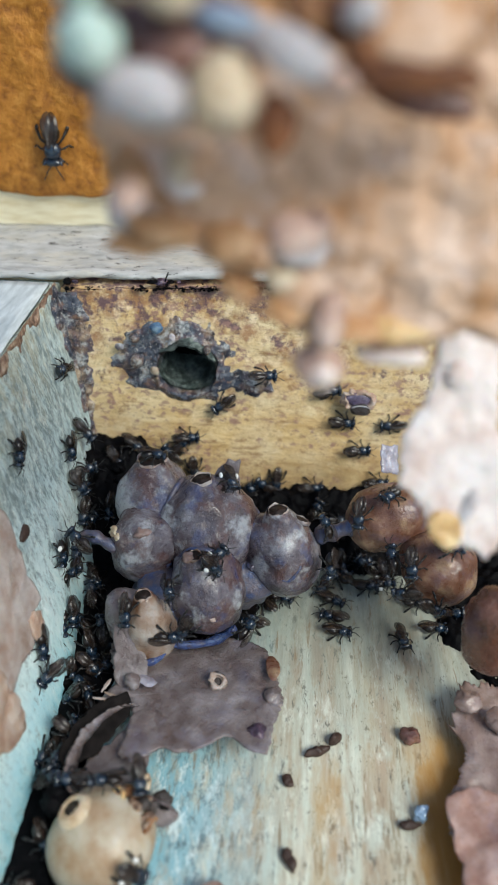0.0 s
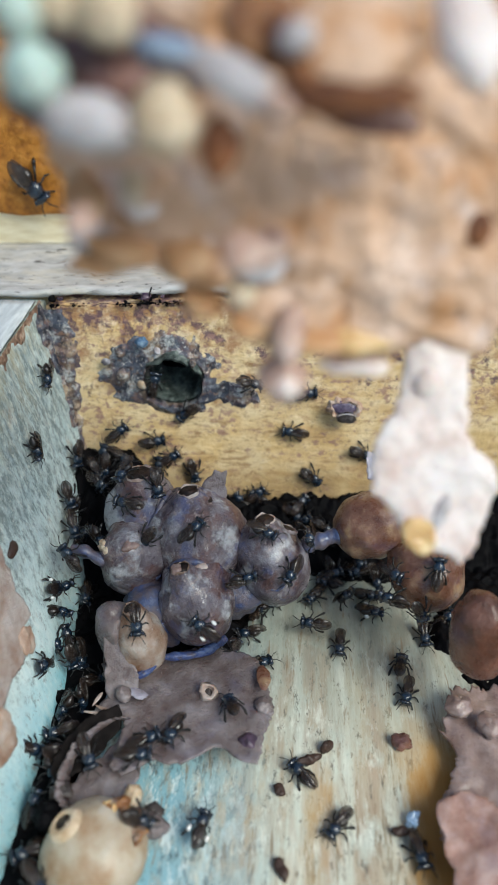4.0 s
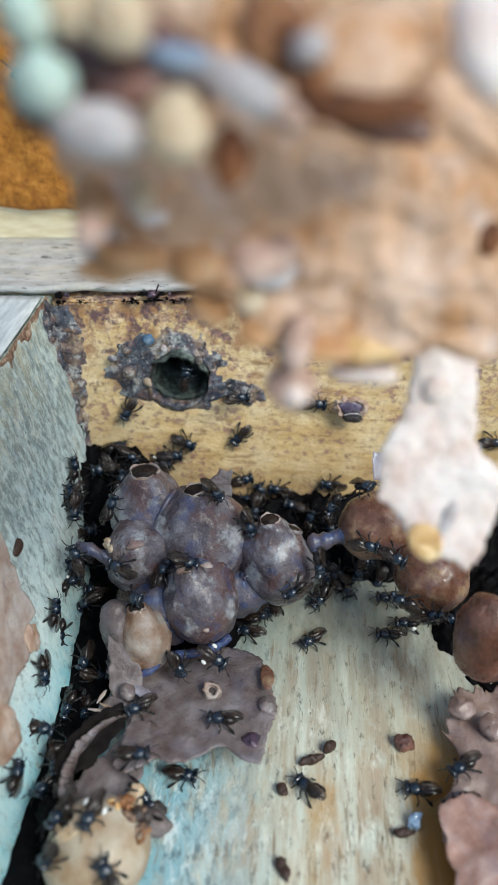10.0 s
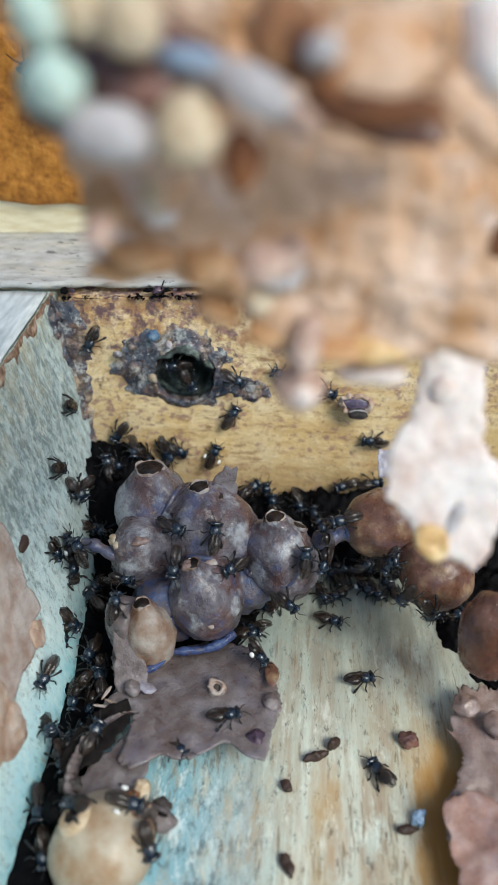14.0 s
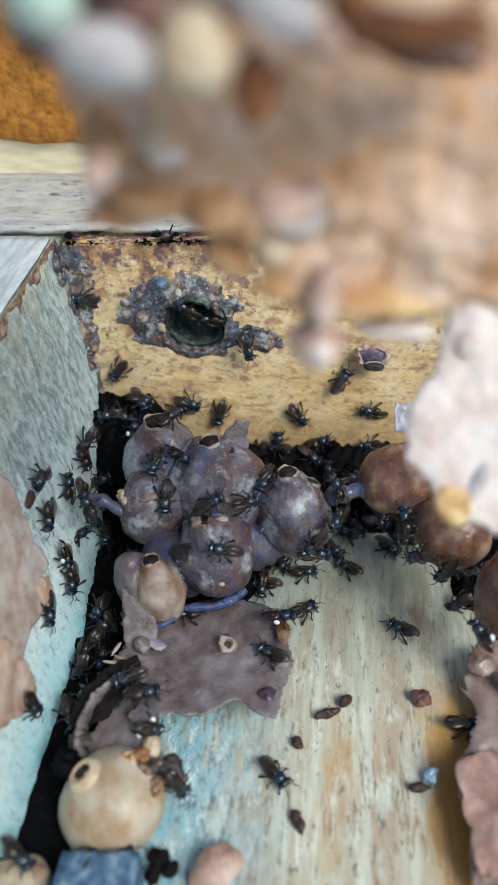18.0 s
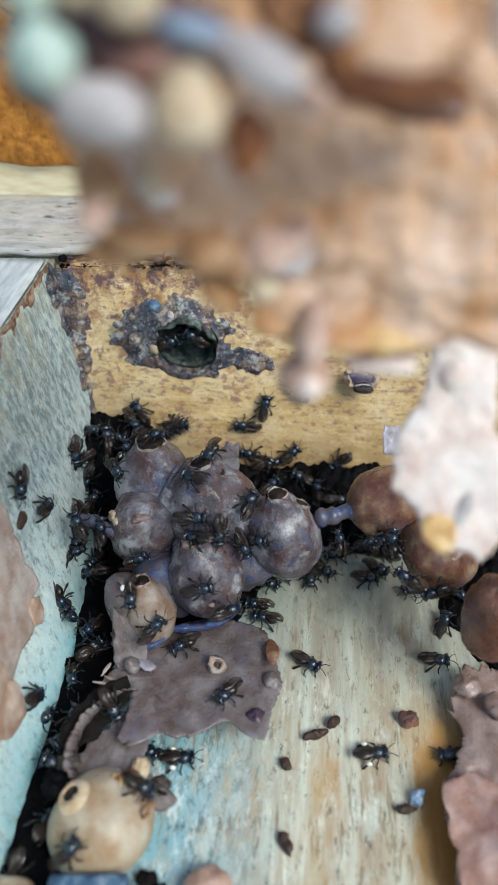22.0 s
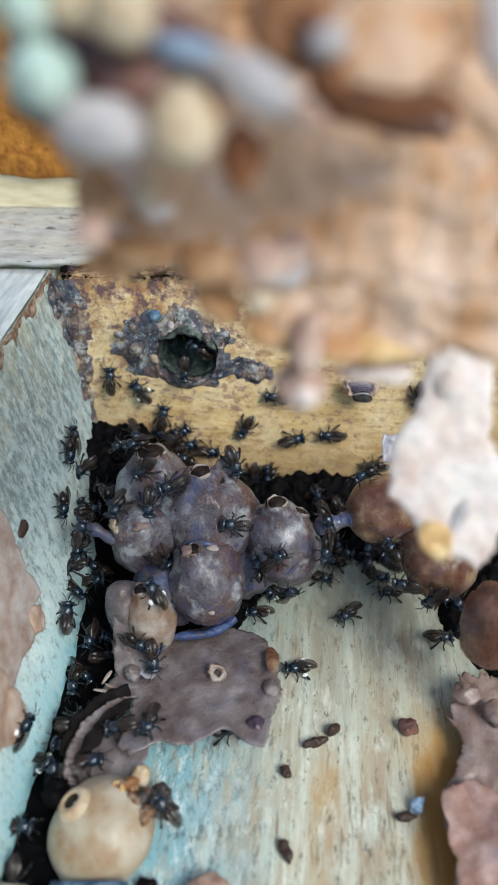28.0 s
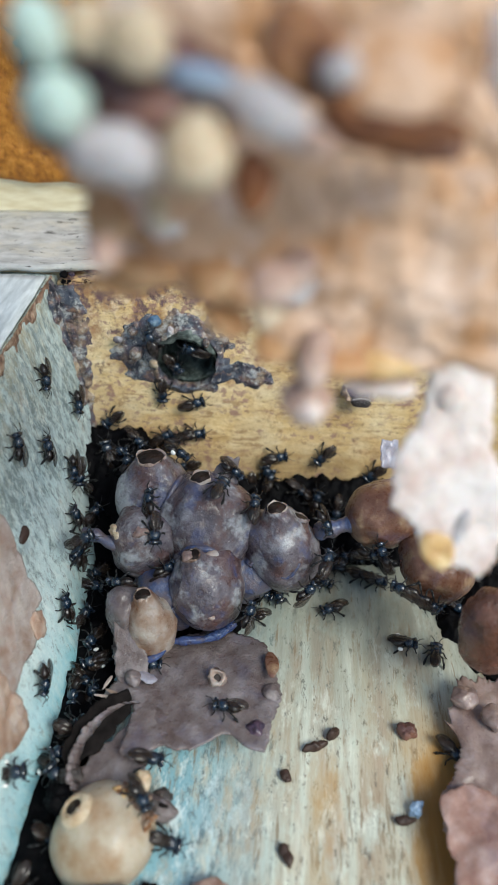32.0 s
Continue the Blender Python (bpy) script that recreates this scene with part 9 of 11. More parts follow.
    crawl(bees[38], [(0,150,-107,1,1,-2,5), (1,163,-110,0,3,4,1), (2,163,-110,0,4,3,16), (3,163,-110,0,3,3,7), (6,163,-110,0,3,4,5), (7,163,-110,0,4,2,22), (8,163,-110,0,5,1,38), (9,163,-110,0,3,4,-1), (9.23,169,-111,0,-1,5,-61), (9.47,175,-112,0,-4,2,-121), (10,188,-114,0,-3,-2,179), (11,163,-110,0,-4,-2,-157), (11.35,148,-122,0,-5,4,-95), (12,121,-145,1,1,8,-32), (13,107,-123,0,1,-1,-100), (14.05,102,-123,0,0,-3,-148), (16,93,-122,0,1,-4,163), (16.23,64,-140,38,25,29,-150), (16.47,36,-157,76,71,27,-87), (17,-28,-197,163,93,-7,-41), (17.35,-28,-188,171,53,16,-73), (18,-28,-173,186,6,10,-113), (18.35,-35,-158,194,13,-15,-156), (19,-47,-130,210,37,-27,151), (19.35,-67,-67,185,74,-25,69), (20,-103,51,139,81,9,2), (21,-93,65,193,79,38,-3), (21.35,-82,62,178,-56,69,-146), (22,-62,56,151,-75,2,-175), (23,-130,68,207,-33,73,-121), (23.35,-130,67,230,-69,15,-168), (24,-128,64,273,-61,-46,173), (24.23,-139,67,284,-59,5,-171), (24.47,-150,70,295,-34,52,-142), (25,-175,76,321,58,54,-45), (28,-157,63,264,-21,75,-120), (29,-147,62,259,-23,81,-117), (30,-160,70,223,24,68,-61), (30.35,-158,70,222,66,37,-12), (31,-153,70,222,72,0,3), (32,-145,68,210,82,-13,5)])
    crawl(bees[39], [(0,70,-205,147,-41,66,-79), (1,71,-205,144,69,38,43), (1.35,65,-207,149,46,72,1), (2,55,-210,160,-52,61,-116), (3,66,-206,151,-42,43,-96), (6,-58,-223,166,-59,-20,-150), (6.23,-45,-210,175,-46,1,-103), (6.47,-32,-196,184,-22,5,-53), (7,-2,-166,206,-3,-10,-5), (8,85,-158,171,39,-11,51), (9,61,-167,180,59,-9,99), (9.35,74,-150,185,39,14,161), (10,98,-120,194,53,43,-129), (11,102,-163,178,-77,65,135), (11.35,91,-166,173,-39,56,-132), (12,71,-172,163,-44,35,-76), (13,63,-202,161,-63,47,-97), (16,63,-202,161,-69,33,-106), (17,63,-202,161,-70,25,-109), (18,63,-202,161,-72,12,-114), (19,63,-202,161,-70,27,-108), (20,63,-202,161,-71,24,-109), (20.35,63,-202,161,-40,66,-70), (21,63,-202,161,60,52,38), (21.35,70,-191,148,78,1,72), (22,83,-170,125,63,-52,104), (22.35,80,-163,140,28,-15,165), (23,73,-148,168,37,30,-154), (23.35,69,-155,172,17,-13,-174), (24,61,-167,180,9,-59,174), (24.35,52,-173,186,69,-28,71), (25,35,-184,197,49,20,14), (28,61,-167,180,-28,55,-29), (29,61,-167,180,-41,48,-46), (30,61,-167,180,-42,47,-47), (31,61,-167,180,-40,49,-44), (32,61,-167,180,-36,52,-39)])
    crawl(bees[40], [(0,178,-98,0,-1,-3,9), (0.35,179,-104,0,0,0,-42), (1,181,-117,0,-2,3,-94), (2,184,-129,0,1,1,-105), (2.35,180,-129,0,1,2,-63), (3,171,-130,0,1,3,-21), (6,167,-183,1,0,0,9), (6.35,169,-185,1,-2,0,-67), (7,172,-189,0,-2,-2,-144), (7.35,172,-188,0,-2,2,-67), (8,172,-185,0,1,3,10), (8.23,176,-183,0,2,3,68), (8.47,180,-180,0,2,2,127), (9,190,-174,0,2,1,-175), (10,214,-164,0,2,1,179), (10.35,194,-160,0,1,2,104), (11,155,-152,0,0,1,29), (11.35,156,-158,0,-2,1,-35), (12,159,-169,-1,-3,0,-98), (13,139,-109,0,1,2,-111), (14.05,148,-103,0,0,1,-51), (16,164,-90,0,-1,2,9), (16.35,196,-140,49,-1,43,-33), (17,256,-233,139,-64,61,-126), (17.35,255,-269,135,-103,16,176), (18,253,-336,127,-96,-37,144), (18.23,236,-313,130,-94,19,138), (18.47,220,-290,133,-103,75,127), (19,182,-237,140,96,49,-38), (19.35,204,-289,91,20,44,-126), (20,246,-384,0,0,-3,-164), (20.35,215,-403,-1,-1,-2,148), (21,158,-437,-1,-2,-1,100), (21.35,153,-430,-1,2,-2,57), (22,143,-417,0,5,-1,13), (22.23,99,-413,0,4,-4,73), (22.47,56,-409,0,1,-5,133), (23,-43,-400,0,-2,-2,-167), (23.35,-38,-394,19,2,3,144), (24,-29,-383,52,0,9,95), (24.35,-21,-346,47,-9,11,39), (25,-4,-276,37,-16,4,-16), (26.05,12,-281,24,-10,-7,-94), (28,42,-290,-1,2,-4,-172), (28.35,39,-267,0,-1,-2,-94), (29,35,-225,1,0,1,-16), (30,107,-259,-1,-1,1,11), (31,180,-237,1,4,-3,7), (32,199,-227,0,-2,4,3)])
    crawl(bees[41], [(0,223,-135,0,0,0,-2), (1,240,-179,0,0,2,-35), (1.35,230,-192,0,0,-1,-104), (2,211,-216,-1,2,-2,-173), (2.23,208,-217,-1,4,1,128), (2.47,204,-218,0,2,4,70), (3,197,-221,0,-2,4,12), (4.05,203,-245,0,-2,3,82), (6,215,-289,0,-3,3,153), (7,305,-289,1,2,1,163), (7.35,287,-270,0,0,0,-142), (8,254,-236,0,-1,0,-88), (8.35,255,-273,0,0,-1,-133), (9,258,-341,-1,2,-1,-178), (10,254,-415,33,9,10,-153), (10.35,259,-340,24,-22,-15,143), (11,267,-201,8,-9,-52,71), (11.35,269,-185,8,-44,-35,141), (12,271,-154,7,-44,-4,-173), (13,348,85,184,-53,64,-142), (14.05,316,-17,119,11,43,-36), (16,256,-207,0,0,2,12), (16.23,255,-208,0,2,1,70), (16.47,254,-208,0,2,-1,127), (17,251,-209,0,0,-2,-175), (18,261,-205,2,-30,45,-171), (19,258,-211,0,5,3,179), (20,268,-207,2,-52,11,163), (21,262,-187,9,-62,13,155), (21.35,261,-193,7,-52,-18,120), (22,259,-203,2,-21,-35,70), (22.35,260,-187,2,-2,6,126), (23,261,-158,3,43,9,-167), (23.35,255,-170,2,16,22,114), (24,243,-192,0,-1,-1,38), (25,261,-158,3,-43,-9,13), (28,261,-158,3,-43,-9,13), (29,244,-158,0,-1,1,-1), (29.35,250,-166,6,1,24,-52), (30,262,-181,16,-20,37,-114), (30.23,260,-185,12,5,36,-44), (30.47,258,-189,9,13,18,14), (31,254,-199,0,2,1,67), (32,261,-158,3,-42,-12,10)])
    crawl(bees[42], [(0,-36,-284,106,86,-39,52), (0.35,11,-373,69,47,-8,31), (1,98,-538,0,1,1,-4), (1.35,113,-520,0,-1,1,45), (2,142,-486,0,-3,2,95), (2.35,131,-494,0,0,1,139), (3,110,-509,0,1,-2,-176), (4.05,102,-480,0,-2,-1,-129), (6,88,-427,1,-3,2,-82), (6.23,74,-426,0,-2,1,-28), (6.47,60,-425,0,-2,1,26), (7,28,-423,-1,-2,0,79), (7.35,-9,-439,-1,1,1,2), (8,-77,-469,0,0,4,-75), (8.23,-71,-463,0,0,3,-131), (8.47,-66,-457,0,0,2,173), (9,-53,-443,1,2,2,117), (10,65,-436,0,-2,1,141), (11,74,-440,0,-1,-1,157), (11.35,94,-448,0,-1,1,80), (12,132,-463,0,-3,1,2), (13,132,-270,0,-5,2,4), (16,138,-316,1,5,-2,55), (17,47,-343,1,0,0,-16), (18,241,-399,0,2,3,8), (19,65,-478,0,-2,-2,0), (19.23,97,-494,0,-3,0,54), (19.47,128,-511,0,-2,3,109), (20,200,-548,0,0,3,163), (20.35,207,-532,0,0,1,110), (21,220,-502,-1,1,-1,56), (21.35,227,-471,0,1,1,118), (22,242,-412,0,3,2,179), (22.35,246,-385,60,-33,-28,134), (23,254,-334,171,-36,-74,83), (23.23,257,-332,176,48,-42,-20), (23.47,259,-330,181,45,6,-45), (24,264,-327,193,13,46,-86), (24.35,267,-357,137,2,27,-148), (25,273,-414,33,13,8,161), (26.05,161,-407,22,2,8,87), (28,-47,-393,0,0,-2,14), (29,17,-358,-1,6,-3,18), (30,60,-333,0,1,4,11), (30.23,56,-331,0,3,5,68), (30.47,52,-329,1,6,3,125), (31,43,-324,1,5,0,-178), (32,-47,-386,54,9,-3,175)])
    crawl(bees[43], [(0,-173,-507,77,31,-4,-169), (0.23,-171,-509,78,15,-22,-114), (0.47,-169,-510,79,-10,-19,-53), (1,-165,-515,81,-20,2,1), (2,-180,-496,69,-33,-5,5), (2.35,-163,-499,66,18,13,16), (3,-130,-505,59,73,16,38), (4.05,-125,-510,64,65,52,-3), (6,-115,-520,73,-2,61,-97), (6.35,-123,-518,74,54,53,-15), (7,-140,-514,76,65,24,25), (8,-187,-556,77,19,12,-46), (9,-190,-565,72,38,7,-30), (9.35,-196,-564,69,32,45,-75), (10,-208,-562,65,-28,55,-165), (10.35,-221,-555,46,-20,4,-154), (11,-247,-543,12,-21,-47,-147), (12,-247,-543,12,3,-50,-178), (12.35,-247,-543,12,-46,-24,-106), (13,-247,-543,12,-47,21,-66), (16,-250,-572,13,-31,25,-116), (16.35,-253,-579,12,-38,-5,178), (17,-258,-592,9,-11,-24,106), (17.35,-257,-601,19,-13,-2,40), (18,-257,-617,38,-33,6,-27), (18.35,-257,-608,28,-13,11,-63), (19,-258,-592,9,1,26,-98), (20,-258,-592,9,-11,24,-126), (21,-258,-592,9,-11,24,-125), (22,-258,-592,9,-4,26,-109), (23,-258,-592,9,7,26,-85), (24,-258,-592,9,11,24,-76), (25,-258,-592,9,19,19,-54), (28,-258,-592,9,5,26,-88), (29,-258,-592,9,-2,26,-104), (30,-258,-592,9,13,23,-71), (31,-258,-592,9,-1,26,-101), (32,-258,-592,9,-8,25,-117)])
    crawl(bees[44], [(0,-140,-499,80,-25,20,-69), (0.35,-133,-505,77,-4,2,-30), (1,-121,-516,72,1,-25,4), (2,-99,-517,65,72,1,-35), (2.23,-75,-503,49,57,30,-89), (2.47,-52,-490,34,19,31,-157), (3,2,-458,-1,3,2,149), (6,80,-394,9,-1,-25,116), (7,-1,-415,56,-6,4,67), (7.35,-20,-408,56,1,0,129), (8,-56,-396,56,2,-8,-169), (8.35,-78,-408,57,-5,-8,-99), (9,-119,-431,60,-7,-2,-29), (10,-144,-446,61,-6,-2,10), (11,-118,-432,60,-9,1,10), (12,-47,-386,54,-7,7,20), (13,-47,-386,54,-6,8,26), (16,-47,-386,54,-10,-1,-33), (17,-4,-420,-1,-2,0,-98), (18,11,-484,-1,2,-6,-43), (18.35,-10,-452,0,3,-2,-103), (19,-49,-392,0,0,2,-162), (19.35,-62,-400,0,1,0,-117), (20,-85,-415,0,0,-1,-72), (21,-47,-386,54,-3,-9,-98), (22,-47,-386,54,2,-10,-128), (23,-47,-386,54,-3,-9,-97), (23.35,-47,-386,54,7,-7,-164), (24,-47,-386,54,9,4,130), (24.35,-60,-359,76,-34,-1,160), (25,-85,-309,119,-74,15,-174), (26.05,-113,-313,110,-13,75,-117), (28,-166,-321,94,91,26,-19), (28.35,-154,-310,74,42,11,-8), (29,-133,-287,38,-8,10,9), (29.35,-137,-298,40,3,12,68), (30,-143,-319,43,10,4,125), (30.35,-151,-310,81,0,4,84), (31,-165,-295,152,-8,-3,44), (31.35,-160,-269,147,39,-18,41), (32,-151,-221,138,91,-25,27)])
    crawl(bees[45], [(0,-219,-490,53,-15,-11,-172), (1,-211,-518,67,29,30,-151), (1.23,-213,-502,64,23,33,150), (1.47,-215,-486,61,17,30,90), (2,-220,-451,54,17,24,33), (3,-184,-411,52,20,-23,26), (6,-71,-424,57,-4,2,-26), (7,-133,-428,0,1,2,-63), (8,-129,-429,0,2,0,0), (9,-96,-415,0,-2,1,-13), (10,-91,-432,0,-1,0,-2), (10.35,-94,-426,0,-1,-1,-53), (11,-100,-413,0,-1,-2,-104), (11.35,-113,-422,0,-2,-2,-51), (12,-136,-439,0,-2,0,2), (12.23,-158,-410,3,16,-4,56), (12.47,-179,-382,6,24,-20,109), (13,-227,-317,14,14,-36,169), (14.05,-237,-312,13,25,-23,100), (16,-254,-302,11,18,-9,39), (16.35,-246,-289,10,-6,-32,111), (17,-232,-264,7,-36,-16,-174), (17.35,-261,-284,28,-70,8,-121), (18,-297,-353,113,-76,49,-74), (19,-289,-378,85,-87,51,-88), (20,-274,-289,55,-33,45,-99), (20.23,-274,-295,54,-40,4,-140), (20.47,-274,-302,51,-17,-32,176), (21,-276,-315,46,33,-33,110), (21.35,-276,-307,50,-6,-63,-152), (22,-278,-290,57,-43,-32,-56), (22.35,-275,-276,55,-2,0,-6), (23,-279,-231,25,47,-13,50), (24,-279,-231,25,48,1,36), (24.23,-279,-231,25,31,-39,83), (24.47,-279,-231,25,-27,-42,164), (25,-279,-231,25,-48,-3,-146), (26.05,-277,-255,50,-23,-38,166), (28,-282,-281,76,29,-34,94), (28.35,-281,-276,82,62,-2,38), (29,-288,-247,69,57,43,-9), (30,-279,-231,25,40,29,8), (31,-279,-231,25,48,6,32), (32,-279,-231,25,46,-17,53)])
    crawl(bees[46], [(0,-273,-436,15,-43,7,-118), (1,-268,-450,11,-36,-20,-146), (2,-253,-503,5,-42,37,-148), (2.35,-219,-483,24,-4,31,-61), (3,-155,-445,60,-2,-1,5), (6,-130,-442,61,-1,1,13), (6.23,-129,-440,61,-2,-1,-42), (6.47,-128,-438,61,-1,-3,-97), (7,-127,-434,60,1,-4,-151), (8,-136,-503,78,-52,-9,-131), (8.35,-143,-493,67,-20,5,-77), (9,-156,-474,48,10,-14,-25), (9.35,-149,-479,47,-28,6,-21), (10,-137,-490,46,-69,24,-32), (11,-113,-515,72,-29,24,-10), (11.35,-113,-512,69,-47,13,-71), (12,-113,-506,63,-47,-7,-126), (12.35,-118,-513,64,-46,29,-73), (13,-127,-525,66,-4,43,6), (14.05,-118,-546,53,-2,38,-65), (16,-99,-586,28,4,37,-133), (16.35,-112,-543,18,-9,20,165), (17,-137,-464,1,-1,1,111), (17.35,-143,-450,20,-4,0,64), (18,-154,-425,58,-4,-4,17), (18.35,-139,-414,56,-3,1,86), (19,-113,-395,54,2,2,156), (20,-146,-400,56,6,0,-175), (20.23,-148,-377,75,-11,26,-136), (20.47,-150,-354,95,-3,57,-86), (21,-155,-302,138,59,60,12), (21.35,-153,-308,127,69,14,26), (22,-150,-319,106,69,-33,33), (23,-139,-504,79,20,-8,48), (24,-136,-508,69,37,-15,94), (24.35,-132,-508,66,-13,-35,88), (25,-124,-507,61,-79,-50,107), (25.7,-127,-488,60,-18,-69,8), (26.4,-130,-470,60,15,-40,-64), (28,-137,-428,60,1,-8,-102), (28.35,-137,-455,62,4,16,-146), (29,-138,-506,67,-13,34,163), (29.35,-144,-509,71,-2,11,-125), (30,-157,-514,80,-21,-7,-58), (31,-155,-565,73,-8,26,-93), (32,-137,-518,72,-36,17,-44)])
    crawl(bees[47], [(0,-132,-577,48,51,52,11), (1,-153,-574,67,38,10,1), (2,-99,-572,26,-1,-2,12), (3,-91,-523,23,61,3,39), (4.05,-59,-494,14,31,-9,74), (6,0,-440,-1,-1,-1,111), (7,-75,-502,0,-1,-1,144), (8,-123,-544,61,20,-49,143), (8.23,-125,-534,59,-56,-54,-120), (8.47,-126,-524,57,-76,-12,-74), (9,-130,-502,54,-62,31,-37), (9.35,-145,-513,64,-33,7,-72), (10,-173,-532,84,4,5,-113), (10.35,-160,-525,79,10,-5,-51), (11,-137,-512,69,3,-14,12), (12,-137,-510,78,48,18,20), (13,-149,-510,77,27,7,-22), (16,-131,-505,63,37,25,37), (17,-141,-454,62,-2,3,-2), (17.35,-143,-456,61,28,33,0), (18,-146,-460,61,79,55,29), (19,-143,-458,60,82,35,26), (19.23,-133,-450,46,41,59,-48), (19.47,-122,-442,32,-2,37,-125), (20,-99,-424,0,1,2,-168), (20.35,-122,-434,20,5,6,-108), (21,-166,-453,59,11,5,-48), (22,-142,-439,0,-1,-2,-20), (23,-116,-466,0,-1,-2,10), (23.35,-181,-469,7,22,-8,42), (24,-282,-501,74,40,-25,71), (24.35,-278,-486,72,14,-20,44), (25,-280,-442,43,-12,-26,18), (26.05,-281,-449,64,38,-6,41), (28,-290,-454,86,91,-11,71), (28.35,-286,-454,61,39,-41,111), (29,-268,-470,42,-24,-24,162), (29.35,-275,-466,43,-45,13,-164), (30,-280,-471,74,-43,55,-132), (31,-286,-500,72,-72,45,-80), (31.35,-284,-500,73,-4,28,-17), (32,-279,-499,76,25,-20,4)])
    crawl(bees[48], [(0,-283,-250,58,-24,44,-74), (1,-275,-261,50,-15,35,-78), (1.23,-274,-261,50,-9,10,-25), (1.47,-273,-261,50,-24,-10,26), (2,-270,-260,51,-50,-9,80), (3,-279,-252,82,-53,4,104), (3.7,-282,-254,86,-36,22,55), (4.4,-286,-256,89,-40,46,0), (6,-294,-263,102,-77,52,-80), (6.35,-292,-252,94,-18,36,-91), (7,-288,-233,80,36,33,-113), (7.35,-289,-231,86,-16,35,-89), (8,-292,-228,95,-73,52,-74), (9,-296,-225,109,-72,37,-82), (9.35,-288,-202,108,-76,9,-119), (10,-282,-138,83,-62,-16,-156), (11,-263,-152,34,-22,7,174), (12,-286,-200,91,-16,-58,130), (12.23,-290,-198,96,-87,-37,-148), (12.47,-293,-196,102,-99,12,-119), (13,-298,-196,117,-78,59,-79), (16,-293,-178,97,-32,36,-81), (16.35,-292,-184,96,17,29,-32), (17,-291,-195,93,46,-2,-5), (18,-289,-164,75,-10,34,-8), (18.23,-287,-160,72,30,29,62), (18.47,-284,-160,72,43,-3,114), (19,-276,-161,73,24,-33,169), (19.35,-287,-173,83,-50,-19,-117), (20,-300,-215,126,-81,41,-86), (20.35,-295,-231,112,-17,35,-101), (21,-284,-265,89,47,43,-115), (22,-283,-268,84,53,51,-59), (23,-282,-268,86,62,37,-45), (24,-280,-272,80,65,32,-7), (25,-284,-268,84,60,34,-31), (26.05,-282,-265,87,10,29,-26), (28,-287,-239,67,-39,29,-19), (29,-287,-239,67,-40,28,-20), (29.23,-286,-239,67,-14,23,42), (29.47,-286,-238,66,-5,0,94), (30,-285,-235,62,-19,-21,147), (30.23,-287,-235,69,19,0,101), (30.47,-284,-252,95,35,38,68), (31,-295,-248,104,-4,76,-6), (31.35,-288,-222,77,17,37,1), (32,-268,-187,38,30,-1,-7)])
    crawl(bees[49], [(0,-246,-245,32,27,-40,101), (0.35,-252,-233,79,96,-1,44), (1,-263,-210,167,143,62,46), (1.23,-253,-197,174,-125,37,125), (1.47,-244,-184,180,-96,-16,131), (2,-223,-155,196,-45,-62,95), (2.35,-226,-153,189,89,-32,-37), (3,-231,-148,177,102,46,-46), (6,-194,-238,172,33,63,-52), (6.35,-185,-236,172,-50,39,-135), (7,-170,-232,172,-68,-12,-152), (7.35,-185,-250,159,-31,25,-141), (8,-214,-284,135,29,43,-99), (8.35,-211,-265,151,-20,39,-153), (9,-206,-229,181,-46,11,174), (10,-195,-237,175,-63,-13,170), (10.23,-229,-236,186,-11,-27,131), (10.47,-262,-235,197,38,-6,96), (11,-327,-256,243,74,31,85), (11.35,-327,-255,240,49,67,54), (12,-325,-252,233,-55,62,-56), (13,-316,-206,193,63,69,66), (16,-302,-226,137,-85,49,-83), (16.35,-279,-174,140,-27,44,-81), (17,-205,-148,221,27,40,-86), (18,-181,-176,208,-21,8,-99), (18.35,-180,-172,210,-40,9,-138), (19,-179,-165,214,-55,-3,-174), (20,-165,-206,191,1,-34,150), (21,-197,-178,208,-20,5,120), (21.23,-202,-170,210,-5,39,171), (21.47,-207,-162,211,42,41,-112), (22,-218,-145,215,61,9,-58), (22.23,-204,-153,212,23,48,-104), (22.47,-191,-161,208,-44,35,-179), (23,-160,-179,199,-65,-11,150), (23.35,-176,-173,202,-7,-62,63), (24,-206,-161,207,53,-12,-25), (24.35,-196,-163,208,57,-43,15), (25,-179,-168,209,16,-63,90), (26.05,-180,-160,218,-45,-20,162), (28,-181,-144,234,-46,38,-172), (28.35,-195,-146,225,-60,4,155), (29,-219,-149,208,-54,-33,126), (29.23,-248,-109,226,-92,-15,-179), (29.47,-278,-70,244,-104,23,-141), (30,-339,2,298,-78,58,-84), (30.35,-305,-37,258,-9,19,15), (31,-228,-141,206,-30,-41,71), (32,-208,77,318,-70,-68,154)])
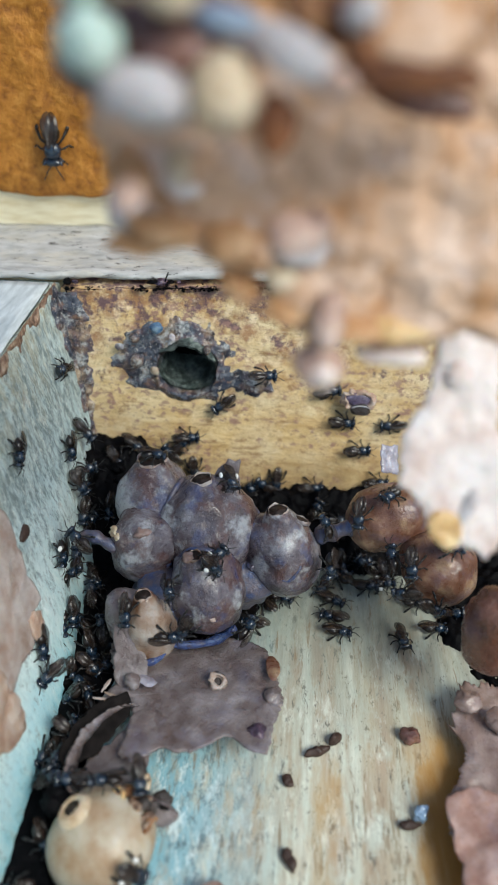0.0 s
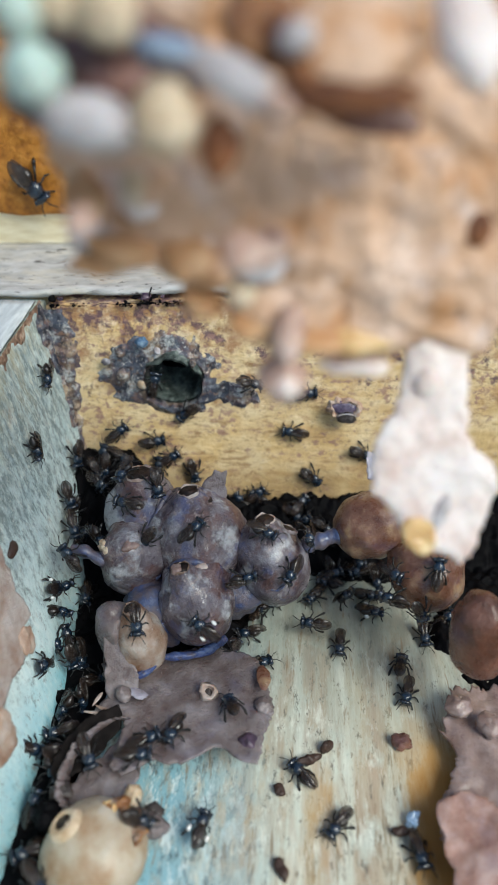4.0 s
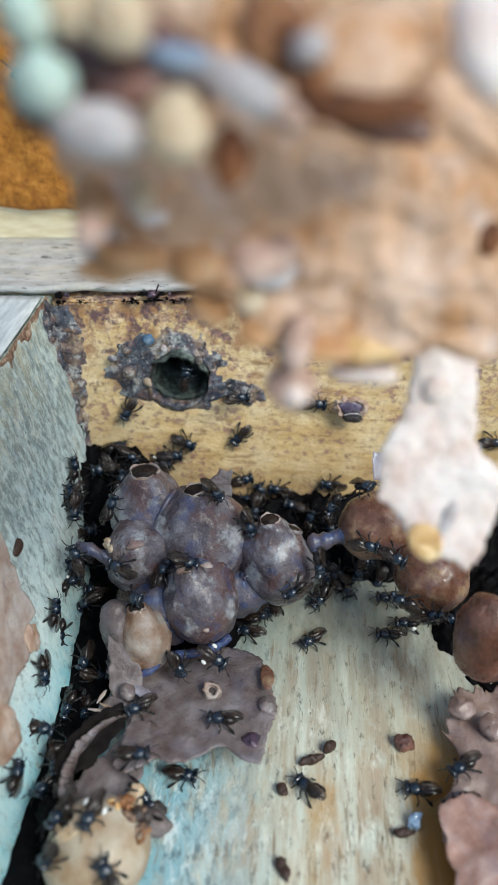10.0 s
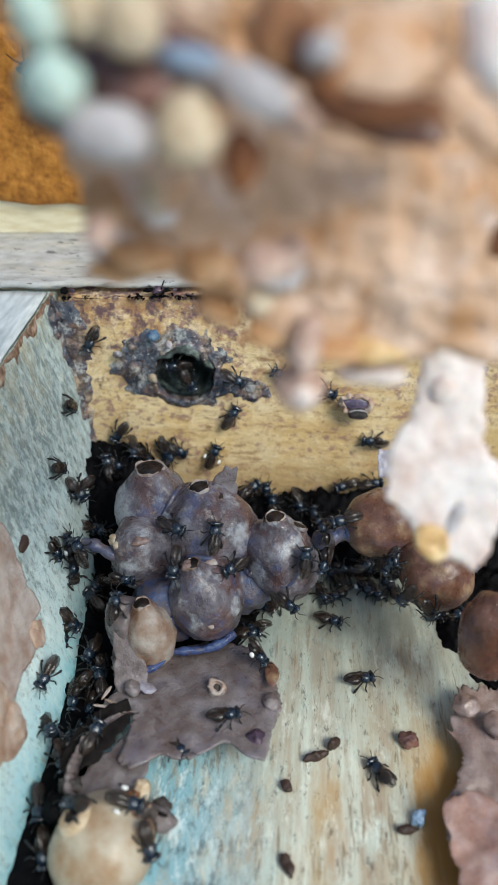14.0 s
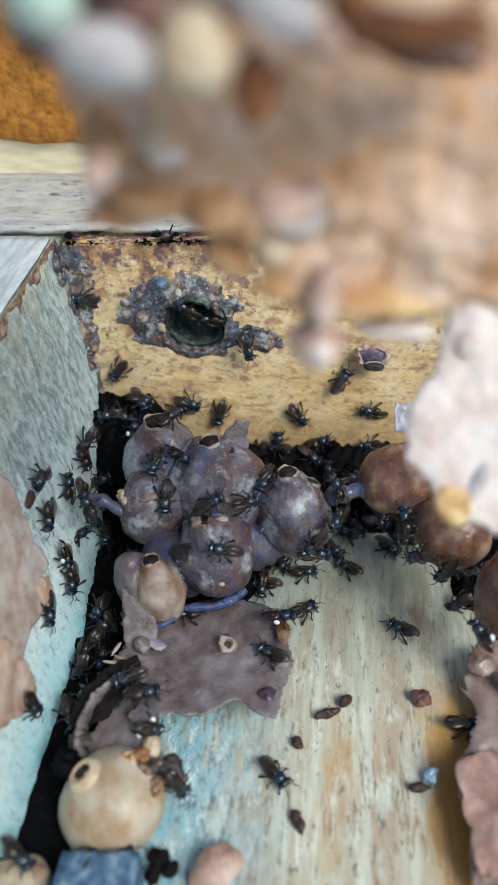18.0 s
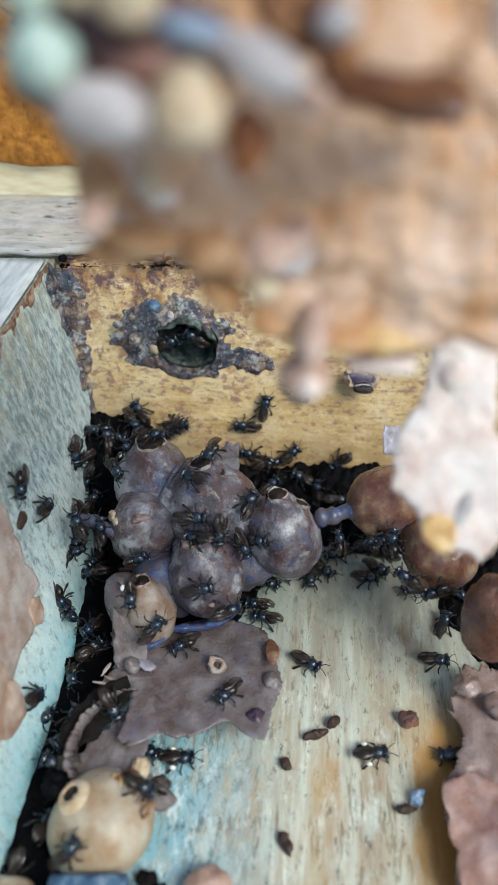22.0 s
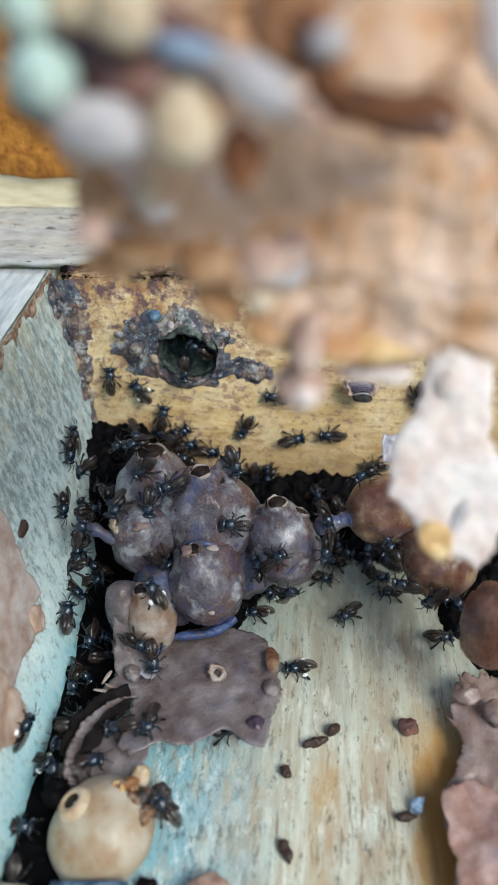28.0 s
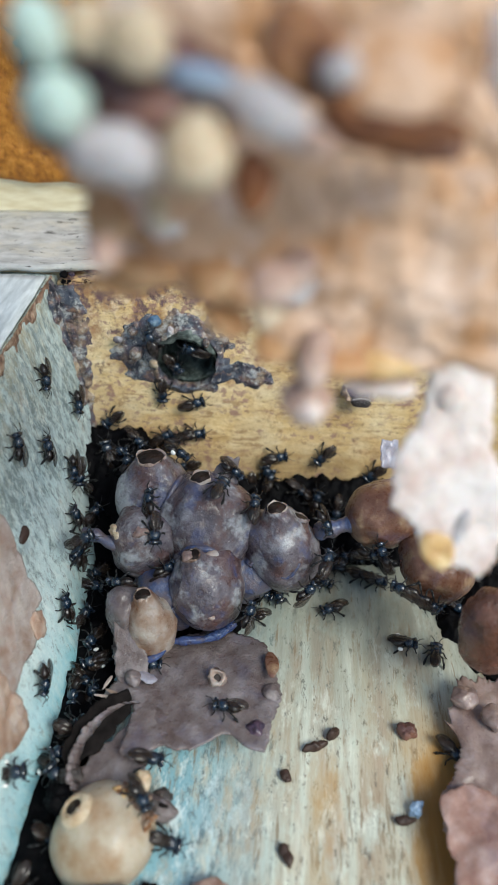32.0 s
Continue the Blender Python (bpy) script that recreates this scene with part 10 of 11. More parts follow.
    crawl(bees[50], [(0,-270,-307,7,-3,57,-106), (1,-263,-347,16,-40,34,-177), (1.35,-270,-352,16,-26,49,-129), (2,-273,-379,43,3,49,-68), (3,-277,-413,45,48,33,30), (6,-293,-426,10,-5,46,-61), (7,-278,-438,68,-38,37,-66), (7.35,-282,-440,70,-62,-14,-98), (8,-287,-444,73,-51,-70,-134), (8.35,-285,-450,71,32,-55,95), (9,-280,-460,70,19,-19,49), (10,-275,-411,45,-9,8,3), (11,-274,-371,43,-42,51,-52), (12,-270,-398,17,-23,-1,8), (13,-270,-388,17,-22,-25,14), (14.05,-268,-418,44,-10,-20,-56), (16,-282,-442,44,-10,-7,-120), (16.23,-277,-462,73,-22,34,-81), (16.47,-281,-468,76,24,67,0), (17,-290,-481,85,80,38,89), (18,-289,-463,82,19,74,21), (19,-287,-463,72,-61,75,-57), (20,-286,-502,72,68,54,70), (20.35,-278,-487,44,39,26,95), (21,-254,-469,16,3,13,128), (21.35,-260,-452,18,-16,-10,77), (22,-272,-420,20,-9,-38,24), (22.35,-264,-414,21,25,-16,35), (23,-250,-402,22,62,-3,56), (24,-250,-402,22,61,4,53), (25,-250,-402,22,61,12,48), (28,-250,-402,22,62,2,54), (29,-250,-402,22,60,-19,66), (30,-250,-402,22,59,-23,68), (31,-250,-402,22,61,-4,57), (32,-250,-402,22,61,14,47)])
    crawl(bees[51], [(0,-227,-268,0,2,-1,87), (0.23,-224,-260,39,-25,25,129), (0.47,-221,-252,78,-26,62,176), (1,-214,-233,167,62,64,-54), (1.35,-193,-221,174,-13,41,-120), (2,-155,-200,188,-37,-1,-130), (3,-159,-180,199,-55,43,-179), (6,-155,-223,159,-33,56,-97), (6.35,-127,-201,183,-36,11,-154), (7,-76,-161,227,1,-16,148), (8,-89,-164,232,-8,-25,136), (8.23,-86,-167,230,15,-16,78), (8.47,-83,-170,228,21,8,28), (9,-76,-176,223,5,27,-26), (10,-36,-171,198,-17,56,-40), (10.35,-29,-178,192,9,46,-58), (11,-15,-192,182,35,41,-79), (11.35,-17,-185,183,29,-6,-46), (12,-21,-173,184,-10,-39,5), (12.35,2,-180,184,16,-28,25), (13,45,-193,186,42,-25,48), (14.05,42,-205,170,22,-69,83), (16,35,-226,140,-91,-57,-151), (16.35,29,-225,148,-65,-1,-165), (17,19,-224,163,-40,56,-152), (18,35,-226,140,-91,54,-153), (19,35,-226,140,-92,74,-154), (19.35,35,-226,140,-91,25,-152), (20,35,-226,140,-91,-23,-152), (21,-37,-195,149,-87,-56,150), (21.35,-31,-198,153,80,-68,-20), (22,-19,-204,161,83,-11,-27), (23,57,-199,173,52,-22,53), (23.35,60,-199,169,43,40,23), (24,64,-201,160,-56,57,-88), (25,63,-202,161,-65,43,-100), (28,63,-202,161,-57,55,-90), (29,63,-202,161,-61,52,-94), (30,63,-202,161,-9,72,-37), (30.35,69,-197,149,84,31,56), (31,79,-189,126,95,-30,66), (32,138,-174,150,119,-2,-9)])
    crawl(bees[52], [(0,-293,-180,98,35,-34,94), (0.23,-291,-169,109,-1,-41,167), (0.47,-289,-157,118,-21,-17,-131), (1,-294,-108,120,-12,11,-81), (2,-289,-161,109,-27,60,-106), (3,-295,-106,120,-14,20,-57), (6,-258,-210,177,18,66,-87), (7,-268,-187,38,6,29,-86), (8,-268,-187,38,-8,29,-115), (9,-268,-187,38,-21,22,-144), (10,-268,-187,38,-24,18,-153), (11,-264,-203,33,-43,27,161), (12,-268,-187,38,-26,15,-161), (13,-268,-187,38,-29,6,-177), (14.05,-268,-187,38,-25,-16,141), (16,-268,-187,38,-5,-30,91), (16.35,-269,-176,39,54,-18,42), (17,-270,-156,42,91,24,20), (17.23,-260,-157,36,52,79,-21), (17.47,-250,-158,31,-73,39,-148), (18,-227,-159,19,-76,-19,-155), (19,-251,-163,27,-48,8,-156), (20,-268,-187,38,-29,8,-174), (21,-268,-187,38,-29,5,-179), (22,-268,-187,38,-29,8,-174), (22.23,-275,-187,37,-25,28,-117), (22.47,-273,-210,62,-2,35,-49), (23,-279,-233,87,14,20,14), (24,-268,-187,38,29,-9,7), (25,-268,-187,38,29,-7,4), (28,-268,-187,38,28,-10,10), (29,-268,-187,38,26,-14,18), (29.23,-268,-187,38,3,-30,76), (29.47,-268,-187,38,-24,-19,136), (30,-268,-187,38,-29,8,-175), (30.35,-273,-209,63,1,-36,166), (31,-289,-231,84,74,-50,101), (32,-294,-181,102,71,-49,101)])
    crawl(bees[53], [(0,-297,-59,126,-27,-59,78), (0.35,-288,-20,143,-74,-29,150), (1,-272,51,173,-70,15,-173), (1.35,-269,53,182,-68,-33,173), (2,-263,57,198,-17,-73,114), (2.35,-261,56,195,73,-40,20), (3,-256,55,189,81,12,5), (4.05,-250,57,197,74,-35,20), (6,-239,62,213,15,-71,84), (7,-279,62,218,-19,-73,118), (7.35,-299,57,214,48,-48,85), (8,-335,49,208,81,-19,95), (8.35,-334,52,208,106,29,53), (9,-331,57,208,51,76,-40), (10,-327,49,176,-50,68,-132), (10.23,-329,50,180,124,56,58), (10.47,-330,51,184,112,1,69), (11,-333,53,193,79,-48,102), (11.23,-328,55,198,115,-2,65), (11.47,-324,56,203,126,52,50), (12,-312,59,214,-38,72,-132), (12.35,-323,46,229,-59,61,-110), (13,-333,-1,271,-81,54,-88), (13.7,-333,0,265,80,70,78), (14.4,-332,-1,260,85,14,90), (16,-328,0,248,79,-41,99), (16.35,-327,9,243,80,19,88), (17,-337,54,215,44,76,47), (17.35,-336,56,218,38,-2,57), (18,-334,60,224,-17,-72,113), (19,-337,68,250,-30,-71,131), (19.35,-335,64,232,79,-24,8), (20,-332,55,199,69,49,-21), (21,-278,-11,157,32,41,-14), (21.35,-278,-11,157,50,-8,40), (22,-278,-11,157,11,-49,108), (22.35,-286,16,184,-46,-37,160), (23,-302,66,236,-75,-3,-179), (24,-297,76,270,-74,-1,-176), (24.35,-313,84,302,-63,55,-153), (25,-342,98,362,60,59,-20), (26.05,-321,87,319,72,-14,12), (28,-280,67,239,-10,-71,105), (28.35,-304,68,258,43,-61,93), (29,-349,71,294,80,-50,100), (29.35,-346,76,311,97,-52,43), (30,-340,87,341,107,-44,-11), (30.35,-339,14,335,62,13,30), (31,-344,-105,314,23,80,22), (32,-347,-54,323,-73,64,-71)])
    crawl(bees[54], [(0,-268,-187,38,-14,-27,110), (0.23,-283,-156,75,6,11,63), (0.47,-290,-147,132,-13,50,10), (1,-322,-88,221,-77,45,-83), (2,-331,-87,259,-80,53,-82), (3,-334,-63,278,-79,50,-80), (4.05,-334,-118,275,24,82,24), (6,-333,-219,270,82,45,83), (7,-333,-183,265,-57,65,-64), (7.35,-335,-167,275,-77,-8,-96), (8,-340,-137,294,-17,-77,-167), (8.23,-341,-144,303,76,-35,96), (8.47,-343,-150,310,81,21,85), (9,-348,-164,328,60,76,57), (10,-298,-106,156,-22,53,-87), (10.23,-299,-114,153,-39,4,-117), (10.47,-301,-123,148,-29,-46,-143), (11,-303,-142,141,63,-64,114), (12,-307,-122,158,72,-53,102), (12.35,-309,-110,163,77,15,84), (13,-310,-89,172,20,76,20), (14.05,-301,-93,169,32,43,-20), (16,-297,-59,126,61,20,-55), (16.35,-290,-63,122,-6,27,-86), (17,-277,-71,115,-65,4,-106), (17.35,-294,-99,124,-46,-60,-131), (18,-310,-183,172,83,-47,95), (18.23,-310,-177,169,-67,-73,-112), (18.47,-310,-174,168,-82,-15,-94), (19,-309,-163,163,-80,43,-86), (20,-309,-185,168,-83,51,-85), (20.23,-306,-188,154,74,71,76), (20.47,-303,-193,140,83,14,90), (21,-296,-199,109,79,-42,98), (21.35,-295,-191,104,-28,-47,-140), (22,-292,-176,97,-43,22,-102), (23,-298,-226,117,-76,59,-81), (23.23,-296,-220,110,-100,11,-127), (23.47,-295,-214,104,-84,-38,-162), (24,-290,-202,88,-10,-50,111), (24.35,-294,-199,101,-74,-51,-147), (25,-299,-193,123,-84,-13,-91), (26.05,-296,-200,111,-41,-15,-136), (28,-288,-210,87,-8,11,-172), (28.23,-287,-207,88,0,38,-122), (28.47,-287,-203,89,36,44,-51), (29,-286,-197,92,56,23,7), (30,-222,-158,18,42,-28,68), (30.23,-213,-178,50,-18,-48,129), (30.47,-204,-197,82,-66,-17,180), (31,-183,-242,156,-82,30,-160), (32,-207,-239,128,-101,12,173)])
    crawl(bees[55], [(0,-279,-231,25,-19,-45,154), (1,-279,-231,25,3,-48,124), (2,-279,-231,25,1,-48,126), (3,-279,-231,25,-7,-48,136), (6,-277,-283,74,-29,-27,105), (7,-279,-231,25,-14,-47,146), (8,-279,-231,25,-26,-42,163), (9,-297,-274,112,82,-50,96), (10,-296,-270,110,85,-26,92), (10.35,-295,-260,104,81,48,80), (11,-291,-241,91,-72,55,-79), (12,-287,-259,86,-39,40,-53), (13,-287,-266,84,15,52,-2), (16,-279,-231,25,-35,36,-102), (16.35,-271,-261,53,-51,11,-156), (17,-273,-274,53,-43,-16,158), (17.35,-283,-269,56,-79,6,-140), (18,-291,-284,90,-77,48,-80), (18.23,-291,-292,88,57,70,61), (18.47,-290,-299,85,76,13,88), (19,-289,-319,82,69,-44,103), (19.23,-290,-312,88,-54,-71,-130), (19.47,-292,-305,96,-83,-15,-96), (20,-297,-289,112,-83,43,-84), (21,-302,-304,141,-73,56,-74), (22,-331,-238,259,-75,48,-83), (22.23,-327,-212,240,-77,-9,-96), (22.47,-321,-185,219,-56,-65,-122), (23,-312,-129,177,72,-50,105), (24,-319,-104,206,84,-48,95), (24.23,-318,-92,202,-82,-72,-96), (24.47,-317,-83,199,-87,-12,-87), (25,-315,-58,189,-83,47,-81), (28,-319,-86,206,-79,54,-86), (28.35,-321,-45,225,-109,-14,-119), (29,-333,53,243,-72,-85,-174), (29.35,-339,58,262,-111,-15,-114), (30,-349,66,297,-80,51,-79), (30.23,-345,55,274,64,67,71), (30.47,-333,19,267,76,8,91), (31,-322,-16,220,68,-50,106), (31.23,-323,-11,224,-52,-64,-126), (31.47,-324,-6,228,-74,-10,-95), (32,-326,7,236,-67,47,-76)])
    crawl(bees[56], [(0,-248,-298,11,21,33,-19), (1,-248,-298,11,38,4,31), (1.35,-216,-306,34,64,25,13), (2,-156,-322,77,88,52,4), (3,-167,-313,127,-33,42,-133), (4.05,-161,-298,132,-4,23,-71), (6,-148,-268,141,-4,-9,-25), (6.35,-153,-304,110,3,-11,-103), (7,-161,-371,52,6,-4,179), (8,-190,-361,50,15,0,-179), (8.35,-160,-361,50,9,-10,-108), (9,-105,-359,50,-4,-8,-36), (9.35,-123,-365,51,-1,-8,-91), (10,-156,-375,52,0,-5,-145), (10.35,-163,-370,56,1,35,-126), (11,-178,-361,62,43,68,-72), (12,-187,-281,133,-2,9,-65), (12.35,-195,-278,135,-3,-7,-27), (13,-212,-273,139,-13,-19,13), (14.05,-197,-284,138,-35,-33,99), (16,-169,-306,137,-51,-14,-178), (17,-84,-306,129,-51,-32,147), (18,-127,-274,148,-41,31,124), (18.35,-143,-261,147,-83,45,147), (19,-175,-236,146,-136,67,151), (19.35,-173,-251,147,-20,48,-112), (20,-169,-279,150,9,-1,-110), (21,-141,-258,139,36,30,-90), (22,-113,-309,41,7,4,-150), (22.23,-119,-320,43,6,9,155), (22.47,-124,-331,45,1,11,99), (23,-135,-356,49,-4,8,43), (24,-120,-297,39,-7,-6,2), (25,-167,-334,44,-13,-3,2), (26.05,-161,-334,54,0,18,-34), (28,-150,-335,71,-3,44,-75), (28.23,-149,-343,67,18,33,-10), (28.47,-148,-351,62,17,15,41), (29,-145,-368,52,2,3,91), (30,-228,-349,8,-43,-51,68), (31,-228,-349,8,-34,-56,57), (32,-228,-349,8,-31,-57,53)])
    crawl(bees[57], [(0,-258,-337,12,59,-24,148), (1,-258,-337,12,60,-20,146), (2,-258,-337,12,59,-26,149), (2.23,-258,-337,12,4,-62,-140), (2.47,-258,-337,12,-58,-29,-62), (3,-258,-337,12,-60,23,-33), (4.05,-247,-331,12,-52,51,-68), (6,-227,-320,11,-97,73,-149), (6.35,-228,-330,10,10,62,-89), (7,-228,-349,8,55,37,-95), (8,-228,-349,8,50,45,-103), (9,-228,-349,8,54,39,-97), (10,-228,-349,8,52,41,-99), (11,-228,-349,8,53,41,-99), (12,-228,-349,8,54,38,-96), (13,-228,-349,8,56,35,-93), (16,-228,-349,8,55,36,-95), (17,-228,-349,8,48,46,-105), (18,-228,-349,8,53,40,-98), (19,-228,-349,8,58,30,-90), (20,-228,-349,8,58,31,-90), (21,-228,-349,8,-25,59,169), (21.23,-246,-358,11,8,41,142), (21.47,-265,-367,15,42,35,111), (22,-288,-420,77,77,45,80), (22.35,-271,-382,43,47,5,119), (23,-232,-323,0,0,-3,171), (23.23,-242,-324,5,-29,-4,-137), (23.47,-253,-325,10,-49,17,-90), (24,-277,-328,22,-46,46,-39), (25,-258,-337,12,-57,32,-26), (28,-258,-337,12,-58,30,-28), (29,-258,-337,12,-58,29,-28), (30,-258,-337,12,-57,31,-27), (31,-258,-337,12,-58,29,-29), (32,-258,-337,12,-60,23,-32)])
    crawl(bees[58], [(0,-228,-349,8,-62,9,113), (0.35,-228,-349,8,-57,-33,88), (1,-228,-349,8,-5,-62,24), (1.35,-195,-341,20,8,-35,-33), (2,-135,-326,44,-8,-10,-73), (3,-106,-409,56,-5,-6,-30), (3.7,-102,-408,56,3,-8,-86), (4.4,-97,-408,56,9,-2,-142), (6,-87,-405,56,8,6,163), (6.23,-94,-396,55,2,11,103), (6.47,-100,-386,54,-6,8,43), (7,-114,-363,51,-8,0,-16), (7.35,-146,-342,58,21,-47,5), (8,-205,-302,72,-169,-79,-129), (8.35,-195,-280,101,90,-48,3), (9,-175,-238,154,104,-4,32), (9.35,-152,-264,128,102,36,13), (10,-109,-312,78,59,69,-42), (10.35,-118,-312,85,-62,50,-144), (11,-135,-311,99,-90,2,-144), (11.35,-138,-303,113,-33,41,-74), (12,-143,-287,139,21,0,-6), (12.35,-158,-270,135,49,42,1), (13,-185,-237,130,130,64,66), (14.05,-163,-262,98,33,40,1), (16,-121,-308,40,-8,-3,7), (16.35,-117,-304,40,-2,-8,-34), (17,-111,-296,40,5,-8,-75), (17.35,-116,-294,39,7,-5,-125), (18,-127,-291,38,6,-1,-175), (18.35,-123,-297,54,-4,21,-133), (19,-117,-308,83,6,44,-84), (19.35,-114,-307,92,53,21,-37), (20,-108,-305,109,73,-19,-17), (21,-75,-303,133,67,8,-1), (22,-56,-300,127,73,8,28), (23,-91,-306,125,68,-31,4), (23.35,-74,-295,130,67,-58,50), (24,-41,-273,139,10,-67,147), (24.35,-55,-268,150,47,-15,62), (25,-83,-257,170,8,28,-1), (26.05,-64,-245,155,50,10,62), (28,-29,-222,128,59,-32,109), (28.35,-18,-212,150,-5,-22,152), (29,3,-195,191,-49,14,167), (29.35,-6,-192,188,-48,-22,114), (30,-21,-185,182,-10,-39,40), (30.35,-29,-180,191,14,-29,63), (31,-44,-171,207,40,-28,87), (32,-38,-166,203,56,-19,82)])
    crawl(bees[59], [(0,-250,-402,22,59,-24,69), (1,-250,-402,22,58,-27,70), (2,-250,-402,22,60,-17,64), (3,-250,-402,22,10,-61,133), (3.7,-256,-390,20,-39,-22,-164), (4.4,-261,-377,18,-38,30,-136), (6,-274,-349,15,25,65,-56), (7,-277,-328,23,-55,55,-71), (7.23,-276,-330,23,-76,19,-127), (7.47,-275,-332,22,-61,-17,-169), (8,-273,-337,20,-20,-28,132), (8.35,-278,-324,19,-48,-10,-161), (9,-278,-320,45,-45,21,-104), (9.35,-282,-332,46,-2,4,-26), (10,-302,-330,10,-6,-40,43), (11,-272,-308,49,46,-40,50), (12,-272,-321,44,31,25,13), (13,-248,-298,11,39,0,36), (16,-248,-298,11,37,-13,53), (17,-248,-298,11,32,-22,67), (18,-248,-298,11,36,-15,55), (19,-248,-298,11,38,5,30), (20,-248,-298,11,38,-3,39), (21,-248,-298,11,37,-12,51), (22,-248,-298,11,38,-6,43), (23,-248,-298,11,38,-5,42), (24,-248,-298,11,38,-8,46), (25,-248,-298,11,35,-17,58), (26.05,-243,-286,10,12,-48,117), (28,-234,-265,9,-38,-39,-162), (28.35,-263,-283,30,-80,-3,-113), (29,-297,-349,115,-89,49,-84), (29.23,-287,-372,107,-89,11,-127), (29.47,-286,-377,72,-63,-18,-171), (30,-272,-410,22,-22,-16,133), (30.35,-277,-413,59,33,-10,100), (31,-294,-403,100,79,20,83), (31.35,-292,-396,95,65,73,67), (32,-289,-383,85,-86,51,-86)])
    crawl(bees[60], [(0,-245,-478,30,3,-30,132), (1,-245,-478,30,1,-30,136), (2,-245,-478,30,7,-29,125), (2.35,-245,-478,30,30,-1,49), (3,-245,-478,30,8,29,-26), (4.05,-195,-439,53,10,15,-65), (6,-159,-475,47,20,6,-103), (6.35,-179,-464,49,15,-3,-177), (7,-216,-443,53,22,-11,109), (7.23,-216,-438,54,30,10,58), (7.47,-215,-432,54,17,29,3), (8,-245,-478,30,-9,29,-60), (9,-199,-468,40,0,-11,-2), (9.35,-202,-489,51,24,-6,-67), (10,-207,-528,71,30,18,-129), (11,-181,-549,80,2,14,-104), (11.35,-186,-522,66,-7,9,-174), (12,-196,-474,40,-6,-1,117), (13,-245,-478,30,9,-28,119), (14.05,-210,-417,55,30,-18,62), (16,-200,-413,54,33,4,12), (17,-183,-423,48,18,6,-3), (17.35,-182,-416,52,-4,31,-80), (18,-180,-401,59,-33,14,-162), (19,-245,-478,30,-22,-21,-173), (20,-245,-478,30,-22,-21,-174), (21,-245,-478,30,-15,-26,169), (22,-245,-478,30,-15,-26,169), (23,-245,-478,30,-6,-29,151), (24,-245,-478,30,6,-29,126), (25,-245,-478,30,4,-29,129), (28,-245,-478,30,-8,-29,154), (29,-245,-478,30,-17,-25,175), (30,-245,-478,30,-18,-24,176), (31,-245,-478,30,-15,-26,170), (32,-245,-478,30,-4,-30,145)])
    crawl(bees[61], [(0,-254,-469,16,-6,12,85), (1,-254,-469,16,5,12,137), (2,-254,-469,16,-5,12,92), (2.35,-254,-469,16,-13,4,42), (3,-254,-469,16,-11,-7,-8), (3.7,-250,-483,26,-26,-32,50), (4.4,-245,-497,36,-60,-31,120), (6,-236,-528,60,-72,-4,176), (6.23,-245,-511,49,-45,-42,134), (6.47,-255,-495,38,16,-40,60), (7,-268,-472,41,41,-1,20), (7.35,-274,-447,16,47,36,-15), (8,-268,-429,22,6,65,-85), (9,-262,-461,6,-20,15,-66), (10,-254,-469,16,11,-8,-121), (11,-254,-451,8,11,43,-70), (12,-254,-469,16,9,-10,-106), (13,-254,-469,16,13,-5,-137), (14.05,-263,-502,15,-12,11,-69), (16,-269,-575,42,-6,39,4), (17,-247,-543,12,-20,47,-21), (18,-189,-598,35,76,35,73), (18.23,-199,-573,39,154,74,129), (18.47,-208,-548,44,-115,39,-162), (19,-231,-491,54,-88,-7,-167), (19.35,-199,-469,35,-44,-11,176), (20,-141,-429,0,-1,-2,161), (20.35,-166,-427,19,20,-5,97), (21,-212,-424,53,32,12,36), (22,-190,-409,53,11,40,-43), (22.35,-175,-450,63,-15,13,-113), (23,-147,-528,79,-3,-20,-171), (23.35,-161,-531,80,-3,-8,128), (24,-185,-538,81,-13,-3,67), (24.35,-183,-523,77,8,12,127), (25,-178,-497,70,32,2,-172), (25.7,-184,-490,63,21,14,130), (26.4,-190,-484,55,5,11,71), (28,-203,-470,39,-1,-4,14), (28.23,-206,-472,44,-7,-18,-42), (28.47,-208,-474,49,3,-30,-102), (29,-215,-479,61,19,-27,-167), (29.35,-237,-496,47,10,-5,-95), (30,-278,-527,21,28,11,-25), (31,-247,-543,12,-15,49,-14), (32,-247,-543,12,-1,50,4)])
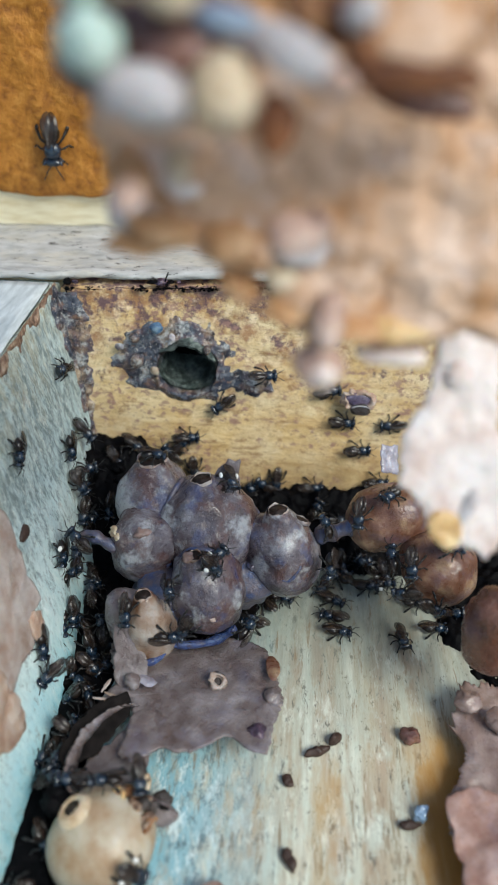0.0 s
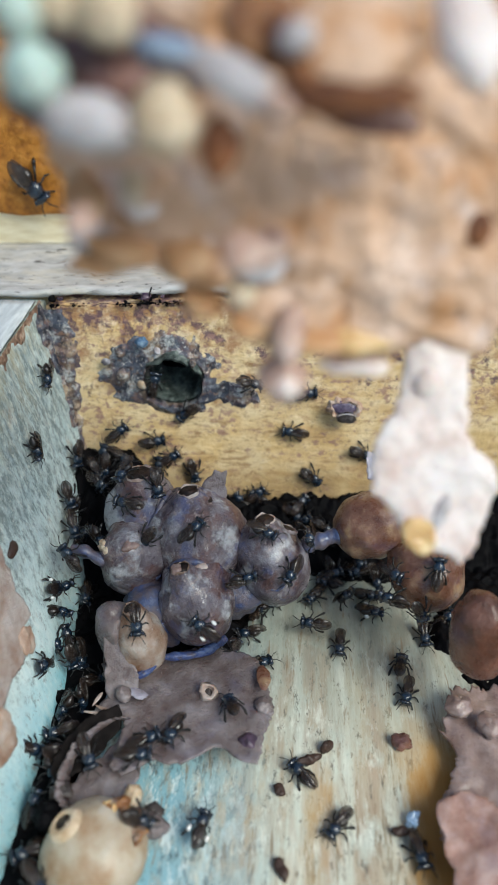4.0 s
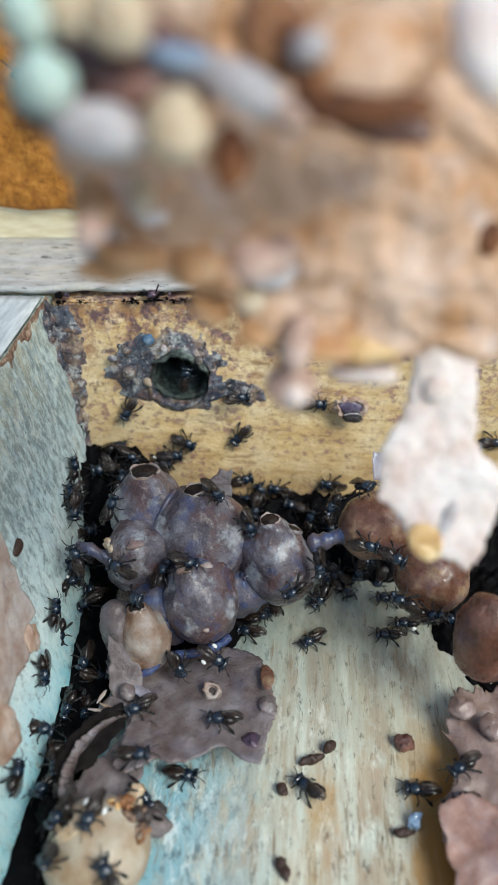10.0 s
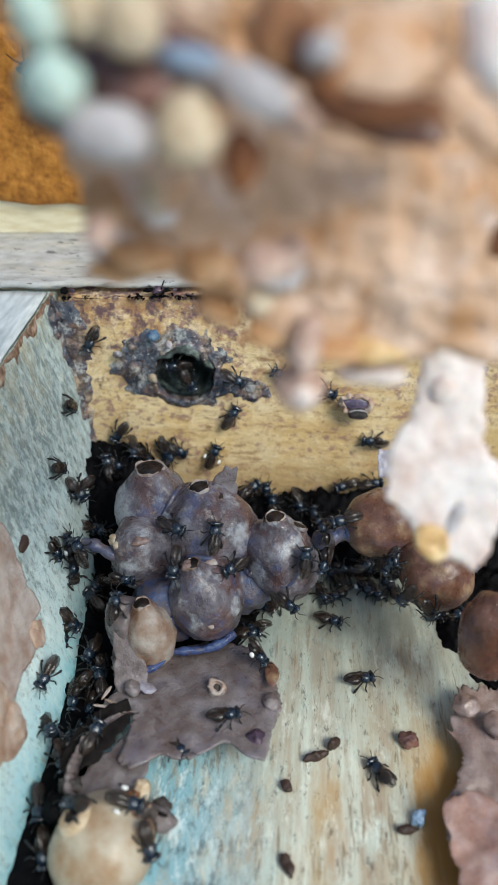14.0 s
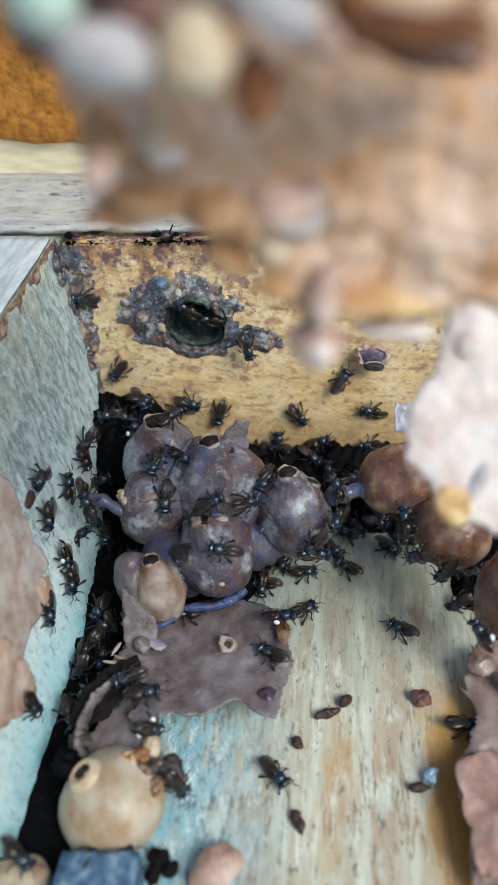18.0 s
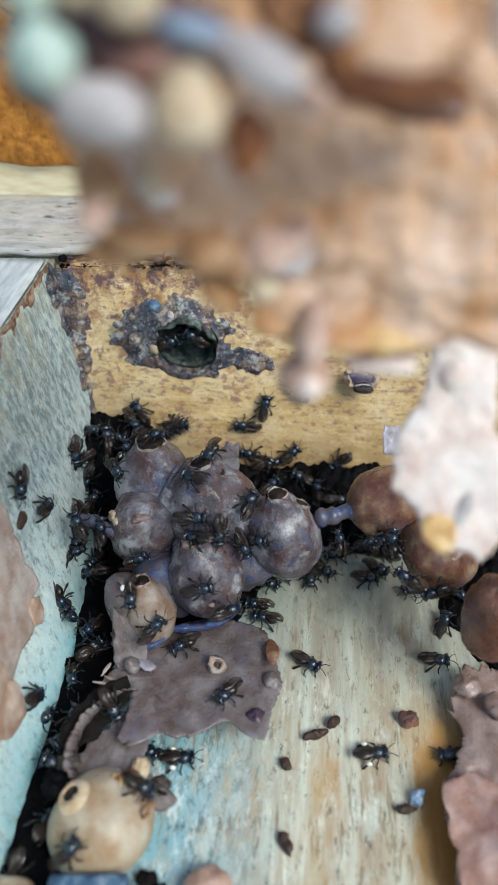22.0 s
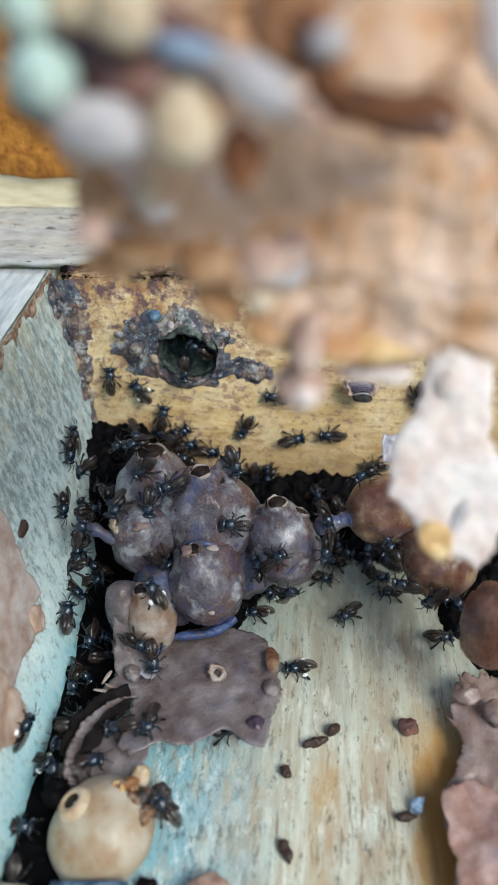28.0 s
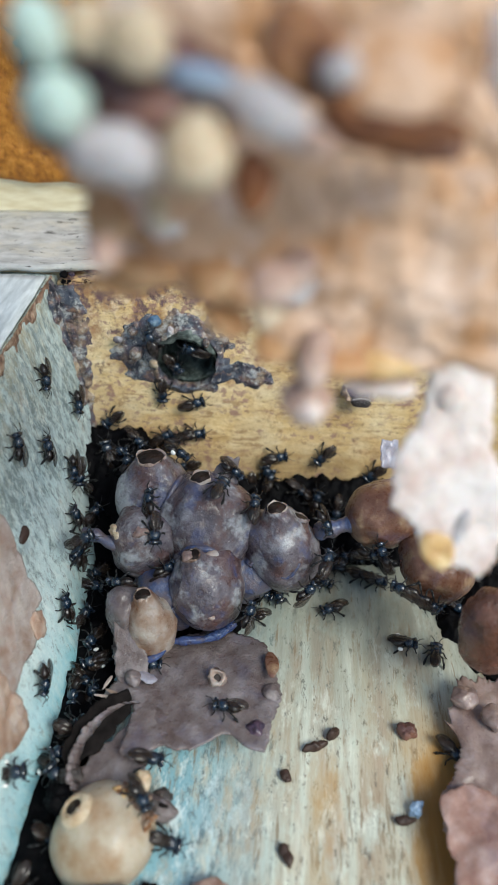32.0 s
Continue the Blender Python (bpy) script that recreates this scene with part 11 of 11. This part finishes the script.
    crawl(bees[62], [(0,-247,-543,12,-34,40,-41), (1,-247,-543,12,-30,42,-35), (2,-247,-543,12,-24,46,-27), (2.23,-247,-543,12,-50,7,-79), (2.47,-247,-543,12,-38,-36,-122), (3,-247,-543,12,22,-46,156), (4.05,-253,-541,15,-11,-6,-146), (6,-265,-538,19,1,42,-100), (7,-280,-498,42,-24,65,-96), (8,-299,-408,128,-78,54,-79), (8.23,-295,-431,114,18,57,41), (8.47,-291,-453,101,30,9,83), (9,-282,-503,73,5,-35,124), (10,-286,-484,71,78,1,92), (10.35,-287,-462,72,74,48,81), (11,-287,-422,75,-34,79,-32), (11.35,-286,-436,73,-22,43,-49), (12,-285,-462,69,-3,11,-68), (13,-250,-402,22,-49,43,-95), (14.05,-250,-402,22,-59,-22,-138), (16,-250,-402,22,19,-60,123), (17,-305,-389,162,86,-2,90), (17.35,-306,-343,173,86,58,81), (18,-314,-255,184,-78,62,-88), (18.35,-313,-266,205,-4,50,-13), (19,-316,-282,239,16,14,10), (19.35,-286,-259,202,-2,-36,44), (20,-221,-232,152,-74,-48,128), (21,-232,-212,174,-3,-22,108), (22,-225,-221,170,-58,-30,108), (23,-219,-229,163,-70,-39,118), (23.35,-224,-222,167,-24,-18,30), (24,-234,-208,174,-34,25,-35), (24.35,-231,-213,170,-13,-26,20), (25,-227,-222,161,-76,-61,123), (25.7,-227,-206,167,78,-62,-34), (26.4,-227,-190,172,86,-7,-44), (28,-228,-153,185,85,48,-50), (28.35,-213,-182,162,-8,79,-108), (29,-185,-234,120,-103,48,-168), (29.35,-202,-251,80,-51,-11,-154), (30,-234,-283,8,28,-51,151), (31,-278,-273,25,-25,-30,142), (32,-291,-269,90,72,-62,105)])
    crawl(bees[63], [(0,-258,-592,9,-24,11,-167), (1,-258,-592,9,-25,10,-170), (2,-258,-592,9,-21,16,-154), (2.23,-258,-592,9,-25,-8,153), (2.47,-258,-592,9,-7,-26,95), (3,-258,-592,9,19,-19,32), (3.7,-234,-583,25,17,3,-23), (4.4,-211,-574,41,-3,13,-81), (6,-157,-554,78,-22,2,-139), (6.35,-154,-554,77,-14,19,-86), (7,-150,-555,76,6,22,-26), (7.35,-150,-554,76,23,3,43), (8,-151,-553,77,11,-20,110), (8.23,-147,-551,75,19,5,56), (8.47,-143,-548,74,2,26,0), (9,-133,-543,71,-26,22,-64), (9.35,-139,-555,68,-46,-11,-137), (10,-149,-577,63,-15,-39,139), (10.35,-153,-572,67,14,-31,83), (11,-160,-563,75,25,-8,41), (12,-139,-531,75,-2,27,-2), (12.23,-154,-529,75,2,20,-58), (12.47,-168,-527,75,10,18,-112), (13,-201,-522,74,16,24,-168), (16,-190,-536,79,-8,15,137), (17,-187,-546,80,-9,2,154), (17.35,-175,-564,61,2,-8,98), (18,-154,-597,25,17,-5,41), (19,-116,-557,37,83,15,70), (20,-120,-597,30,64,-51,102), (20.35,-126,-572,45,51,0,70), (21,-136,-525,73,8,31,19), (22,-134,-519,70,-16,37,0), (22.35,-128,-524,66,39,22,40), (23,-116,-533,58,74,-12,55), (23.35,-112,-533,56,42,47,32), (24,-103,-532,52,-64,46,-69), (24.35,-116,-498,34,-20,31,-25), (25,-139,-434,0,2,0,-4), (25.7,-147,-432,11,3,11,-60), (26.4,-155,-430,22,-5,18,-118), (28,-174,-425,48,-16,14,-178), (29,-173,-460,46,2,12,-156), (29.23,-174,-470,53,-2,-6,-104), (29.47,-175,-480,59,-19,-13,-49), (30,-177,-503,75,-35,-3,5), (30.35,-164,-477,48,-19,5,54), (31,-139,-427,0,-1,-1,103), (31.35,-146,-392,15,-5,0,56), (32,-158,-327,44,-9,-2,9)])
    crawl(bees[64], [(0,110,-79,0,0,0,-29), (1,110,-79,0,0,0,-51), (2,110,-79,0,0,0,-21), (2.35,110,-79,0,0,0,30), (3,110,-79,0,0,0,81), (4.05,112,-68,9,29,-24,11), (6,114,-48,25,61,-4,-61), (7,144,-65,21,62,9,0), (8,144,-65,21,62,10,-1), (8.35,139,-64,21,60,43,-29), (9,129,-62,21,18,66,-91), (10,126,-100,0,3,-2,-77), (11,141,-82,0,1,0,-110), (11.35,141,-82,0,1,-1,-53), (12,141,-83,0,-1,-2,5), (13,144,-65,21,62,-10,10), (16,144,-65,21,62,-16,13), (17,144,-65,21,63,2,4), (18,144,-65,21,61,21,-6), (19,144,-65,21,62,14,-3), (20,144,-65,21,63,-6,8), (21,144,-65,21,62,13,-2), (22,144,-65,21,62,-9,9), (22.35,155,-60,20,63,-37,48), (23,175,-50,18,31,-56,109), (24,133,56,114,70,-32,12), (24.35,141,58,120,68,30,-11), (25,156,62,131,-23,68,-113), (28,152,54,103,-83,7,-176), (28.23,133,52,100,-73,58,-159), (28.47,115,51,97,59,64,-21), (29,73,47,90,74,12,0), (30,137,58,121,61,50,-21), (31,27,-3,81,45,11,-27), (32,49,4,60,15,47,6)])
    crawl(bees[65], [(0,144,-65,21,-56,-35,163), (1,144,-65,21,-62,-10,179), (2,144,-65,21,-63,-4,-178), (3,144,-65,21,-61,-17,176), (4.05,150,-63,19,-63,18,-155), (6,160,-61,15,-41,48,-114), (7,152,-86,0,0,-1,-75), (7.35,152,-82,0,1,-1,-128), (8,152,-75,0,1,0,179), (9,111,-68,0,5,1,162), (10,110,-79,0,0,0,146), (11,110,-79,0,0,0,157), (12,110,-79,0,0,0,138), (13,110,-79,0,0,0,100), (16,110,-79,0,0,0,102), (17,110,-79,0,0,0,141), (18,99,-59,0,1,3,131), (18.23,99,-60,0,4,1,-174), (18.47,100,-61,0,3,-2,-118), (19,100,-63,0,-1,-4,-63), (19.35,111,-67,4,-10,15,-127), (20,132,-73,13,-31,14,164), (20.35,128,-66,17,-8,64,-122), (21,121,-54,25,65,35,-3), (21.23,127,-57,22,74,-18,22), (21.47,133,-60,20,40,-68,72), (22,147,-67,14,-57,-43,-177), (23,148,-67,14,-53,-49,177), (24,144,-65,21,-61,-20,174), (25,144,-65,21,-62,-11,179), (26.05,129,-59,19,-34,35,-149), (28,102,-47,14,34,41,-78), (29,110,-79,0,0,0,-74), (30,110,-79,0,0,0,-59), (31,110,-79,0,0,0,-74), (32,110,-79,0,0,0,-99)])
    crawl(bees[66], [(0,61,-167,180,42,-47,132), (0.35,-4,-86,214,19,-68,120), (1,-126,66,278,-105,-85,-150), (2,-129,90,297,155,-84,-65), (3,-196,74,277,62,-76,36), (6,-164,90,297,111,-75,-20), (7,-171,90,296,-107,-72,-163), (7.23,-172,88,308,-90,-13,-177), (7.47,-174,87,320,-82,47,-175), (8,-178,84,347,75,72,-22), (9,-172,75,315,82,32,8), (9.35,-164,81,304,86,-23,4), (10,-148,91,284,115,-76,-24), (11,-45,91,284,69,-35,19), (12,-14,97,299,82,-43,10), (13,-9,101,317,-10,-78,104), (14.05,-2,92,278,-73,-20,-179), (16,11,74,204,-62,44,-155), (16.35,-37,66,185,-71,-24,178), (17,-125,51,149,20,-74,73), (17.23,-124,50,146,-70,-38,174), (17.47,-122,49,142,-72,16,-168), (18,-118,48,134,-40,66,-126), (18.35,-124,51,146,-75,9,-171), (19,-136,57,168,-69,-53,166), (19.23,-141,54,161,60,-66,28), (19.47,-147,52,154,76,-13,1), (20,-159,47,138,67,41,-18), (21,-180,42,128,76,7,0), (21.35,-179,44,133,51,62,-39), (22,-178,47,143,-57,45,-156), (22.35,-184,48,145,51,64,-36), (23,-195,48,149,76,9,4), (23.35,-184,48,147,72,-39,18), (24,-162,48,144,-4,-76,101), (24.35,-163,53,161,67,-41,18), (25,-165,62,194,67,5,0), (28,-157,44,130,73,-9,1), (29,-136,43,121,77,-3,6), (30,-169,45,137,77,-12,10), (31,-186,45,138,73,-26,10), (32,-196,49,151,74,-26,10)])
    crawl(bees[67], [(0,92,-173,-1,1,0,165), (1,47,-140,0,-1,1,149), (1.35,44,-161,0,-3,-1,72), (2,39,-198,0,-1,-3,-4), (3,-7,-219,1,2,-1,43), (6,23,-309,1,1,5,-26), (6.23,24,-294,1,4,1,30), (6.47,26,-279,1,3,-4,85), (7,30,-245,0,-2,-6,141), (8,-23,-205,1,-1,-4,164), (9,-36,-207,0,-2,-3,96), (10,-11,-168,-1,-4,6,35), (10.35,-4,-171,-2,0,2,98), (11,7,-177,-2,-2,-4,161), (11.23,3,-173,-2,3,-2,107), (11.47,-1,-169,-2,4,3,54), (12,-10,-160,-2,1,8,1), (13,92,-173,-1,-1,0,-1), (16,92,-173,-1,-1,0,-17), (17,92,-173,-1,-1,1,4), (17.35,94,-166,-1,0,0,73), (18,98,-154,-1,-1,-1,142), (18.35,104,-164,0,0,-1,-155), (19,116,-183,0,1,-1,-92), (19.35,118,-177,0,-2,-1,-39), (20,122,-166,0,-4,1,14), (21,136,-126,0,2,0,-2), (22,146,-131,0,2,-1,5), (22.35,147,-121,0,3,-1,-55), (23,148,-103,1,3,0,-115), (24,145,-125,0,-2,2,-157), (24.35,139,-131,0,0,-3,152), (25,127,-142,0,6,-4,102), (25.7,132,-127,0,4,-5,162), (26.4,137,-113,0,2,-4,-138), (28,148,-80,0,2,-1,-79), (29,152,-105,1,3,-1,-103), (29.35,148,-106,1,2,-2,-45), (30,140,-107,0,1,-3,13), (31,144,-99,0,-2,-2,9), (32,141,-102,0,-1,-2,-9)])
    crawl(bees[68], [(0,167,-202,167,-65,-35,101), (0.35,160,-195,174,-87,22,145), (1,149,-181,187,-21,70,-119), (1.35,149,-179,191,59,39,-26), (2,150,-176,198,60,-11,-1), (3,167,-202,167,70,-2,-63), (6,195,-227,178,43,-34,-11), (7,162,-180,187,83,-32,8), (7.23,165,-181,188,87,13,-27), (7.47,168,-183,189,56,49,-79), (8,175,-185,192,-5,37,-157), (8.35,171,-181,197,58,41,-57), (9,163,-173,205,69,-5,5), (10,136,-180,187,81,3,-13), (10.23,137,-179,189,72,-50,18), (10.47,139,-178,192,-29,-60,135), (11,143,-175,197,-49,-9,174), (11.23,135,-173,197,-41,-47,130), (11.47,128,-170,197,22,-56,39), (12,111,-164,196,45,-21,-16), (12.23,112,-163,197,7,-51,47), (12.47,113,-163,197,-44,-31,122), (13,115,-163,199,-50,12,162), (14.05,92,-163,201,-31,3,-161), (16,49,-163,205,-21,-15,-127), (16.35,39,-175,201,-15,25,-103), (17,20,-196,193,23,55,-54), (18,46,-224,119,70,5,3), (18.35,43,-224,126,62,51,-9), (19,37,-225,139,-52,75,-128), (19.35,35,-226,91,-32,32,-152), (20,30,-228,1,0,-1,176), (21,4,-221,1,0,3,168), (22,-7,-222,1,-2,-1,166), (23,-33,-203,1,-4,-1,145), (24,-33,-220,0,-3,-2,72), (24.35,-31,-187,1,21,16,26), (25,-28,-125,3,24,45,-21), (26.05,-22,-131,2,-5,30,-86), (28,-13,-140,-1,-6,3,-132), (28.35,-16,-152,0,8,-25,176), (29,-24,-172,2,42,-28,112), (29.23,-23,-162,1,41,-6,62), (29.47,-22,-152,1,24,7,12), (30,-21,-129,0,3,1,-40), (31,-8,-152,-2,1,-1,-31), (32,8,-153,-1,0,-1,-59)])
    crawl(big_bee, [(0,-407,322,549,0,76,-84), (1,-413,322,533,101,84,9), (2,-417,323,527,163,75,73), (3,-416,325,511,118,71,24), (6,-422,324,567,84,39,-5), (7,-426,323,597,-102,37,166), (9,-407,325,662,-88,-60,178), (32,-407,325,662,-88,-60,178)])
    crawl(bees[69], [(0,-261,1,148,45,52,-41), (5,-263,5,157,-18,63,-114), (10,-263,3,152,37,58,-51), (14,-263,3,152,59,33,-21), (19,-268,4,154,63,20,-13), (23,-263,3,152,65,2,-4), (28,-267,1,148,52,-47,27), (32,-261,3,152,65,-1,-3)])
    crawl(bees[70], [(0,-238,14,161,2,22,-20), (5,-242,15,163,4,22,-14), (10,-239,14,162,3,22,-17), (14,-241,17,163,-15,16,-70), (19,-243,17,163,-6,21,-41), (23,-242,17,163,-7,21,-44), (28,-240,13,162,-13,18,-61), (32,-236,12,160,-3,22,-33)])
    crawl(bees[71], [(0,-182,45,136,-61,-35,161), (5,-184,44,135,6,-67,82), (10,-184,46,139,-18,-66,109), (14,-185,44,134,44,-57,39), (19,-187,45,137,66,-15,5), (23,-186,45,137,66,-15,5), (28,-183,45,138,47,-55,37), (32,-184,45,137,60,-39,19)])
    crawl(bees[72], [(0,-165,51,152,65,-41,15), (5,-164,50,151,69,-26,7), (10,-170,50,150,71,-1,-2), (14,-170,51,152,69,27,-12), (19,-165,50,150,71,16,-8), (23,-172,50,149,71,-8,1), (28,-167,50,150,66,-37,13), (32,-167,50,150,70,-24,6)])
    crawl(bees[73], [(0,-44,36,75,-68,-53,165), (5,-47,37,77,-74,-37,173), (10,-41,37,76,-77,7,-175), (14,-47,36,73,-70,50,-161), (19,-46,35,70,-36,74,-124), (23,-48,36,74,-75,33,-168), (28,-45,37,80,-19,76,-107), (32,-44,35,71,32,75,-54)])
    crawl(bees[74], [(0,-25,40,87,-76,-28,179), (5,-18,40,82,-74,-35,177), (10,-22,41,88,-54,-68,152), (14,-21,40,82,-30,-75,127), (19,-21,42,89,2,-77,95), (23,-24,39,79,68,-55,25), (28,-20,40,82,-64,-60,163), (32,-22,42,90,-42,-73,140)])
    crawl(bees[75], [(0,70,-2,72,0,-60,46), (5,66,-3,65,43,-48,-6), (10,68,-5,65,-29,-56,79), (14,69,-5,67,-55,-30,116), (19,69,-6,65,-46,-44,102), (23,68,-3,68,-49,-41,105), (28,68,-3,68,-42,-48,96), (32,69,-1,71,-21,-58,70)])
    crawl(bees[76], [(0,98,-12,57,46,0,15), (5,92,-11,59,33,34,-26), (10,94,-10,60,4,46,-70), (14,99,-13,56,42,21,-8), (19,95,-12,58,44,-14,28), (23,94,-12,58,43,19,-5), (28,96,-16,54,11,45,-61), (32,95,-11,59,-17,43,-100)])
    crawl(bees[77], [(0,-299,-91,168,33,55,-25), (5,-301,-88,169,-4,61,-68), (10,-304,-89,168,-53,37,-129), (14,-300,-86,172,-57,27,-137), (19,-302,-86,171,-50,41,-125), (23,-305,-66,158,-59,18,-143), (28,-304,-65,159,-58,26,-138), (32,-301,-84,174,-30,56,-98)])
    crawl(bees[78], [(0,-293,-93,96,58,-24,46), (5,-290,-90,98,61,-5,34), (10,-292,-91,98,61,5,29), (14,-290,-90,98,56,28,14), (19,-291,-90,98,61,-3,33), (23,-290,-90,98,56,-29,50), (28,-286,-113,119,60,10,26), (32,-290,-90,98,57,-26,48)])
    crawl(bees[79], [(0,-266,-210,174,-63,-30,158), (5,-262,-212,171,-59,-42,150), (10,-260,-214,167,-48,-55,136), (14,-263,-212,172,-52,-51,141), (19,-262,-212,171,-52,-51,141), (23,-264,-210,174,-50,-53,137), (28,-261,-209,177,20,-66,60), (32,-259,-211,174,64,-29,5)])
    crawl(bees[80], [(0,-284,-214,91,-37,-5,55), (5,-282,-209,90,-32,-21,32), (10,-280,-206,90,-36,-11,47), (14,-286,-207,87,-1,37,151), (19,-284,-208,90,-35,-14,43), (23,-280,-206,92,-30,-23,28), (28,-280,-206,92,-30,-24,27), (32,-288,-184,70,-33,-18,36)])
    crawl(bees[81], [(0,-275,-166,38,-23,29,-47), (5,-276,-170,38,-36,2,-92), (10,-272,-164,36,-16,-33,-158), (14,-275,-163,38,-36,-6,-103), (19,-276,-160,40,-35,10,-80), (23,-277,-167,39,-31,-20,-124), (28,-276,-165,39,3,-36,170), (32,-273,-163,37,-29,-22,-128)])
    crawl(bees[82], [(0,-282,-263,53,50,39,-80), (5,-281,-263,51,59,18,-63), (10,-282,-257,55,36,52,-99), (14,-282,-266,51,39,50,-95), (19,-283,-261,54,5,60,-136), (23,-284,-260,54,-52,36,152), (28,-283,-260,54,-56,28,145), (32,-281,-260,56,-40,49,170)])
    crawl(bees[83], [(0,-256,-282,28,-25,48,-49), (5,-259,-277,33,-39,39,-69), (10,-258,-284,30,-51,15,-95), (14,-258,-278,31,-52,8,-101), (19,-258,-282,30,-52,11,-99), (23,-257,-278,30,-52,-13,-117), (28,-258,-283,30,-50,19,-92), (32,-256,-275,30,-53,-4,-110)])
    crawl(bees[84], [(0,-236,-289,7,61,16,34), (5,-233,-287,5,58,27,27), (10,-240,-290,10,54,35,20), (14,-238,-289,9,-4,62,-52), (19,-238,-289,9,17,60,-28), (23,-236,-288,7,60,18,33), (28,-236,-289,7,59,23,30), (32,-236,-289,7,61,10,37)])
    crawl(bees[85], [(0,-251,-351,14,-15,52,174), (5,-250,-349,17,26,49,-134), (10,-251,-349,15,40,40,-114), (14,-251,-346,16,51,22,-93), (19,-251,-350,14,50,23,-94), (23,-252,-347,14,54,-3,-75), (28,-251,-347,16,50,25,-96), (32,-251,-352,14,51,20,-92)])
    crawl(bees[86], [(0,-242,-414,33,22,28,-22), (5,-239,-415,31,35,1,26), (10,-241,-417,31,35,-4,33), (14,-237,-412,32,32,-15,50), (19,-241,-420,29,25,-26,70), (23,-239,-415,31,28,-22,62), (28,-236,-414,31,34,9,14), (32,-241,-415,32,30,20,-4)])
    crawl(bees[87], [(0,-250,-450,30,-28,-14,-100), (5,-249,-450,30,-27,16,-47), (10,-252,-445,30,-30,6,-64), (14,-250,-448,30,-29,10,-57), (19,-251,-448,30,-28,12,-53), (23,-246,-447,27,-11,-29,-143), (28,-245,-450,27,10,-29,176), (32,-250,-450,30,-12,-29,-141)])
    crawl(bees[88], [(0,-12,-153,-2,5,-5,131), (5,-9,-152,-2,7,3,59), (10,-6,-152,-3,4,7,25), (14,-13,-154,-1,0,8,-5), (19,-7,-156,-2,-3,7,-28), (23,-10,-154,-2,1,8,0), (28,-12,-154,-2,-3,7,-31), (32,-16,-153,-1,-1,7,-12)])
    crawl(bees[89], [(0,12,-137,-1,4,3,15), (5,8,-138,-1,5,1,34), (10,8,-141,-1,3,-4,104), (14,6,-143,-1,5,-2,71), (19,10,-137,-1,5,1,30), (23,10,-139,-1,3,4,-6), (28,12,-140,-2,3,5,-15), (32,9,-138,-1,4,3,7)])
    crawl(bees[90], [(0,78,-119,1,-1,-2,-113), (5,77,-121,1,0,-2,-132), (10,75,-126,1,-1,-2,-107), (14,79,-126,1,-2,0,-63), (19,75,-121,1,-2,1,-35), (23,79,-123,1,-2,1,-34), (28,75,-122,1,-1,1,-4), (32,78,-122,1,-2,1,-16)])
    crawl(bees[91], [(0,105,-90,0,0,-1,146), (5,100,-87,0,0,-1,162), (10,99,-86,0,0,-1,124), (14,97,-82,0,1,-1,120), (19,99,-86,0,-1,-1,167), (23,95,-88,0,-1,-1,-163), (28,96,-86,0,-1,-1,170), (32,94,-88,0,-1,-1,-163)])
    crawl(bees[92], [(0,114,-58,12,28,66,-85), (5,113,-58,12,51,55,-59), (10,115,-60,8,65,33,-39), (14,113,-59,9,69,0,-25), (19,118,-62,7,68,21,-33), (23,113,-59,9,69,4,-26), (28,114,-59,9,69,-3,-24), (32,114,-60,9,68,-21,-17)])
    crawl(bees[93], [(0,-28,-198,1,-1,-4,172), (5,-21,-198,1,-3,-3,-166), (10,-26,-198,1,-1,-4,168), (14,-25,-199,1,-3,-3,-165), (19,-26,-198,1,-1,-4,171), (23,-22,-199,1,-1,-4,173), (28,-23,-199,1,-2,-4,-179), (32,-26,-199,1,-3,-3,-167)])
    crawl(bees[94], [(0,154,-61,18,35,-2,-69), (5,155,-60,19,10,-34,1), (10,157,-60,20,4,-35,11), (14,155,-63,18,34,-8,-60), (19,154,-61,18,29,-21,-40), (23,154,-62,18,35,-1,-70), (28,154,-61,18,25,25,-114), (32,151,-64,15,15,32,-136)])
    crawl(bees[95], [(0,185,-70,0,38,38,-69), (5,184,-68,2,29,45,-83), (10,182,-69,-1,-13,51,-138), (14,184,-70,0,21,49,-94), (19,181,-68,0,-32,44,-163), (23,183,-67,2,-52,-3,147), (28,188,-71,2,-52,-4,146), (32,180,-65,3,-51,-12,139)])
    crawl(bees[96], [(0,180,-237,143,-81,31,158), (5,179,-236,144,-82,10,154), (10,188,-240,145,-82,-1,153), (14,185,-238,150,-69,67,172), (19,181,-237,144,-81,28,157), (23,183,-238,145,-82,-18,150), (28,182,-237,145,-81,24,156), (32,181,-236,145,-82,4,153)])
    crawl(bees[97], [(0,214,-244,129,90,44,2), (5,212,-244,131,89,68,2), (10,218,-244,129,90,12,2), (14,212,-244,133,89,68,2), (19,212,-244,127,-89,69,-177), (23,216,-244,132,-90,29,-177), (28,215,-244,134,-89,64,-177), (32,213,-244,130,90,46,2)])
    crawl(bees[98], [(0,282,-151,9,43,-28,-15), (5,284,-152,10,18,-47,24), (10,280,-151,8,42,-28,-14), (14,285,-152,11,26,-44,13), (19,288,-153,13,42,-29,-13), (23,284,-151,11,49,3,-45), (28,285,-150,12,34,38,-84), (32,285,-152,11,49,6,-47)])


motions()
